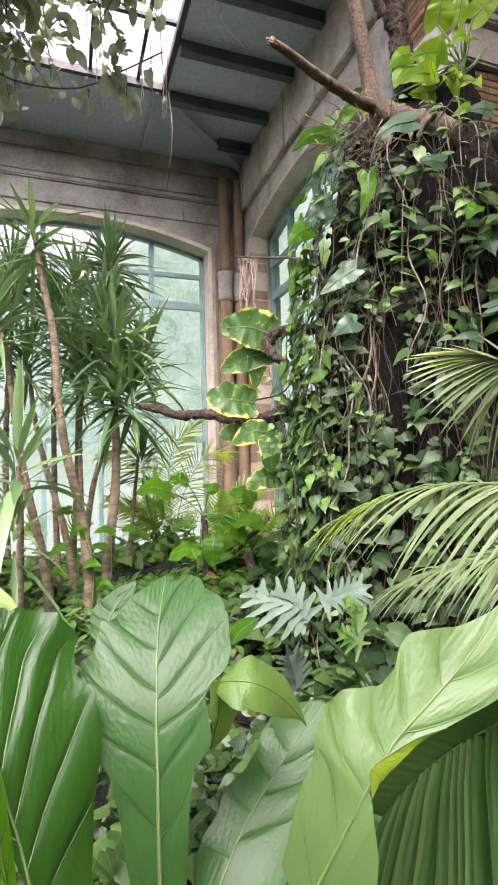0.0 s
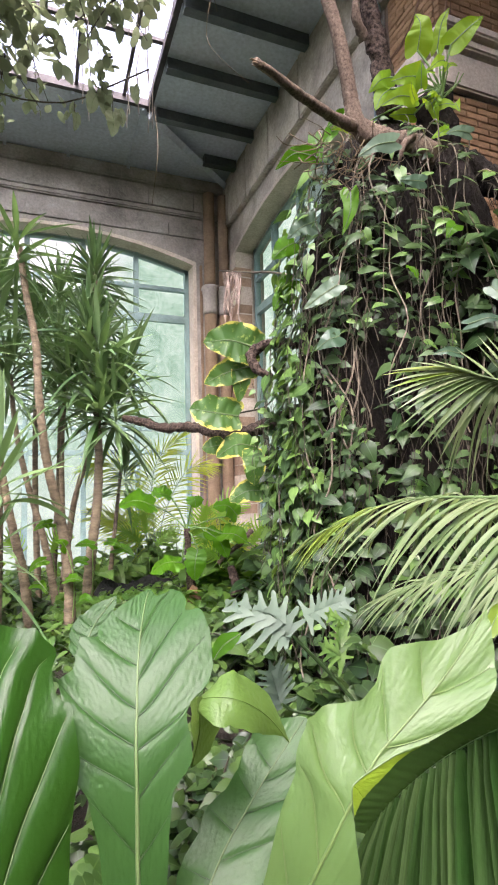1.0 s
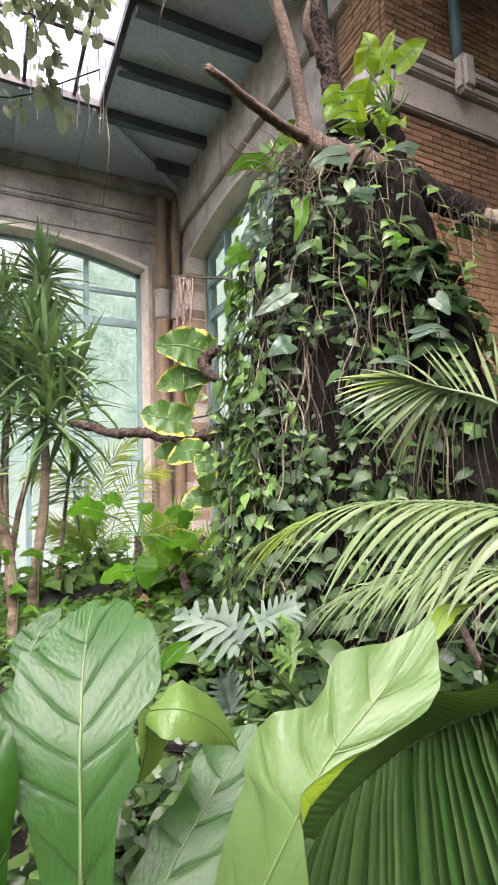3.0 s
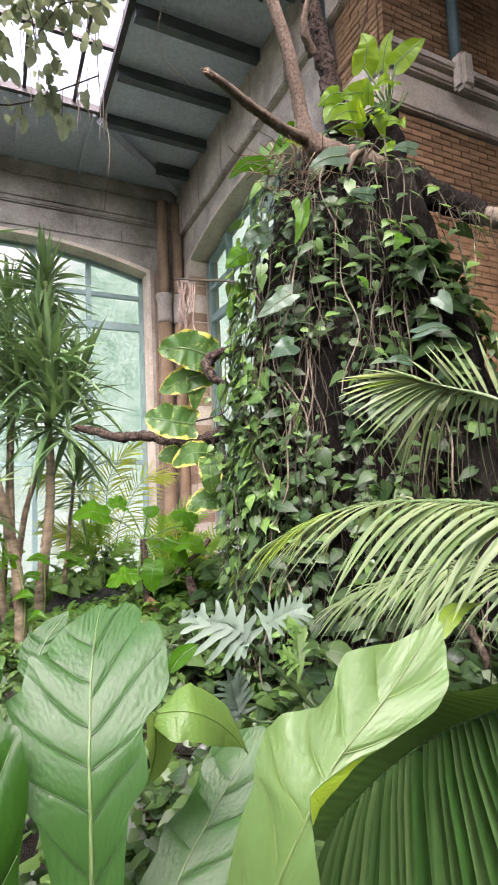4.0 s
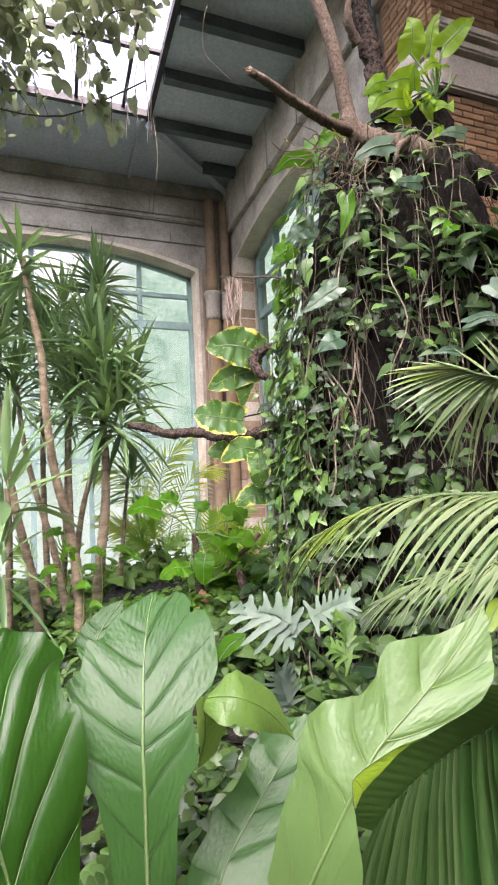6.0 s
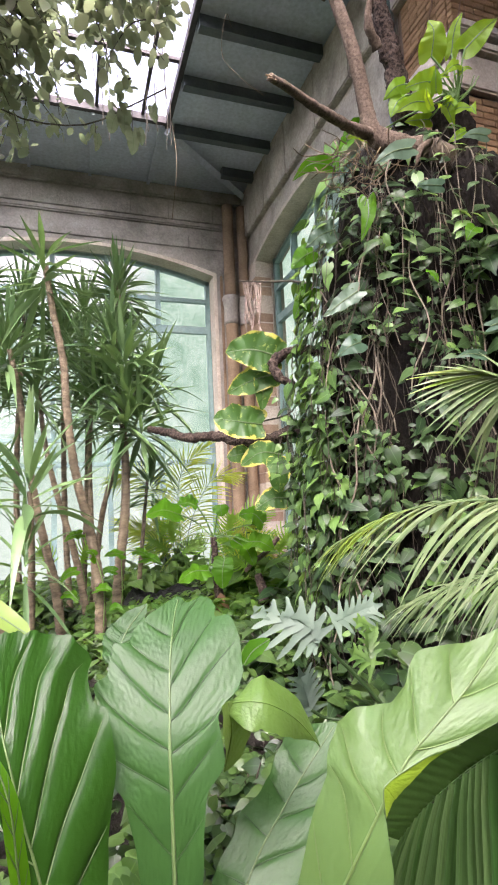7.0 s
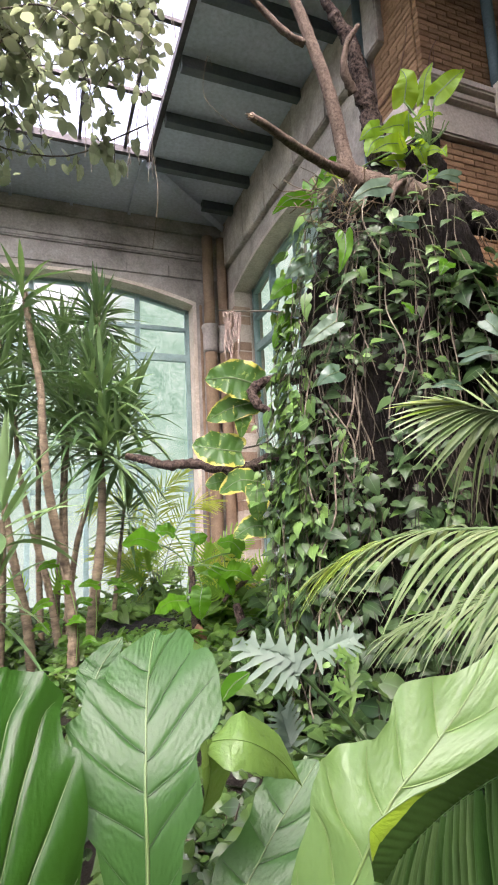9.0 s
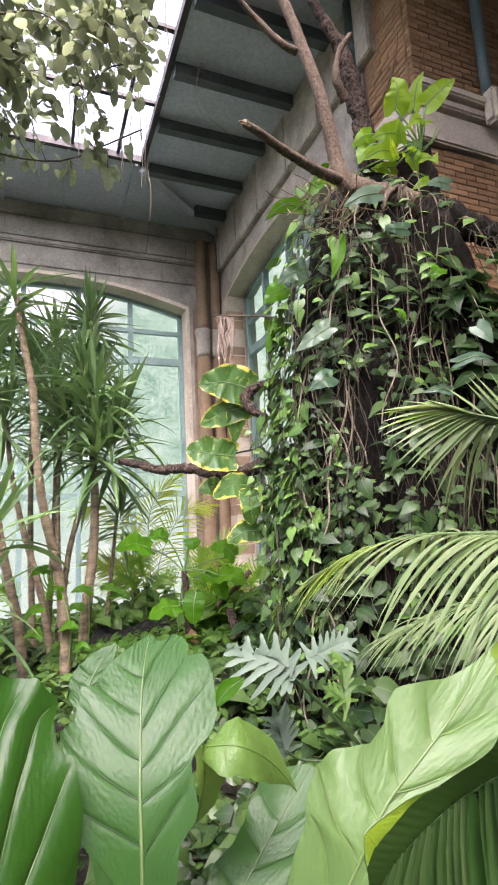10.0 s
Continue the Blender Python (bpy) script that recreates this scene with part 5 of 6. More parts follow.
# ---- palms ----
def leaflet_mesh(length, width, d, droop, face, shape="lance"):
    """One pleated leaflet from the origin along d, arching down."""
    n = 9
    s = np.linspace(0, 1, n)
    w = np.interp(s, *zip(*OUT[shape])) * width / 2
    d = unit(d)
    pts = d * (length * s)[:, None] + np.array((0, 0, -1.0)) * (droop * length * s ** 2)[:, None]
    tan = np.gradient(pts, axis=0)
    vs = []
    for i in range(n):
        t = unit(tan[i])
        sd = unit(np.cross(t, face))
        nr = np.cross(sd, t)
        for u in (-1, 0, 1):
            vs.append(pts[i] + sd * u * w[i] + nr * (abs(u) * 0.35 * w[i]))
    return np.array(vs), grid_faces(n, 3)


def frond(parent, spine, n, length, width, side_hint, mats, out=0.8, fwd=0.6, droop=0.35, up=0.0, r=0.006, s0=0.12, both=(1, -1), jitter=0.12, single=True, name="frond", rib_mat=None, fixed=None, shape="lance"):
    p = spline(spine, 60)
    tan = np.gradient(p, axis=0)
    rb = Build().tube(p, [r, r * 0.25], 6, cap=False).thing(name, rib_mat or M_RIB, parent)
    joined = Build()
    for i in range(n):
        s = s0 + (1 - s0) * (i + 0.5) / n
        j = min(int(s * 59), 58)
        t = unit(tan[j])
        sd = unit(np.cross(t, side_hint))
        nr = np.cross(sd, t)
        for sg in both:
            ln = length * (0.6 + 0.4 * min(1, 3 * s)) * (1 - 0.55 * s * s) * RNG.uniform(0.88, 1.08)
            d = sd * sg * out * (1 - 0.65 * s ** 3) + t * (fwd + 0.9 * s ** 3) + nr * up + RNG.normal(0, jitter, 3)
            if fixed is not None:
                d = np.asarray(fixed, float) * out + t * fwd + RNG.normal(0, jitter, 3)
            m = mats[1] if len(mats) > 1 and RNG.random() < 0.3 * (s > 0.6) + 0.45 * (s > 0.8) else mats[0]
            v, f = leaflet_mesh(ln, width * RNG.uniform(0.85, 1.1), d, droop * (1.2 - 0.75 * s) * RNG.uniform(0.75, 1.25), nr, shape)
            if single:
                lb = Build().add(v, f)
                lb.uv = [(u, y + 3.0 * i) for y in np.linspace(0, 1, 9) for u in (0, 0.5, 1)]
                ob = lb.thing("leaflet", m, rb)
                ob.location = p[j]
            else:
                joined.add(v + p[j], f)
    if not single:
        joined.thing("leaflets", mats[0], rb, kind="stuff")
    return rb


palm = empty("palm", "feather palm with arching light green fronds", "palm")
frond(palm, [(0.949, 0.463, 1.478), (0.947, 0.576, 1.532), (0.919, 0.673, 1.560), (0.878, 0.780, 1.569), (0.809, 0.902, 1.566), (0.741, 1.010, 1.538), (0.663, 1.098, 1.483)], 38, 0.29, 0.0175, (0, -0.35, 1.0), (M_PALM, M_PALM_Y), 0.75, 0.45, 0.85, jitter=0.06)
fan_r = spline([(1.337, 0.697, 1.594), (1.261, 0.777, 1.730), (1.211, 0.860, 1.816), (1.152, 0.951, 1.862), (1.098, 1.040, 1.901)], 60)
fan = Build().tube(fan_r, [0.008, 0.006, 0.003], 6, cap=False).thing("frond", M_RIB, palm)
fan_a, fan_x, fan_z = np.array((1.215, 1.010, 1.860)), np.array((1.360, 0.939, 1.856)), np.array((1.218, 1.025, 1.700))
LOW = np.array(((0.98, 598, 668), (0.92, 604, 696), (0.86, 612, 728), (0.80, 628, 752), (0.74, 640, 790), (0.68, 682, 830), (0.62, 722, 878), (0.56, 770, 890), (0.49, 830, 905), (0.40, 900, 915), (0.30, 990, 940)))
TOP = np.array(((0.97, 610, 660), (0.90, 670, 650), (0.74, 745, 618), (0.66, 765, 604), (0.58, 795, 602), (0.48, 845, 585), (0.36, 930, 590)))
ends = [[np.interp(k, range(len(LOW)), LOW[:, c]) for c in range(3)] for k in np.linspace(0, 10, 27)] + [[np.interp(k, range(len(TOP)), TOP[:, c]) for c in range(3)] for k in np.linspace(0, 6, 12)]
for i, (s, x, y) in enumerate(ends):
    x, y = x + RNG.normal(0, 5), y + RNG.normal(0, 5)
    q = fan_r[int(s * 59)]
    e = fan_a + (fan_x - fan_a) * (x - 800) / 100 + (fan_z - fan_a) * (y - 700) / 100
    ln = float(np.linalg.norm(e - q))
    t = unit(fan_r[min(int(s * 59) + 3, 59)] - fan_r[max(int(s * 59) - 3, 0)])
    ctl = q + t * ln * (0.3 if x < 700 else 0.45) + np.array((0, 0, 0.06 * ln))
    if y < 645:
        ctl = (q + e) / 2 + np.array((-0.01, 0, -0.01)) * ln
    w9 = np.linspace(0, 1, 11)[:, None]
    pts = q * (1 - w9) ** 2 + 2 * ctl * w9 * (1 - w9) + e * w9 ** 2
    hw = np.interp(w9[:, 0], *zip(*OUT["lance"])) * 0.0115 * RNG.uniform(0.85, 1.15)
    dr = np.gradient(pts, axis=0)
    vs = []
    for m in range(11):
        sd = unit(np.cross(dr[m], (0.15, -0.75, 0.65)))
        nr = np.cross(sd, unit(dr[m]))
        vs += [pts[m] + sd * u * hw[m] + nr * abs(u) * 0.35 * hw[m] - q for u in (-1, 0, 1)]
    v, f = np.array(vs), grid_faces(11, 3)
    lb = Build().add(v, f)
    lb.uv = [(u, w + 3.0 * i) for w in np.linspace(0, 1, 11) for u in (0, 0.5, 1)]
    ob = lb.thing("leaflet", M_PALM_Y if 0.9 < s and i % 2 else M_PALM, fan)
    ob.location = q
frond(palm, [(1.381, 0.760, 1.316), (1.348, 0.885, 1.350), (1.296, 1.021, 1.363), (1.211, 1.131, 1.354), (1.116, 1.250, 1.305), (1.031, 1.342, 1.248)], 48, 0.30, 0.0125, (0, -0.4, 1.0), (M_PALM,), 0.8, 0.45, 0.6, jitter=0.06)
palm2 = empty("palm", "broad pleated palm leaf in shade", "palm")
pl = spline([(0.949, 0.495, 1.299), (0.926, 0.585, 1.234), (0.901, 0.676, 1.171), (0.863, 0.772, 1.106), (0.808, 0.865, 1.020), (0.739, 0.938, 0.920), (0.693, 0.984, 0.833)], 90)
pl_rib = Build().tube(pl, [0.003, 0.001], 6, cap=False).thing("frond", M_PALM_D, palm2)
for i in range(42):
    f = (i + 0.5) / 42
    q = pl[int(f * 89)]
    lean = np.interp(f, (0, 0.35, 0.7, 1), (0.10, -0.05, -0.32, -0.55)) + RNG.normal(0, 0.02)
    d = np.array((0.91, -0.42, 0)) * lean + np.array((0, RNG.normal(np.interp(f, (0, 0.6, 1), (-0.85, -0.35, -0.1)), 0.03), -1.0))
    v, fc = leaflet_mesh(0.58, np.interp(f, (0, 1), (0.080, 0.046)) * RNG.uniform(0.9, 1.1), d, 0.0, (0.1 + 0.05 * (-1) ** i, -1.0, 0.15), "hang")
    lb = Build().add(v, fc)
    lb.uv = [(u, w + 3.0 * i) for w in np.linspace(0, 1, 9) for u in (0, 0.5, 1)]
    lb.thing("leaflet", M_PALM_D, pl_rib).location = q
half = Leaf([(0.962, 0.504, 1.294), (0.938, 0.594, 1.229), (0.912, 0.685, 1.166), (0.874, 0.782, 1.100), (0.817, 0.876, 1.014), (0.747, 0.950, 0.913), (0.700, 0.996, 0.826)], (0.1, -1.0, 0.25),
    [(0, 0.001, 0.10), (0.17, 0.001, 0.12), (0.33, 0.001, 0.135), (0.5, 0.001, 0.15), (0.67, 0.001, 0.165), (0.83, 0.001, 0.155), (1, 0.001, 0.10)], 0.06, 0.0, 4, 0.011, 34, 2.2, groove=0.0006)
half.blade(240, 25).thing("upper_half", M_PALM_DD, palm2, "pleated upper half of the leaf, shade in its colour")


# ---- lobed silver plant ----
def fingered(parent, spine, face, n, length, mat, slant=0.45, droop=0.12, sides=(1.0, 1.0), slim=1.0):
    """One fused blade, cut deep into n rounded, curved fingers on each side and one at the tip."""
    p = spline(spine, 60)
    tan = np.gradient(p, axis=0)
    b = Build()
    w9 = np.linspace(0, 1, 12)[:, None]
    gap = float(np.linalg.norm(np.diff(p, axis=0), axis=1).sum()) / n
    for k in range(n + 1):
        s = (k + 0.35) / (n + 0.6)
        j = min(int(s * 59), 59)
        t = unit(tan[j])
        sd = unit(np.cross(t, face))
        nr = np.cross(sd, t)
        full = length * float(np.interp(s, (0, 0.12, 0.35, 0.7, 0.9, 1), (0.7, 0.95, 1.0, 0.8, 0.6, 0.5)))
        for sg in ((-1, 1) if k < n else (0,)):
            ln = full * RNG.uniform(0.9, 1.08) * (sides[0] if sg < 0 else sides[1])
            lean = slant * (0.15 + 0.9 * s) - (0.35 if k == 0 else 0.0)
            e = p[j] + sd * (sg * 0.92 * ln) + t * (ln * (lean + 0.25) if sg else ln * 0.7) - nr * (droop * 1.4 * ln * RNG.uniform(0.6, 1.5))
            c = p[j] + sd * (sg * 0.55 * ln) + t * (ln * lean * 0.35) + nr * (0.06 * ln)
            pts = p[j] * (1 - w9) ** 2 + 2 * c * w9 * (1 - w9) + e * w9 ** 2
            dr = np.gradient(pts, axis=0)
            hw = np.interp(w9[:, 0], (0, 0.2, 0.42, 0.7, 0.9, 0.97, 1), (0.85, 0.58, 0.40, 0.38, 0.35, 0.22, 0.04)) * gap * RNG.uniform(0.9, 1.1)
            hw[2:] *= slim
            vs = []
            for m in range(12):
                q = unit(np.cross(dr[m], nr))
                f = np.cross(q, unit(dr[m]))
                vs += [pts[m] + q * u * hw[m] + f * (0.25 * abs(u) * hw[m]) for u in (-1, 0, 1)]
            b.add(vs, grid_faces(12, 3))
    ob = b.thing("leaf", mat, parent)
    Build().tube(p[::6] + np.cross(unit(np.cross(tan[30], face)), unit(tan[30])) * 0.002, [0.0035, 0.001], 5).thing("midrib", mat, ob)
    return ob


def split_leaf(parent, spine, ends, mat, wide):
    """A flat blade cut nearly to the midrib into narrow, wavy fingers that end at the given places."""
    p = spline(spine, 40)
    tan = unit(p[-1] - p[0])
    face = unit(np.array((-0.1, -0.85, 0.5)))
    b = Build()
    w = np.linspace(0, 1, 14)[:, None]
    for k, (s, e) in enumerate(ends):
        root = p[min(int(s * 39), 39)]
        e = np.array(e, float)
        ln = float(np.linalg.norm(e - root))
        c = root + (e - root) * 0.5 - tan * (0.10 * ln) + face * (0.10 * ln)
        pts = root * (1 - w) ** 2 + 2 * c * w * (1 - w) + e * w ** 2 + face * (0.0007 * k)
        dr = np.gradient(pts, axis=0)
        ph = RNG.uniform(0, 6.28)
        hw = np.interp(w[:, 0], (0, 0.15, 0.35, 0.55, 0.8, 0.93, 1), (3.2, 2.5, 1.5, 1.0, 0.85, 0.55, 0.06)) * wide * RNG.uniform(0.88, 1.12)
        vs = []
        for m in range(14):
            q = unit(np.cross(dr[m], face))
            f = np.cross(q, unit(dr[m]))
            r = hw[m] * (1 + 0.05 * math.sin(ph + m * 1.1))
            vs += [pts[m] + q * u * r + f * (0.10 * abs(u) * r) for u in (-1, -0.5, 0, 0.5, 1)]
        b.add(vs, grid_faces(14, 5))
    ob = b.thing("leaf", mat, parent)
    Build().tube(p[::5] + face * 0.002, [0.0022, 0.0008], 5).thing("midrib", mat, ob)
    return ob


def ferny(parent, base, tip, n, length, mat, wide):
    """A smaller split leaf with n even fingers a side."""
    base, tip = np.array(base, float), np.array(tip, float)
    t = tip - base
    sd = unit(np.cross(t, (-0.1, -0.85, 0.5)))
    ends = []
    for k in range(n):
        s = (k + 0.2) / n
        for sg in (-1, 1):
            ln = length * (1 - 0.45 * s) * RNG.uniform(0.85, 1.12)
            ends.append((s, base + t * s + sd * (sg * ln * 0.9) + unit(t) * (ln * (0.1 + 0.75 * s) - (0.35 * ln if k == 0 else 0))))
    ends.append((1.0, tip + unit(t) * length * 0.45))
    return split_leaf(parent, [base, base + t * 0.5 + np.array((0, 0, 0.004)), tip], ends, mat, wide)


silver = empty("lobed_philodendron", "philodendron with silvery deeply lobed leaves", "plant")
split_leaf(silver, [(0.692, 1.384, 1.168), (0.667, 1.386, 1.215), (0.621, 1.401, 1.237), (0.538, 1.431, 1.257)], [
    (0.00, (0.697, 1.349, 1.166)), (0.00, (0.676, 1.341, 1.135)), (0.06, (0.650, 1.341, 1.133)), (0.20, (0.613, 1.358, 1.122)), (0.35, (0.570, 1.374, 1.128)), (0.50, (0.537, 1.395, 1.152)), (0.65, (0.516, 1.409, 1.178)), (0.80, (0.512, 1.416, 1.213)), (0.92, (0.512, 1.422, 1.244)), (1.00, (0.527, 1.433, 1.271)), (0.85, (0.593, 1.436, 1.286)), (0.65, (0.633, 1.430, 1.290)), (0.45, (0.672, 1.414, 1.290)), (0.30, (0.711, 1.401, 1.271)), (0.15, (0.740, 1.384, 1.240)), (0.05, (0.757, 1.373, 1.202))], M_SILVER, 0.0085)
ferny(silver, (0.868, 1.563, 1.162), (1.007, 1.556, 1.193), 7, 0.085, M_SILVER, 0.0072)
ferny(silver, (0.718, 1.493, 0.924), (0.684, 1.471, 1.034), 7, 0.090, M_SILVER, 0.0056)
ferny(silver, (0.944, 1.490, 1.029), (0.878, 1.485, 1.078), 4, 0.060, M_IVY_L, 0.0060)
ferny(silver, (0.951, 1.509, 1.030), (0.945, 1.499, 1.130), 5, 0.055, M_IVY_L, 0.0058)
ferny(silver, (0.992, 1.527, 1.122), (0.923, 1.524, 1.164), 4, 0.045, M_IVY_L, 0.0055)
Build().tube(spline([(0.722, 1.442, 1.167), (0.850, 1.416, 1.029), (0.936, 1.378, 0.921)], 14), 0.006, 6).thing("stalk", M_IVY, silver)
Build().tube(spline([(0.716, 1.472, 0.932), (0.766, 1.459, 0.904), (0.871, 1.403, 0.898)], 12), 0.005, 6).thing("stalk", M_IVY, silver)


# ---- cane plants by the window ----
def rosette(n, length, width, spread=1.0, tall=0.32, top=78):
    """A tuft of sword leaves round the origin."""
    b = Build()
    n = int(n * 1.6)
    for i in range(n):
        a = i * 2.39996 + RNG.normal(0, 0.25)
        f = i / n
        el = radians(top - 80 * spread * f + RNG.normal(0, 15))
        d = np.array((math.cos(a) * math.cos(el), math.sin(a) * math.cos(el), math.sin(el)))
        nr = np.array((-math.cos(a) * math.sin(el), -math.sin(a) * math.sin(el), math.cos(el)))
        ln = length * RNG.uniform(0.6, 1.05)
        v, fc = leaflet_mesh(ln * 1.08, 1.25 * width * RNG.uniform(0.75, 1.15), d, 0.05 + 0.75 * RNG.random() ** 1.6 * (f + 0.3), nr + RNG.normal(0, 0.3, 3))
        b.add(v + np.array((0.02 * math.cos(a), 0.02 * math.sin(a), 0.06 - tall * f)), fc)
    return b


def cane(label, stem, r, crowns):
    th = empty("cane_plant", label, "plant", group="cane plants by the window")
    if stem:
        Build().tube(spline(stem, 130), [r * 1.1, r * 0.95, r * 0.78, r * 0.68, r * 0.6], 12, 0.14, RNG.uniform(0, 9), rings=0.07).thing("stem", M_PALEBARK, th)
    for c, n, ln, w, sp, *top in crowns:
        ob = rosette(n, ln, w, sp, 0.32, *top).thing("crown", M_YUCCA, th)
        ob.location = c
    return th


C = "cane plant with ringed pinkish stem and sword leaves"
cane(C, [(0.187, 3.799, 0.526), (0.194, 3.796, 0.979), (0.136, 3.818, 1.408), (0.045, 3.801, 1.808), (-0.008, 3.788, 2.249), (-0.031, 3.785, 2.616), (-0.099, 3.816, 2.999), (-0.150, 3.843, 3.349)], 0.037, [((-0.160, 3.840, 3.36), 22, 0.46, 0.036, 1.2, 48)])
cane(C, [(-0.064, 4.201, 0.532), (-0.100, 4.163, 0.951), (-0.218, 4.192, 1.497), (-0.298, 4.216, 1.970), (-0.347, 4.182, 2.400), (-0.423, 4.213, 2.803)], 0.036, [((-0.439, 4.211, 2.869), 46, 0.55, 0.032, 1.1)])
cane(C, [(0.148, 4.552, 0.550), (0.044, 4.516, 1.152), (-0.105, 4.500, 1.711), (-0.189, 4.479, 2.129), (-0.232, 4.496, 2.555)], 0.03, [((-0.245, 4.495, 2.603), 40, 0.5, 0.03, 1.1)])
cane("cane plant with stout stem and dense sword-leaf heads", [(0.347, 4.377, 0.564), (0.363, 4.324, 0.968), (0.424, 4.353, 1.455), (0.447, 4.402, 1.875), (0.433, 4.455, 2.363), (0.423, 4.607, 2.901), (0.446, 4.731, 3.584)], 0.042,
     [((0.447, 4.722, 3.60), 80, 0.44, 0.034, 1.35), ((0.444, 4.320, 2.820), 36, 0.52, 0.042, 1.0), ((0.444, 4.300, 2.420), 40, 0.46, 0.042, 1.2), ((0.30, 4.38, 2.62), 26, 0.44, 0.036, 1.2), ((0.572, 4.305, 2.339), 40, 0.5, 0.034, 1.3), ((0.219, 4.503, 2.566), 40, 0.5, 0.034, 1.1), ((0.671, 4.446, 2.664), 34, 0.5, 0.034, 1.1), ((0.369, 4.499, 3.072), 44, 0.5, 0.034, 1.1)])
cane(C, [(0.224, 4.745, 0.497), (0.176, 4.659, 1.365), (0.172, 4.680, 2.098), (0.215, 4.700, 2.710)], 0.026, [((0.113, 4.812, 2.944), 44, 0.55, 0.032, 1.1)])
cane(C, [(0.158, 4.870, 0.525), (0.260, 4.726, 1.455), (0.392, 4.625, 1.940), (0.469, 4.570, 2.182)], 0.028, [])
cane(C, [(0.545, 4.851, 0.483), (0.615, 4.733, 1.284), (0.658, 4.660, 1.784)], 0.022, [((0.677, 4.648, 1.833), 30, 0.35, 0.028, 1.2)])
cane(C, [(-0.245, 3.709, 0.715), (-0.231, 3.619, 1.442), (-0.243, 3.593, 1.696)], 0.025, [((-0.249, 3.586, 1.769), 14, 0.60, 0.056, 0.9), ((-0.270, 3.591, 1.339), 12, 0.5, 0.036, 1.4)])
cane(C, [(-0.432, 3.893, 0.586), (-0.512, 3.948, 1.253), (-0.597, 4.013, 1.840)], 0.03, [((-0.634, 4.021, 1.881), 36, 0.5, 0.034, 1.0), ((-0.795, 4.432, 3.359), 50, 0.6, 0.034, 1.1)])

cane(C, [(-0.008, 5.360, 0.440), (-0.049, 5.235, 1.618), (-0.049, 5.109, 2.687), (-0.035, 5.048, 3.167)], 0.03, [((-0.044, 5.045, 3.221), 50, 0.55, 0.034, 1.1)])
cane(C, [(-0.458, 5.400, 0.486), (-0.470, 5.237, 1.900), (-0.410, 5.088, 2.997), (-0.381, 5.029, 3.415)], 0.03, [((-0.391, 5.023, 3.494), 50, 0.55, 0.034, 1.1), ((-0.588, 5.177, 2.744), 40, 0.5, 0.034, 1.1)])
cane(C, [(0.099, 5.652, 0.365), (0.167, 5.449, 1.892), (0.167, 5.309, 3.081), (0.154, 5.270, 3.450)], 0.03, [((0.154, 5.260, 3.535), 50, 0.55, 0.034, 1.1), ((0.196, 5.255, 2.552), 40, 0.5, 0.034, 1.1)])

# ---- arum plant on a dark stem ----
L, st = [], []
top = np.array((1.063, 3.942, 1.286))
for q, tip, w in (
    ((0.832, 4.065, 1.477), (0.561, 4.104, 1.543), 0.85), ((0.943, 3.968, 1.545), (0.789, 3.967, 1.585), 1.0), ((1.105, 3.857, 1.545), (1.103, 3.810, 1.468), 1.3), ((1.450, 3.852, 1.381), (1.261, 3.876, 1.500), 0.85),
    ((1.311, 3.822, 1.250), (1.471, 3.691, 1.224), 0.9), ((1.012, 3.923, 1.043), (0.772, 3.957, 1.018), 0.75), ((1.114, 3.827, 1.141), (1.079, 3.800, 0.936), 0.7), ((1.203, 3.873, 1.269), (1.341, 3.769, 1.096), 0.6)):
    q, tip = np.array(q), np.array(tip)
    L.append((q, tip - q, toward(q, 1.5), float(np.linalg.norm(tip - q)) * 1.0, w * 1.1))
    st.append(([top, (top + q) / 2 + (0, 0, 0.03), q], 0.006))
arum = leafy("arum_plant", "arum plant with scalloped bright green leaves on a dark stem", "plant", L, M_BRIGHT, M_IVY_L, st, 0.2, 0.07, ROUND)
Build().tube(spline([(1.125, 3.985, 0.390), (1.105, 3.967, 0.682), (1.090, 3.957, 0.911), (1.074, 3.951, 1.088), (1.063, 3.942, 1.296)], 24), [0.04, 0.036, 0.026], 10, 0.3, 2).thing("stem", M_BRANCH_D, arum)
b = Build()
put(b, blade(0.25, "oval", 0.62, 11, 0.3, 0.2), (1.085, 3.885, 0.875), (0.1, 0, -1), (0, -1, 0.2))
b.thing("dead_leaf", M_DEADLEAF, arum, "dry brown hanging leaf")

# ---- palm by the window ----
wp = empty("window_palm", "thin yellow-green palm in front of the window", "palm")
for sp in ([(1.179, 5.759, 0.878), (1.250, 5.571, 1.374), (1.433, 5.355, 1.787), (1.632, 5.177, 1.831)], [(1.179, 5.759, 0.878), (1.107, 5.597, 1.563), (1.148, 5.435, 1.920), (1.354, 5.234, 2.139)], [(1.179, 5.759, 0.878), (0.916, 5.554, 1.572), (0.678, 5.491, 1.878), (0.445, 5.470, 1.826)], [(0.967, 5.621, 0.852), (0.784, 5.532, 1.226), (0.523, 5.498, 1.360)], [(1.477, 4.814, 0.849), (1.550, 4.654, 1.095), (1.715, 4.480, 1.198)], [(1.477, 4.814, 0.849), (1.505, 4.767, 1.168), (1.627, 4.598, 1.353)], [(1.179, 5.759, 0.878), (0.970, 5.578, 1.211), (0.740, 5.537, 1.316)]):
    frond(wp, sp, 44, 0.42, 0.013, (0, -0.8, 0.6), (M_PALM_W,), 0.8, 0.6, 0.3)

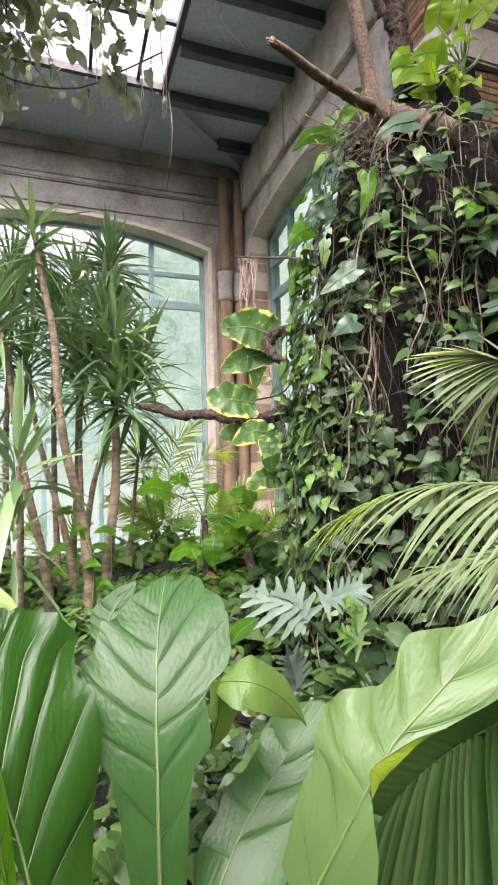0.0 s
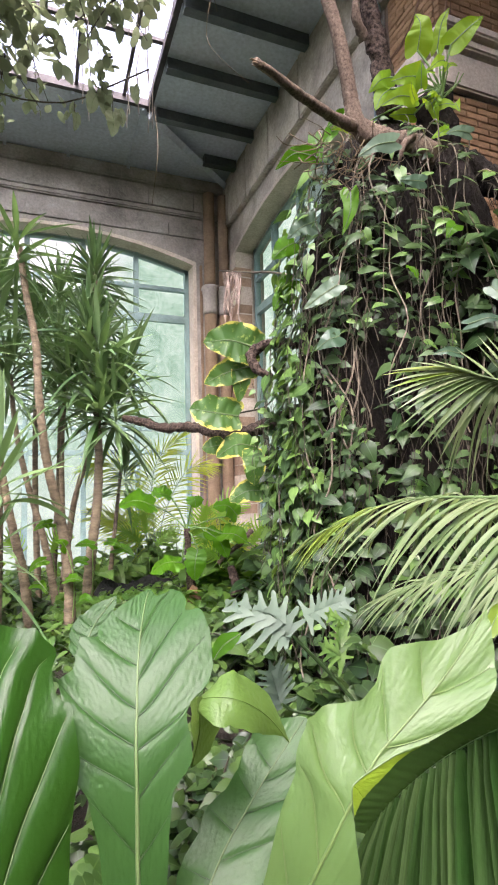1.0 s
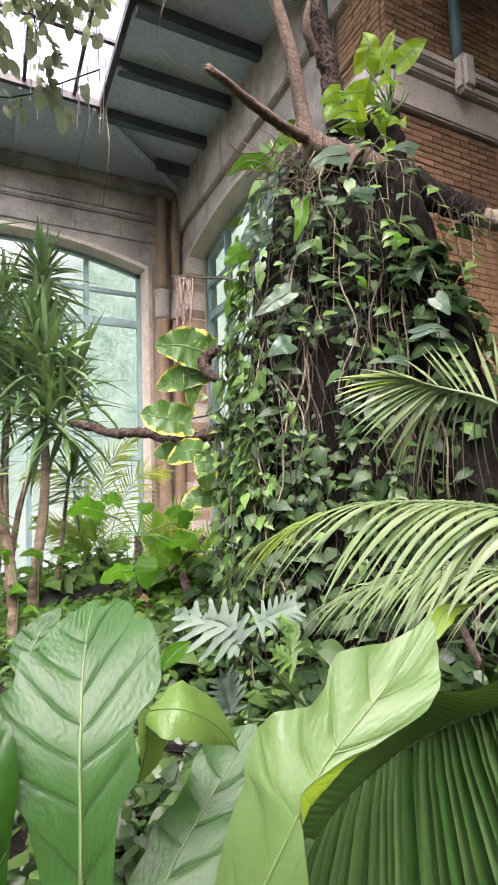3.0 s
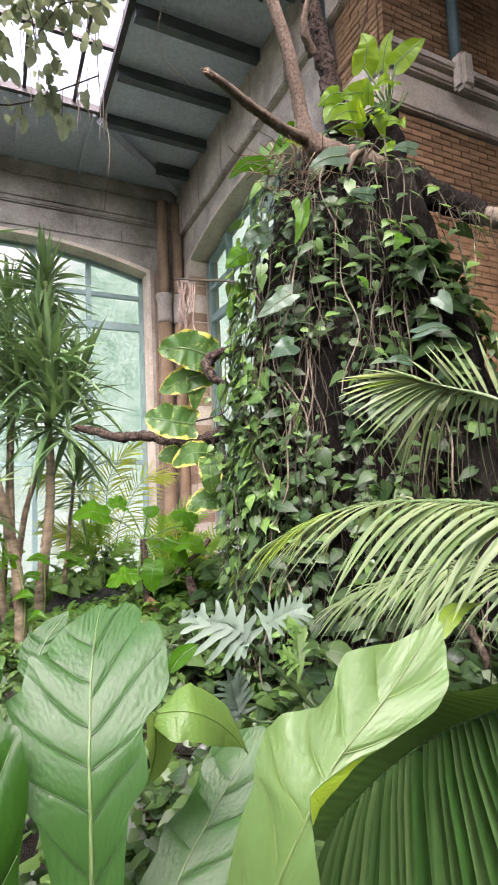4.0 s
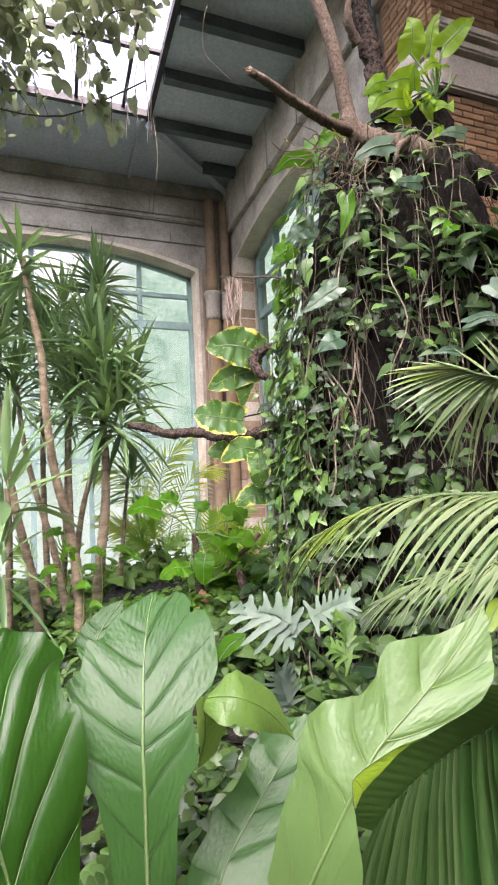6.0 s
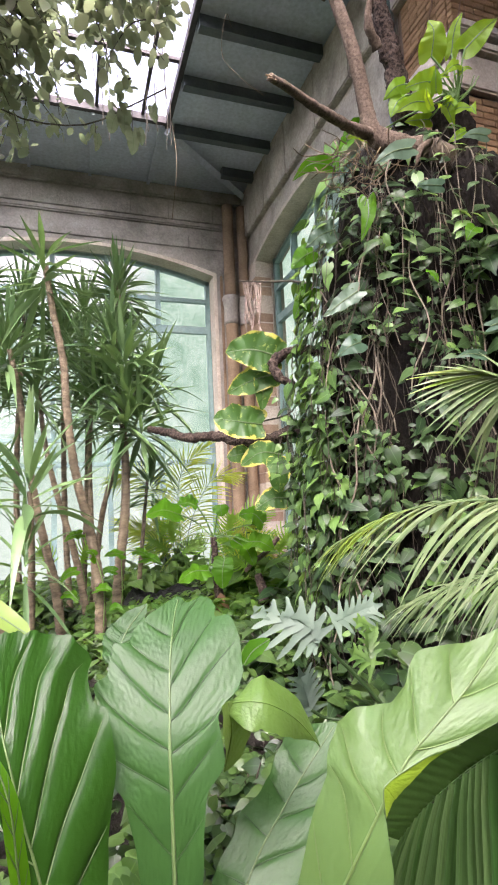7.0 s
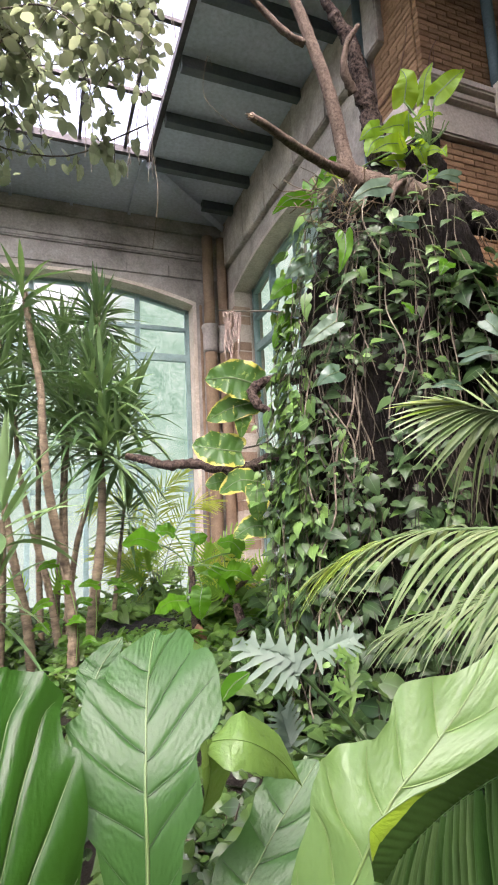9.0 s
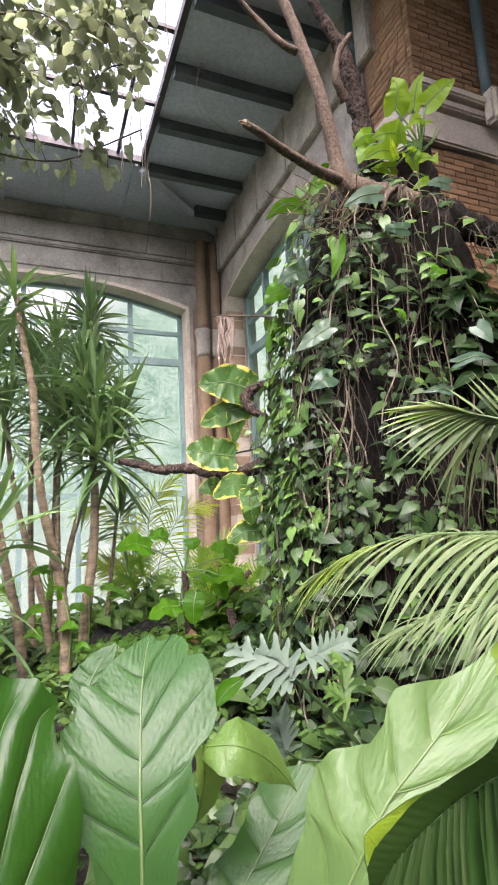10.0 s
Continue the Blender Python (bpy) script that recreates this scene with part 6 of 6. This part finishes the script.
# ---- undergrowth ----
def undergrowth(name, label, n, region, zfun, sizes, mat, shapes=("heart", "oval"), tilt=0.7):
    b = Build()
    bank = [blade(1.0, sh, w, 6, fo, dr, 0.1) for sh in shapes for w, fo, dr in ((0.8, 0.2, 0.2), (0.9, 0.1, 0.4))]
    for i in range(n):
        x, yv = RNG.uniform(*region[0]), RNG.uniform(*region[1])
        if (x - 1.97) ** 2 + (yv - 2.5) ** 2 < 0.3 or (x > WE - 0.15 and yv > WS - 0.2) or yv > WN - 0.2:
            continue
        z = zfun(x, yv)
        a = RNG.uniform(0, 6.283)
        tip = np.array((math.cos(a), math.sin(a), RNG.normal(-0.2, 0.35)))
        face = np.array((RNG.normal(0, tilt * 0.5), RNG.normal(-0.35, tilt * 0.5), 1.0))
        v, f = bank[RNG.integers(len(bank))]
        b.add((v * RNG.uniform(*sizes)) @ frame3(tip, face).T + (x, yv, z), f, UV6)
    ob = b.thing(name, mat, label=label, kind="stuff")
    return tagged(ob, category="undergrowth")


mound = lambda x, y: ground_z(x, y) + RNG.uniform(0.02, 0.2) + 0.08 * noise.noise(Vector((x * 2, y * 2, 5)))
undergrowth("ground_cover", "low creeping ivy carpet over the soil", 5600, ((-1.2, 2.6), (1.2, 4.2)), mound, (0.04, 0.085), M_COVER)
undergrowth("ground_cover", "low leafy undergrowth below the window", 5200, ((-2.5, 2.6), (3.2, 7.1)), lambda x, y: ground_z(x, y) + RNG.uniform(0.0, 0.16) + 0.16 * max(0.0, noise.noise(Vector((x * 2.6, y * 2.6, 2))) + 0.25), (0.04, 0.09), M_COVER)
undergrowth("ground_cover", "fresh creeping leaves in front of the boulder", 1500, ((0.1, 1.5), (3.7, 4.55)), lambda x, y: ground_z(x, y) + RNG.uniform(0.02, 0.32), (0.05, 0.1), M_BRIGHT2)
undergrowth("ground_cover", "creeping ivy at the foot of the large leaves", 1500, ((-0.9, 1.5), (0.72, 1.25)), mound, (0.04, 0.085), M_COVER)
undergrowth("shrubs", "fresh green shrubs below the window", 2200, ((-1.5, 2.5), (4.4, 7.0)), lambda x, y: ground_z(x, y) + RNG.uniform(0.05, 0.18) + 0.3 * max(0.0, noise.noise(Vector((x * 2.2, y * 2.2, 9))) + 0.05) * min(1.0, max(0.25, (y - 4.6) / 1.2)), (0.05, 0.12), M_BRIGHT2)



def clump(label, c, radius, height, n, sizes, mat, shape="heart"):
    """A leafy bush: leaves on thin shoots that rise from one foot."""
    c = np.array(c)
    foot = np.array((c[0], c[1], ground_z(c[0], c[1])))
    th = empty("shrub", label, "shrub", group="shrubs in the bed")
    b = Build()
    bank = [blade(1.0, shape, w, 7, fo, dr, 0.1) for w, fo, dr in ((0.8, 0.2, 0.2), (0.9, 0.1, 0.4), (0.65, 0.25, 0.3))]
    for k in range(max(6, n // 4)):
        a, rr = RNG.uniform(0, 6.283), radius * math.sqrt(RNG.random())
        e = foot + (rr * math.cos(a), rr * math.sin(a), height * RNG.uniform(0.45, 1.0) * (1 - 0.4 * rr / radius))
        pts = spline([foot + (0.3 * rr * math.cos(a), 0.3 * rr * math.sin(a), 0), (foot + e) / 2 + (0, 0, 0.08), e], 10)
        Build().tube(pts, [0.006, 0.002], 5, cap=False).thing("shoot", M_VINE, th)
        for i in range(9):
            q = pts[RNG.integers(3, 10)] + RNG.normal(0, 0.02, 3)
            az = RNG.uniform(0, 6.283)
            v, f = bank[RNG.integers(3)]
            b.add((v * RNG.uniform(*sizes)) @ frame3((math.cos(az), math.sin(az), RNG.normal(-0.2, 0.3)), (RNG.normal(0, 0.35), RNG.normal(-0.3, 0.35), 1)).T + q, f, UV7)
    b.thing("leaves", mat, th, kind="stuff")


for c, r, h, n, sz, m, lab in (
    ((1.599, 4.647, 1.014), 0.40, 1.05, 120, (0.10, 0.24), M_BRIGHT2, "bright green broad-leaved shrub by the window"), ((1.707, 4.069, 1.108), 0.35, 0.95, 110, (0.10, 0.2), M_BRIGHT2, "bright green broad-leaved shrub by the trunk"),
    ((1.570, 3.373, 1.101), 0.35, 0.85, 110, (0.08, 0.16), M_IVY, "dark leafy shrub at the foot of the trunk"), ((0.968, 5.607, 0.971), 0.45, 0.85, 90, (0.10, 0.2), M_IVY_L, "light green shrub against the window"),
    ((0.471, 5.050, 0.807), 0.4, 0.75, 90, (0.08, 0.18), M_IVY_L, "light green shrub below the cane plants"), ((-0.093, 4.713, 0.772), 0.4, 0.5, 90, (0.08, 0.15), M_COVER, "leafy shrub at the foot of the canes"),
    ((-0.498, 4.846, 0.792), 0.4, 0.55, 90, (0.08, 0.16), M_IVY_L, "leafy shrub at the foot of the canes"), ((0.262, 3.856, 0.730), 0.35, 0.4, 90, (0.06, 0.13), M_IVY_L, "low fresh green shrub in the bed"), ((0.734, 3.582, 0.807), 0.4, 0.4, 100, (0.06, 0.13), M_COVER, "low leafy shrub in the bed"),
    ((1.109, 2.911, 0.927), 0.35, 0.45, 110, (0.06, 0.13), M_COVER, "low leafy shrub beside the trunk"), ((1.169, 1.708, 1.060), 0.3, 0.5, 100, (0.06, 0.13), M_COVER, "dark leafy shrub beside the trunk"), ((1.097, 1.854, 0.927), 0.25, 0.35, 70, (0.05, 0.12), M_IVY_L, "low yellow-green shrub beside the trunk"),
    ((1.699, 1.406, 1.130), 0.35, 0.6, 100, (0.07, 0.14), M_IVY, "dark leafy shrub below the palm"), ((0.159, 1.218, 0.893), 0.15, 0.35, 55, (0.045, 0.085), M_IVY_L, "yellow-green leafy plant between the large leaves"), ((0.093, 1.190, 0.864), 0.14, 0.3, 90, (0.035, 0.07), M_COVER, "ivy between the large leaves"), ((0.494, 1.437, 0.782), 0.25, 0.35, 200, (0.04, 0.075), M_COVER, "ivy between the large leaves")):
    clump(lab, c, r, h, n, sz, m)

# ---- foliage hanging under the roof light ----
can = empty("canopy_branch", "leafy branches hanging under the roof light", "tree")
b = Build()
bank = [blade(1.0, sh, w, 11, fo, dr, 0.1) for sh, w, fo, dr in (("oval", 0.95, 0.2, 0.3), ("oval", 0.8, 0.1, 0.5), ("lobe", 1.0, 0.15, 0.3))]
for k in range(330):
    s = np.array((RNG.uniform(-2.0, 0.7), RNG.uniform(3.0, 4.4), RNG.uniform(4.9, 6.0)))
    if (s[0] > -0.5 and s[2] < 5.1 and k % 4) or (s[0] > -0.2 and 4.9 < s[2] < 5.75 and k % 3):
        continue
    e = s + (RNG.normal(0.15, 0.3), RNG.normal(0, 0.3), RNG.uniform(-0.6, 0.1))
    if e[0] > 0.85:
        continue
    m = (s + e) / 2 + (0, 0, 0.12)
    pts = spline([s, m, e], 12)
    Build().tube(pts, [0.007, 0.003], 5, 0.2, k, cap=False).thing("twig", M_VINE, can)
    for p in pts[2:]:
        for _ in range(2):
            a = RNG.uniform(0, 6.283)
            v, f = bank[RNG.integers(3)]
            tip = np.array((math.cos(a), math.sin(a), RNG.normal(-0.5, 0.4)))
            b.add((v * RNG.uniform(0.06, 0.135)) @ frame3(tip, (RNG.normal(0, .4), RNG.normal(0, .4), 1)).T + p + RNG.normal(0, 0.05, 3), f)
b.thing("leaves", M_CANOPY, can, kind="stuff")

# ---- iron posts and bricks ----
for pth, r, lab in (([(3.31, WS - 0.11, 4.86), (3.31, WS - 0.11, 6.34)], 0.045, "green painted iron post on a stone bracket"), ([(WE - 0.07, 3.34, 0.2), (WE - 0.07, 3.34, 6.34)], 0.05, "green painted iron post against the brick corner")):
    po = setting(empty("iron_post", lab, "post"), lab, "post")
    Build().tube(spline(pth, 6), r, 10).thing("post", M_TEAL_SHADED, po)
bk = setting(empty("stone_bracket", "pale carved stone bracket under the post", "bracket"), "pale carved stone bracket under the post", "bracket")
Build().box(3.24, 3.38, WS - 0.22, WS - 0.10, 4.62, 4.92, 0.03).thing("block", M_STONE_PALE, bk, smooth=False)
BH, BL, J = 0.052, 0.205, 0.006
BM = {}
for ax in "xy":
    for k, ln in (("full", BL - J), ("half", BL / 2 - J)):
        me = Build().box(0, ln if ax == "x" else 0.05, 0, 0.05 if ax == "x" else ln, 0, BH - J, 0.003).mesh("brick", False)
        me.materials.append(M_BRICK)
        BM[ax + k] = me
joined = Build()
count = 0
for r in range(88):
    z = 1.76 + r * BH
    if 4.46 < z + BH and z < 4.86:
        continue
    off = BL / 2 * (r % 2)
    for ax, start, stop in (("x", WE, 4.35), ("y", WS + (0.0), WS + 0.6)):
        a = start + (0.002 if ax == "x" else 0.055)
        first = True
        while a < stop - 0.05:
            half = (first and off > 0) or a + BL > stop + 0.02
            ln = (BL / 2 if half else BL)
            jit = RNG.normal(0, 0.0015)
            if ax == "x":
                pos = (a, WS - 0.004 + jit, z)
            else:
                pos = (WE - 0.004 + jit, a, z)
            near = (z > 3.55) and (a < 3.75 if ax == "x" else True)
            if near and count < 300:
                ob = new("brick", BM[ax + ("half" if half else "full")])
                ob.parent = wall_brick
                ob.location = pos
                count += 1
            else:
                joined.box(pos[0], pos[0] + (ln - J if ax == "x" else 0.05), pos[1], pos[1] + (0.05 if ax == "x" else ln - J), z, z + BH - J)
            a += ln
            first = False
joined.thing("bricks", M_BRICK, wall_brick, kind="stuff", smooth=False)

# dead vine on the bricks beside the crown plant
wv = empty("wall_vine", "thin reddish dead vine stems clinging to the bricks", "vine")
for pth, r in (([(2.662, 3.253, 5.084), (2.662, 3.041, 5.117), (2.662, 2.865, 5.276), (2.662, 2.798, 5.475)], 0.007), ([(2.662, 3.169, 5.064), (2.662, 2.945, 5.139), (2.662, 2.854, 5.345)], 0.005), ([(2.758, 2.682, 4.87), (2.774, 2.682, 4.989), (2.794, 2.682, 5.224)], 0.004), ([(2.70, 2.682, 4.899), (2.755, 2.682, 5.134), (2.862, 2.682, 5.324)], 0.006)):
    Build().tube(spline(pth, 16), [r, r * 0.5], 5, 0.3, cap=False).thing("stem", M_DEADLEAF, wv)

# ---- fresh leaves at the trunk's edge and small things on the bed ----
L = []
for q, tip, size, w in (
    ((1.246, 2.074, 3.212), (1.065, 2.134, 3.166), 0.20, 0.42), ((1.383, 1.975, 2.995), (1.331, 1.989, 2.792), 0.20, 0.40), ((1.293, 2.402, 2.927), (1.131, 2.391, 2.815), 0.18, 0.7), ((1.313, 2.479, 2.666), (1.161, 2.501, 2.556), 0.15, 0.7),
    ((1.316, 2.179, 3.398), (1.332, 2.145, 3.250), 0.15, 0.5), ((1.401, 2.148, 3.423), (1.312, 2.149, 3.319), 0.13, 0.55), ((1.458, 2.119, 3.509), (1.351, 2.124, 3.427), 0.13, 0.5), ((1.313, 2.469, 2.745), (1.187, 2.470, 2.653), 0.13, 0.7),
    ((1.722, 1.669, 2.738), (1.662, 1.672, 2.675), 0.08, 0.90), ((1.548, 1.773, 2.567), (1.564, 1.739, 2.502), 0.07, 0.80)):
    q, tip = np.array(q), np.array(tip)
    L.append((q, tip - q, toward(q, 0.4, RNG.normal(0, 0.3)), size, w))
leafy("fresh_climber", "climber shoots with fresh green leaves on the trunk's edge", "vine", L, M_BRIGHT, quilt=0.03)
L = []
for q, tip, size, w in (
    ((1.327, 2.229, 2.966), (1.181, 2.275, 2.894), 0.17, 0.70), ((1.309, 2.005, 2.542), (1.145, 2.062, 2.446), 0.20, 0.45), ((1.321, 2.025, 2.301), (1.205, 2.054, 2.250), 0.13, 0.75), ((1.508, 1.785, 3.154), (1.338, 1.840, 3.104), 0.19, 0.45),
    ((1.768, 1.603, 3.133), (1.643, 1.631, 3.137), 0.12, 0.45), ((1.703, 1.617, 2.269), (1.816, 1.527, 2.290), 0.16, 0.30), ((1.594, 1.710, 2.937), (1.472, 1.735, 2.951), 0.12, 0.50), ((1.786, 1.560, 2.425), (1.818, 1.519, 2.351), 0.10, 0.75), ((1.675, 1.645, 2.148), (1.543, 1.674, 2.158), 0.13, 0.32)):
    q, tip = np.array(q), np.array(tip)
    L.append((q, tip - q, toward(q, 0.3), size, w))
leafy("broad_climber", "climber with broad blue-green leaves on the trunk", "vine", L, M_BROAD, quilt=0.02)
for q, tip, r, lab in (((1.545, 3.900, 1.202), (1.298, 3.898, 1.024), 0.022, "short cut driftwood piece leaning in the bed"), ((1.395, 3.783, 0.818), (1.373, 3.825, 0.984), 0.04, "crumbling bark stump in the bed"), ((1.476, 1.238, 1.114), (1.469, 1.195, 1.018), 0.014, "pale broken cane in the bed")):
    q, tip = np.array(q), np.array(tip)
    ob = Build().tube(spline([q + (tip - q) * f + RNG.normal(0, 0.01, 3) for f in (-0.2, 0.3, 0.7, 1.1)], 18), [r, r * 0.9, r * 0.7], 10, 0.35, 5).thing("driftwood", M_BRANCH_D if "bark" in lab else M_BRANCH, label=lab)
    tagged(ob, category="wood")
rk = Build()
rp = np.array((0.907, 4.761, 0.667))
rk.tube(spline([rp + (-0.72, 0.1, -0.25), rp + (-0.55, 0, -0.10), rp + (-0.2, -0.06, -0.07), rp + (0.2, 0.05, -0.08), rp + (0.45, 0.1, -0.14), rp + (0.62, 0.15, -0.28)], 40), [0.05, 0.15, 0.2, 0.17, 0.15, 0.05], 22, 0.7, 8)
tagged(rk.thing("boulder", M_ROCK, label="low dark wet boulder among the plants"), category="rock")

L = []
for q, tip, size, w in (
    ((0.229, 4.041, 4.659), (0.162, 4.082, 4.502), 0.13, 0.6), ((0.242, 4.045, 4.590), (0.227, 4.077, 4.361), 0.2, 0.6), ((0.185, 4.064, 4.593), (0.118, 4.099, 4.481), 0.12, 0.6), ((0.406, 3.972, 4.743), (0.316, 4.028, 4.517), 0.24, 0.9), ((0.450, 3.954, 4.764), (0.447, 3.988, 4.488), 0.26, 0.8),
    ((0.514, 3.952, 4.600), (0.512, 3.988, 4.301), 0.27, 0.75), ((0.558, 3.935, 4.620), (0.622, 3.941, 4.388), 0.2, 0.7), ((0.670, 3.877, 4.799), (0.712, 3.887, 4.590), 0.2, 0.75), ((0.577, 3.420, 5.337), (0.677, 3.372, 5.457), 0.2, 0.6), ((0.476, 3.463, 5.258), (0.636, 3.405, 5.292), 0.2, 0.6)):
    q, tip = np.array(q), np.array(tip)
    L.append((q, tip - q, toward(q, 0.2, RNG.normal(0, 0.3)), 0.66 * size, 0.85 * w))
leafy("hanging_sprig", "large thin leaves of a branch hanging from the roof", "tree", L, M_CANOPY, M_VINE,
      [([(-0.669, 4.310, 4.933), (-0.363, 4.229, 4.748), (-0.056, 4.135, 4.673), (0.207, 4.046, 4.674), (0.472, 3.944, 4.786), (0.799, 3.915, 5.009)], 0.007), ([(0.229, 4.040, 4.669), (0.233, 4.049, 4.581)], 0.004), ([(0.516, 3.927, 4.806), (0.514, 3.953, 4.595)], 0.004)], 0.1, 0.04, ROUND)
for pth, r in (([(1.62, 4.55, ZC), (1.276, 3.685, 5.597), (1.241, 3.735, 5.269), (1.383, 3.711, 5.074), (1.571, 3.667, 4.910)], 0.002), ([(1.24, 5.9, ZC - 0.1), (1.069, 4.883, 5.028), (1.020, 4.967, 4.453)], 0.003)):
    ob = Build().tube(spline(pth, 24), r, 5).thing("hanging_wire", M_STRAW, label="thin pale dead tendril hanging from the ceiling")
    tagged(ob, category="tendril")

for k in range(26):
    x, yv, z = RNG.uniform(0.25, 1.15), RNG.uniform(3.9, 5.9), ZC + 0.1
    ln = RNG.uniform(0.3, 0.95)
    Build().tube([(x + 0.015 * math.sin(5 * f + k), yv + 0.02 * math.cos(4 * f + k), z - ln * f) for f in np.linspace(0, 1, 9)], RNG.uniform(0.003, 0.006), 5, cap=False).thing("root", M_VINE, can)


# palmate plants and stray leaves below the window
fan_p = empty("palmate_plant", "fresh green palmate plants in the light of the window", "plant")
for k, (c, a, sz) in enumerate((((0.917, 5.291, 1.090), -0.9, 0.24), ((0.965, 5.157, 1.191), -0.2, 0.24), ((0.865, 5.292, 1.234), 0.5, 0.2), ((1.059, 5.141, 1.064), 0.9, 0.2), ((1.440, 4.691, 1.100), -0.7, 0.26), ((1.401, 4.688, 1.233), 0.1, 0.26), ((1.520, 4.529, 1.336), 0.7, 0.26), ((1.545, 4.442, 1.113), 1.0, 0.22), ((1.293, 5.275, 1.063), -0.4, 0.2), ((1.454, 4.381, 0.978), -0.9, 0.2), ((1.663, 4.081, 1.133), 0.5, 0.22), ((0.103, 5.466, 1.028), 0.4, 0.24), ((-0.189, 5.566, 1.014), -0.5, 0.24))):
    c = np.array(c)
    d = np.array((math.sin(a), -0.25, math.cos(a) * 0.8))
    foot = np.array((c[0], c[1], ground_z(c[0], c[1])))
    Build().tube(spline([foot, (foot + c) / 2 + (0.03, 0, 0.02), c], 10), 0.005, 5, cap=False).thing("stalk", M_IVY_L, fan_p)
    fingered(fan_p, [c, c + d * sz * 0.5 + (0, 0, 0.02), c + d * sz], (0.2 * math.sin(a), -0.8, 0.6), 8, sz * 0.62, M_PALMATE, 0.9, slim=0.6)
L = []
for q, tip, size, w in (
    ((0.386, 4.184, 1.192), (0.247, 4.122, 1.217), 0.16, 0.6), ((0.327, 4.112, 1.076), (0.226, 4.093, 1.070), 0.12, 0.6), ((0.079, 3.839, 1.391), (-0.004, 3.816, 1.371), 0.13, 0.6), ((0.533, 4.561, 1.180), (0.645, 4.474, 1.145), 0.15, 0.6), ((0.588, 4.551, 1.105), (0.763, 4.389, 1.079), 0.2, 0.55), ((0.170, 3.748, 1.008), (0.284, 3.654, 1.029), 0.14, 0.6),
    ((-0.036, 3.819, 0.991), (0.072, 3.681, 0.954), 0.14, 0.6), ((0.039, 3.829, 1.142), (-0.054, 3.812, 1.096), 0.13, 0.6), ((0.250, 3.629, 0.889), (0.335, 3.544, 0.913), 0.12, 0.6), ((0.174, 3.775, 1.214), (0.113, 3.735, 1.280), 0.12, 0.6)):
    q, tip = np.array(q), np.array(tip)
    L.append((q, tip - q, toward(q, 0.9), size, w))
leafy("young_climber", "young climber with scattered green leaves on the cane stems", "vine", L, M_BRIGHT, M_IVY_L,
      [([(0.211, 3.768, 0.717), (0.221, 3.733, 0.986), (0.174, 3.775, 1.214), (0.079, 3.839, 1.391)], 0.004), ([(0.351, 4.267, 0.588), (0.384, 4.220, 0.894), (0.386, 4.184, 1.192), (0.533, 4.561, 1.180)], 0.004)], 0.04)


# leaf stalks and rootstocks below the big leaves and palms
def rooted(plant, foot, ends, r, mat, name="stalk"):
    """Stalks from the leaves' feet down to one rootstock in the soil."""
    f = np.array((foot[0], foot[1], ground_z(foot[0], foot[1]) - 0.03))
    for e in ends:
        e = np.array(e)
        Build().tube(spline([e, e * 0.55 + f * 0.45 + (0, 0, -0.02), f + (0, 0, 0.06)], 14), [r, r * 1.5], 7, 0.1, cap=False).thing(name, mat, plant)
    Build().tube([f, f + (0, 0, 0.06), f + (0.01, 0.01, 0.12)], [r * 5, r * 4.5, r * 2.5], 12, 0.4).thing("rootstock", M_BRANCH_D, plant)


rooted(nest, (0.109, 0.887, 0.692), ((0.187, 0.941, 0.730), (0.013, 0.834, 0.872), (0.243, 0.977, 0.683), (-0.051, 0.860, 0.924)), 0.006, M_RIB)
rooted(nest2, (0.330, 0.760, 0.608), ((0.337, 0.637, 0.985),), 0.006, M_RIB)
rooted(palm, (1.148, 0.300, 0.914), ((0.949, 0.463, 1.478), (1.337, 0.697, 1.594), (1.381, 0.760, 1.316)), 0.007, M_RIB)
rooted(palm2, (1.113, 0.326, 0.834), ((0.949, 0.495, 1.299),), 0.007, M_PALM_D)
for k in range(40):
    f = RNG.random()
    c = np.array((1.960, 1.753, 3.041)) * (1 - f) + np.array((2.245, 1.545, 2.838)) * f
    d = np.array((RNG.normal(0, 0.05), RNG.normal(-0.03, 0.04), RNG.uniform(-0.2, 0.1)))
    limb([c, c + d * 0.5 + RNG.normal(0, 0.015, 3), c + d], [0.003, 0.001], 8, 4, 0.2, M_VINE, k, trunk, "twig")
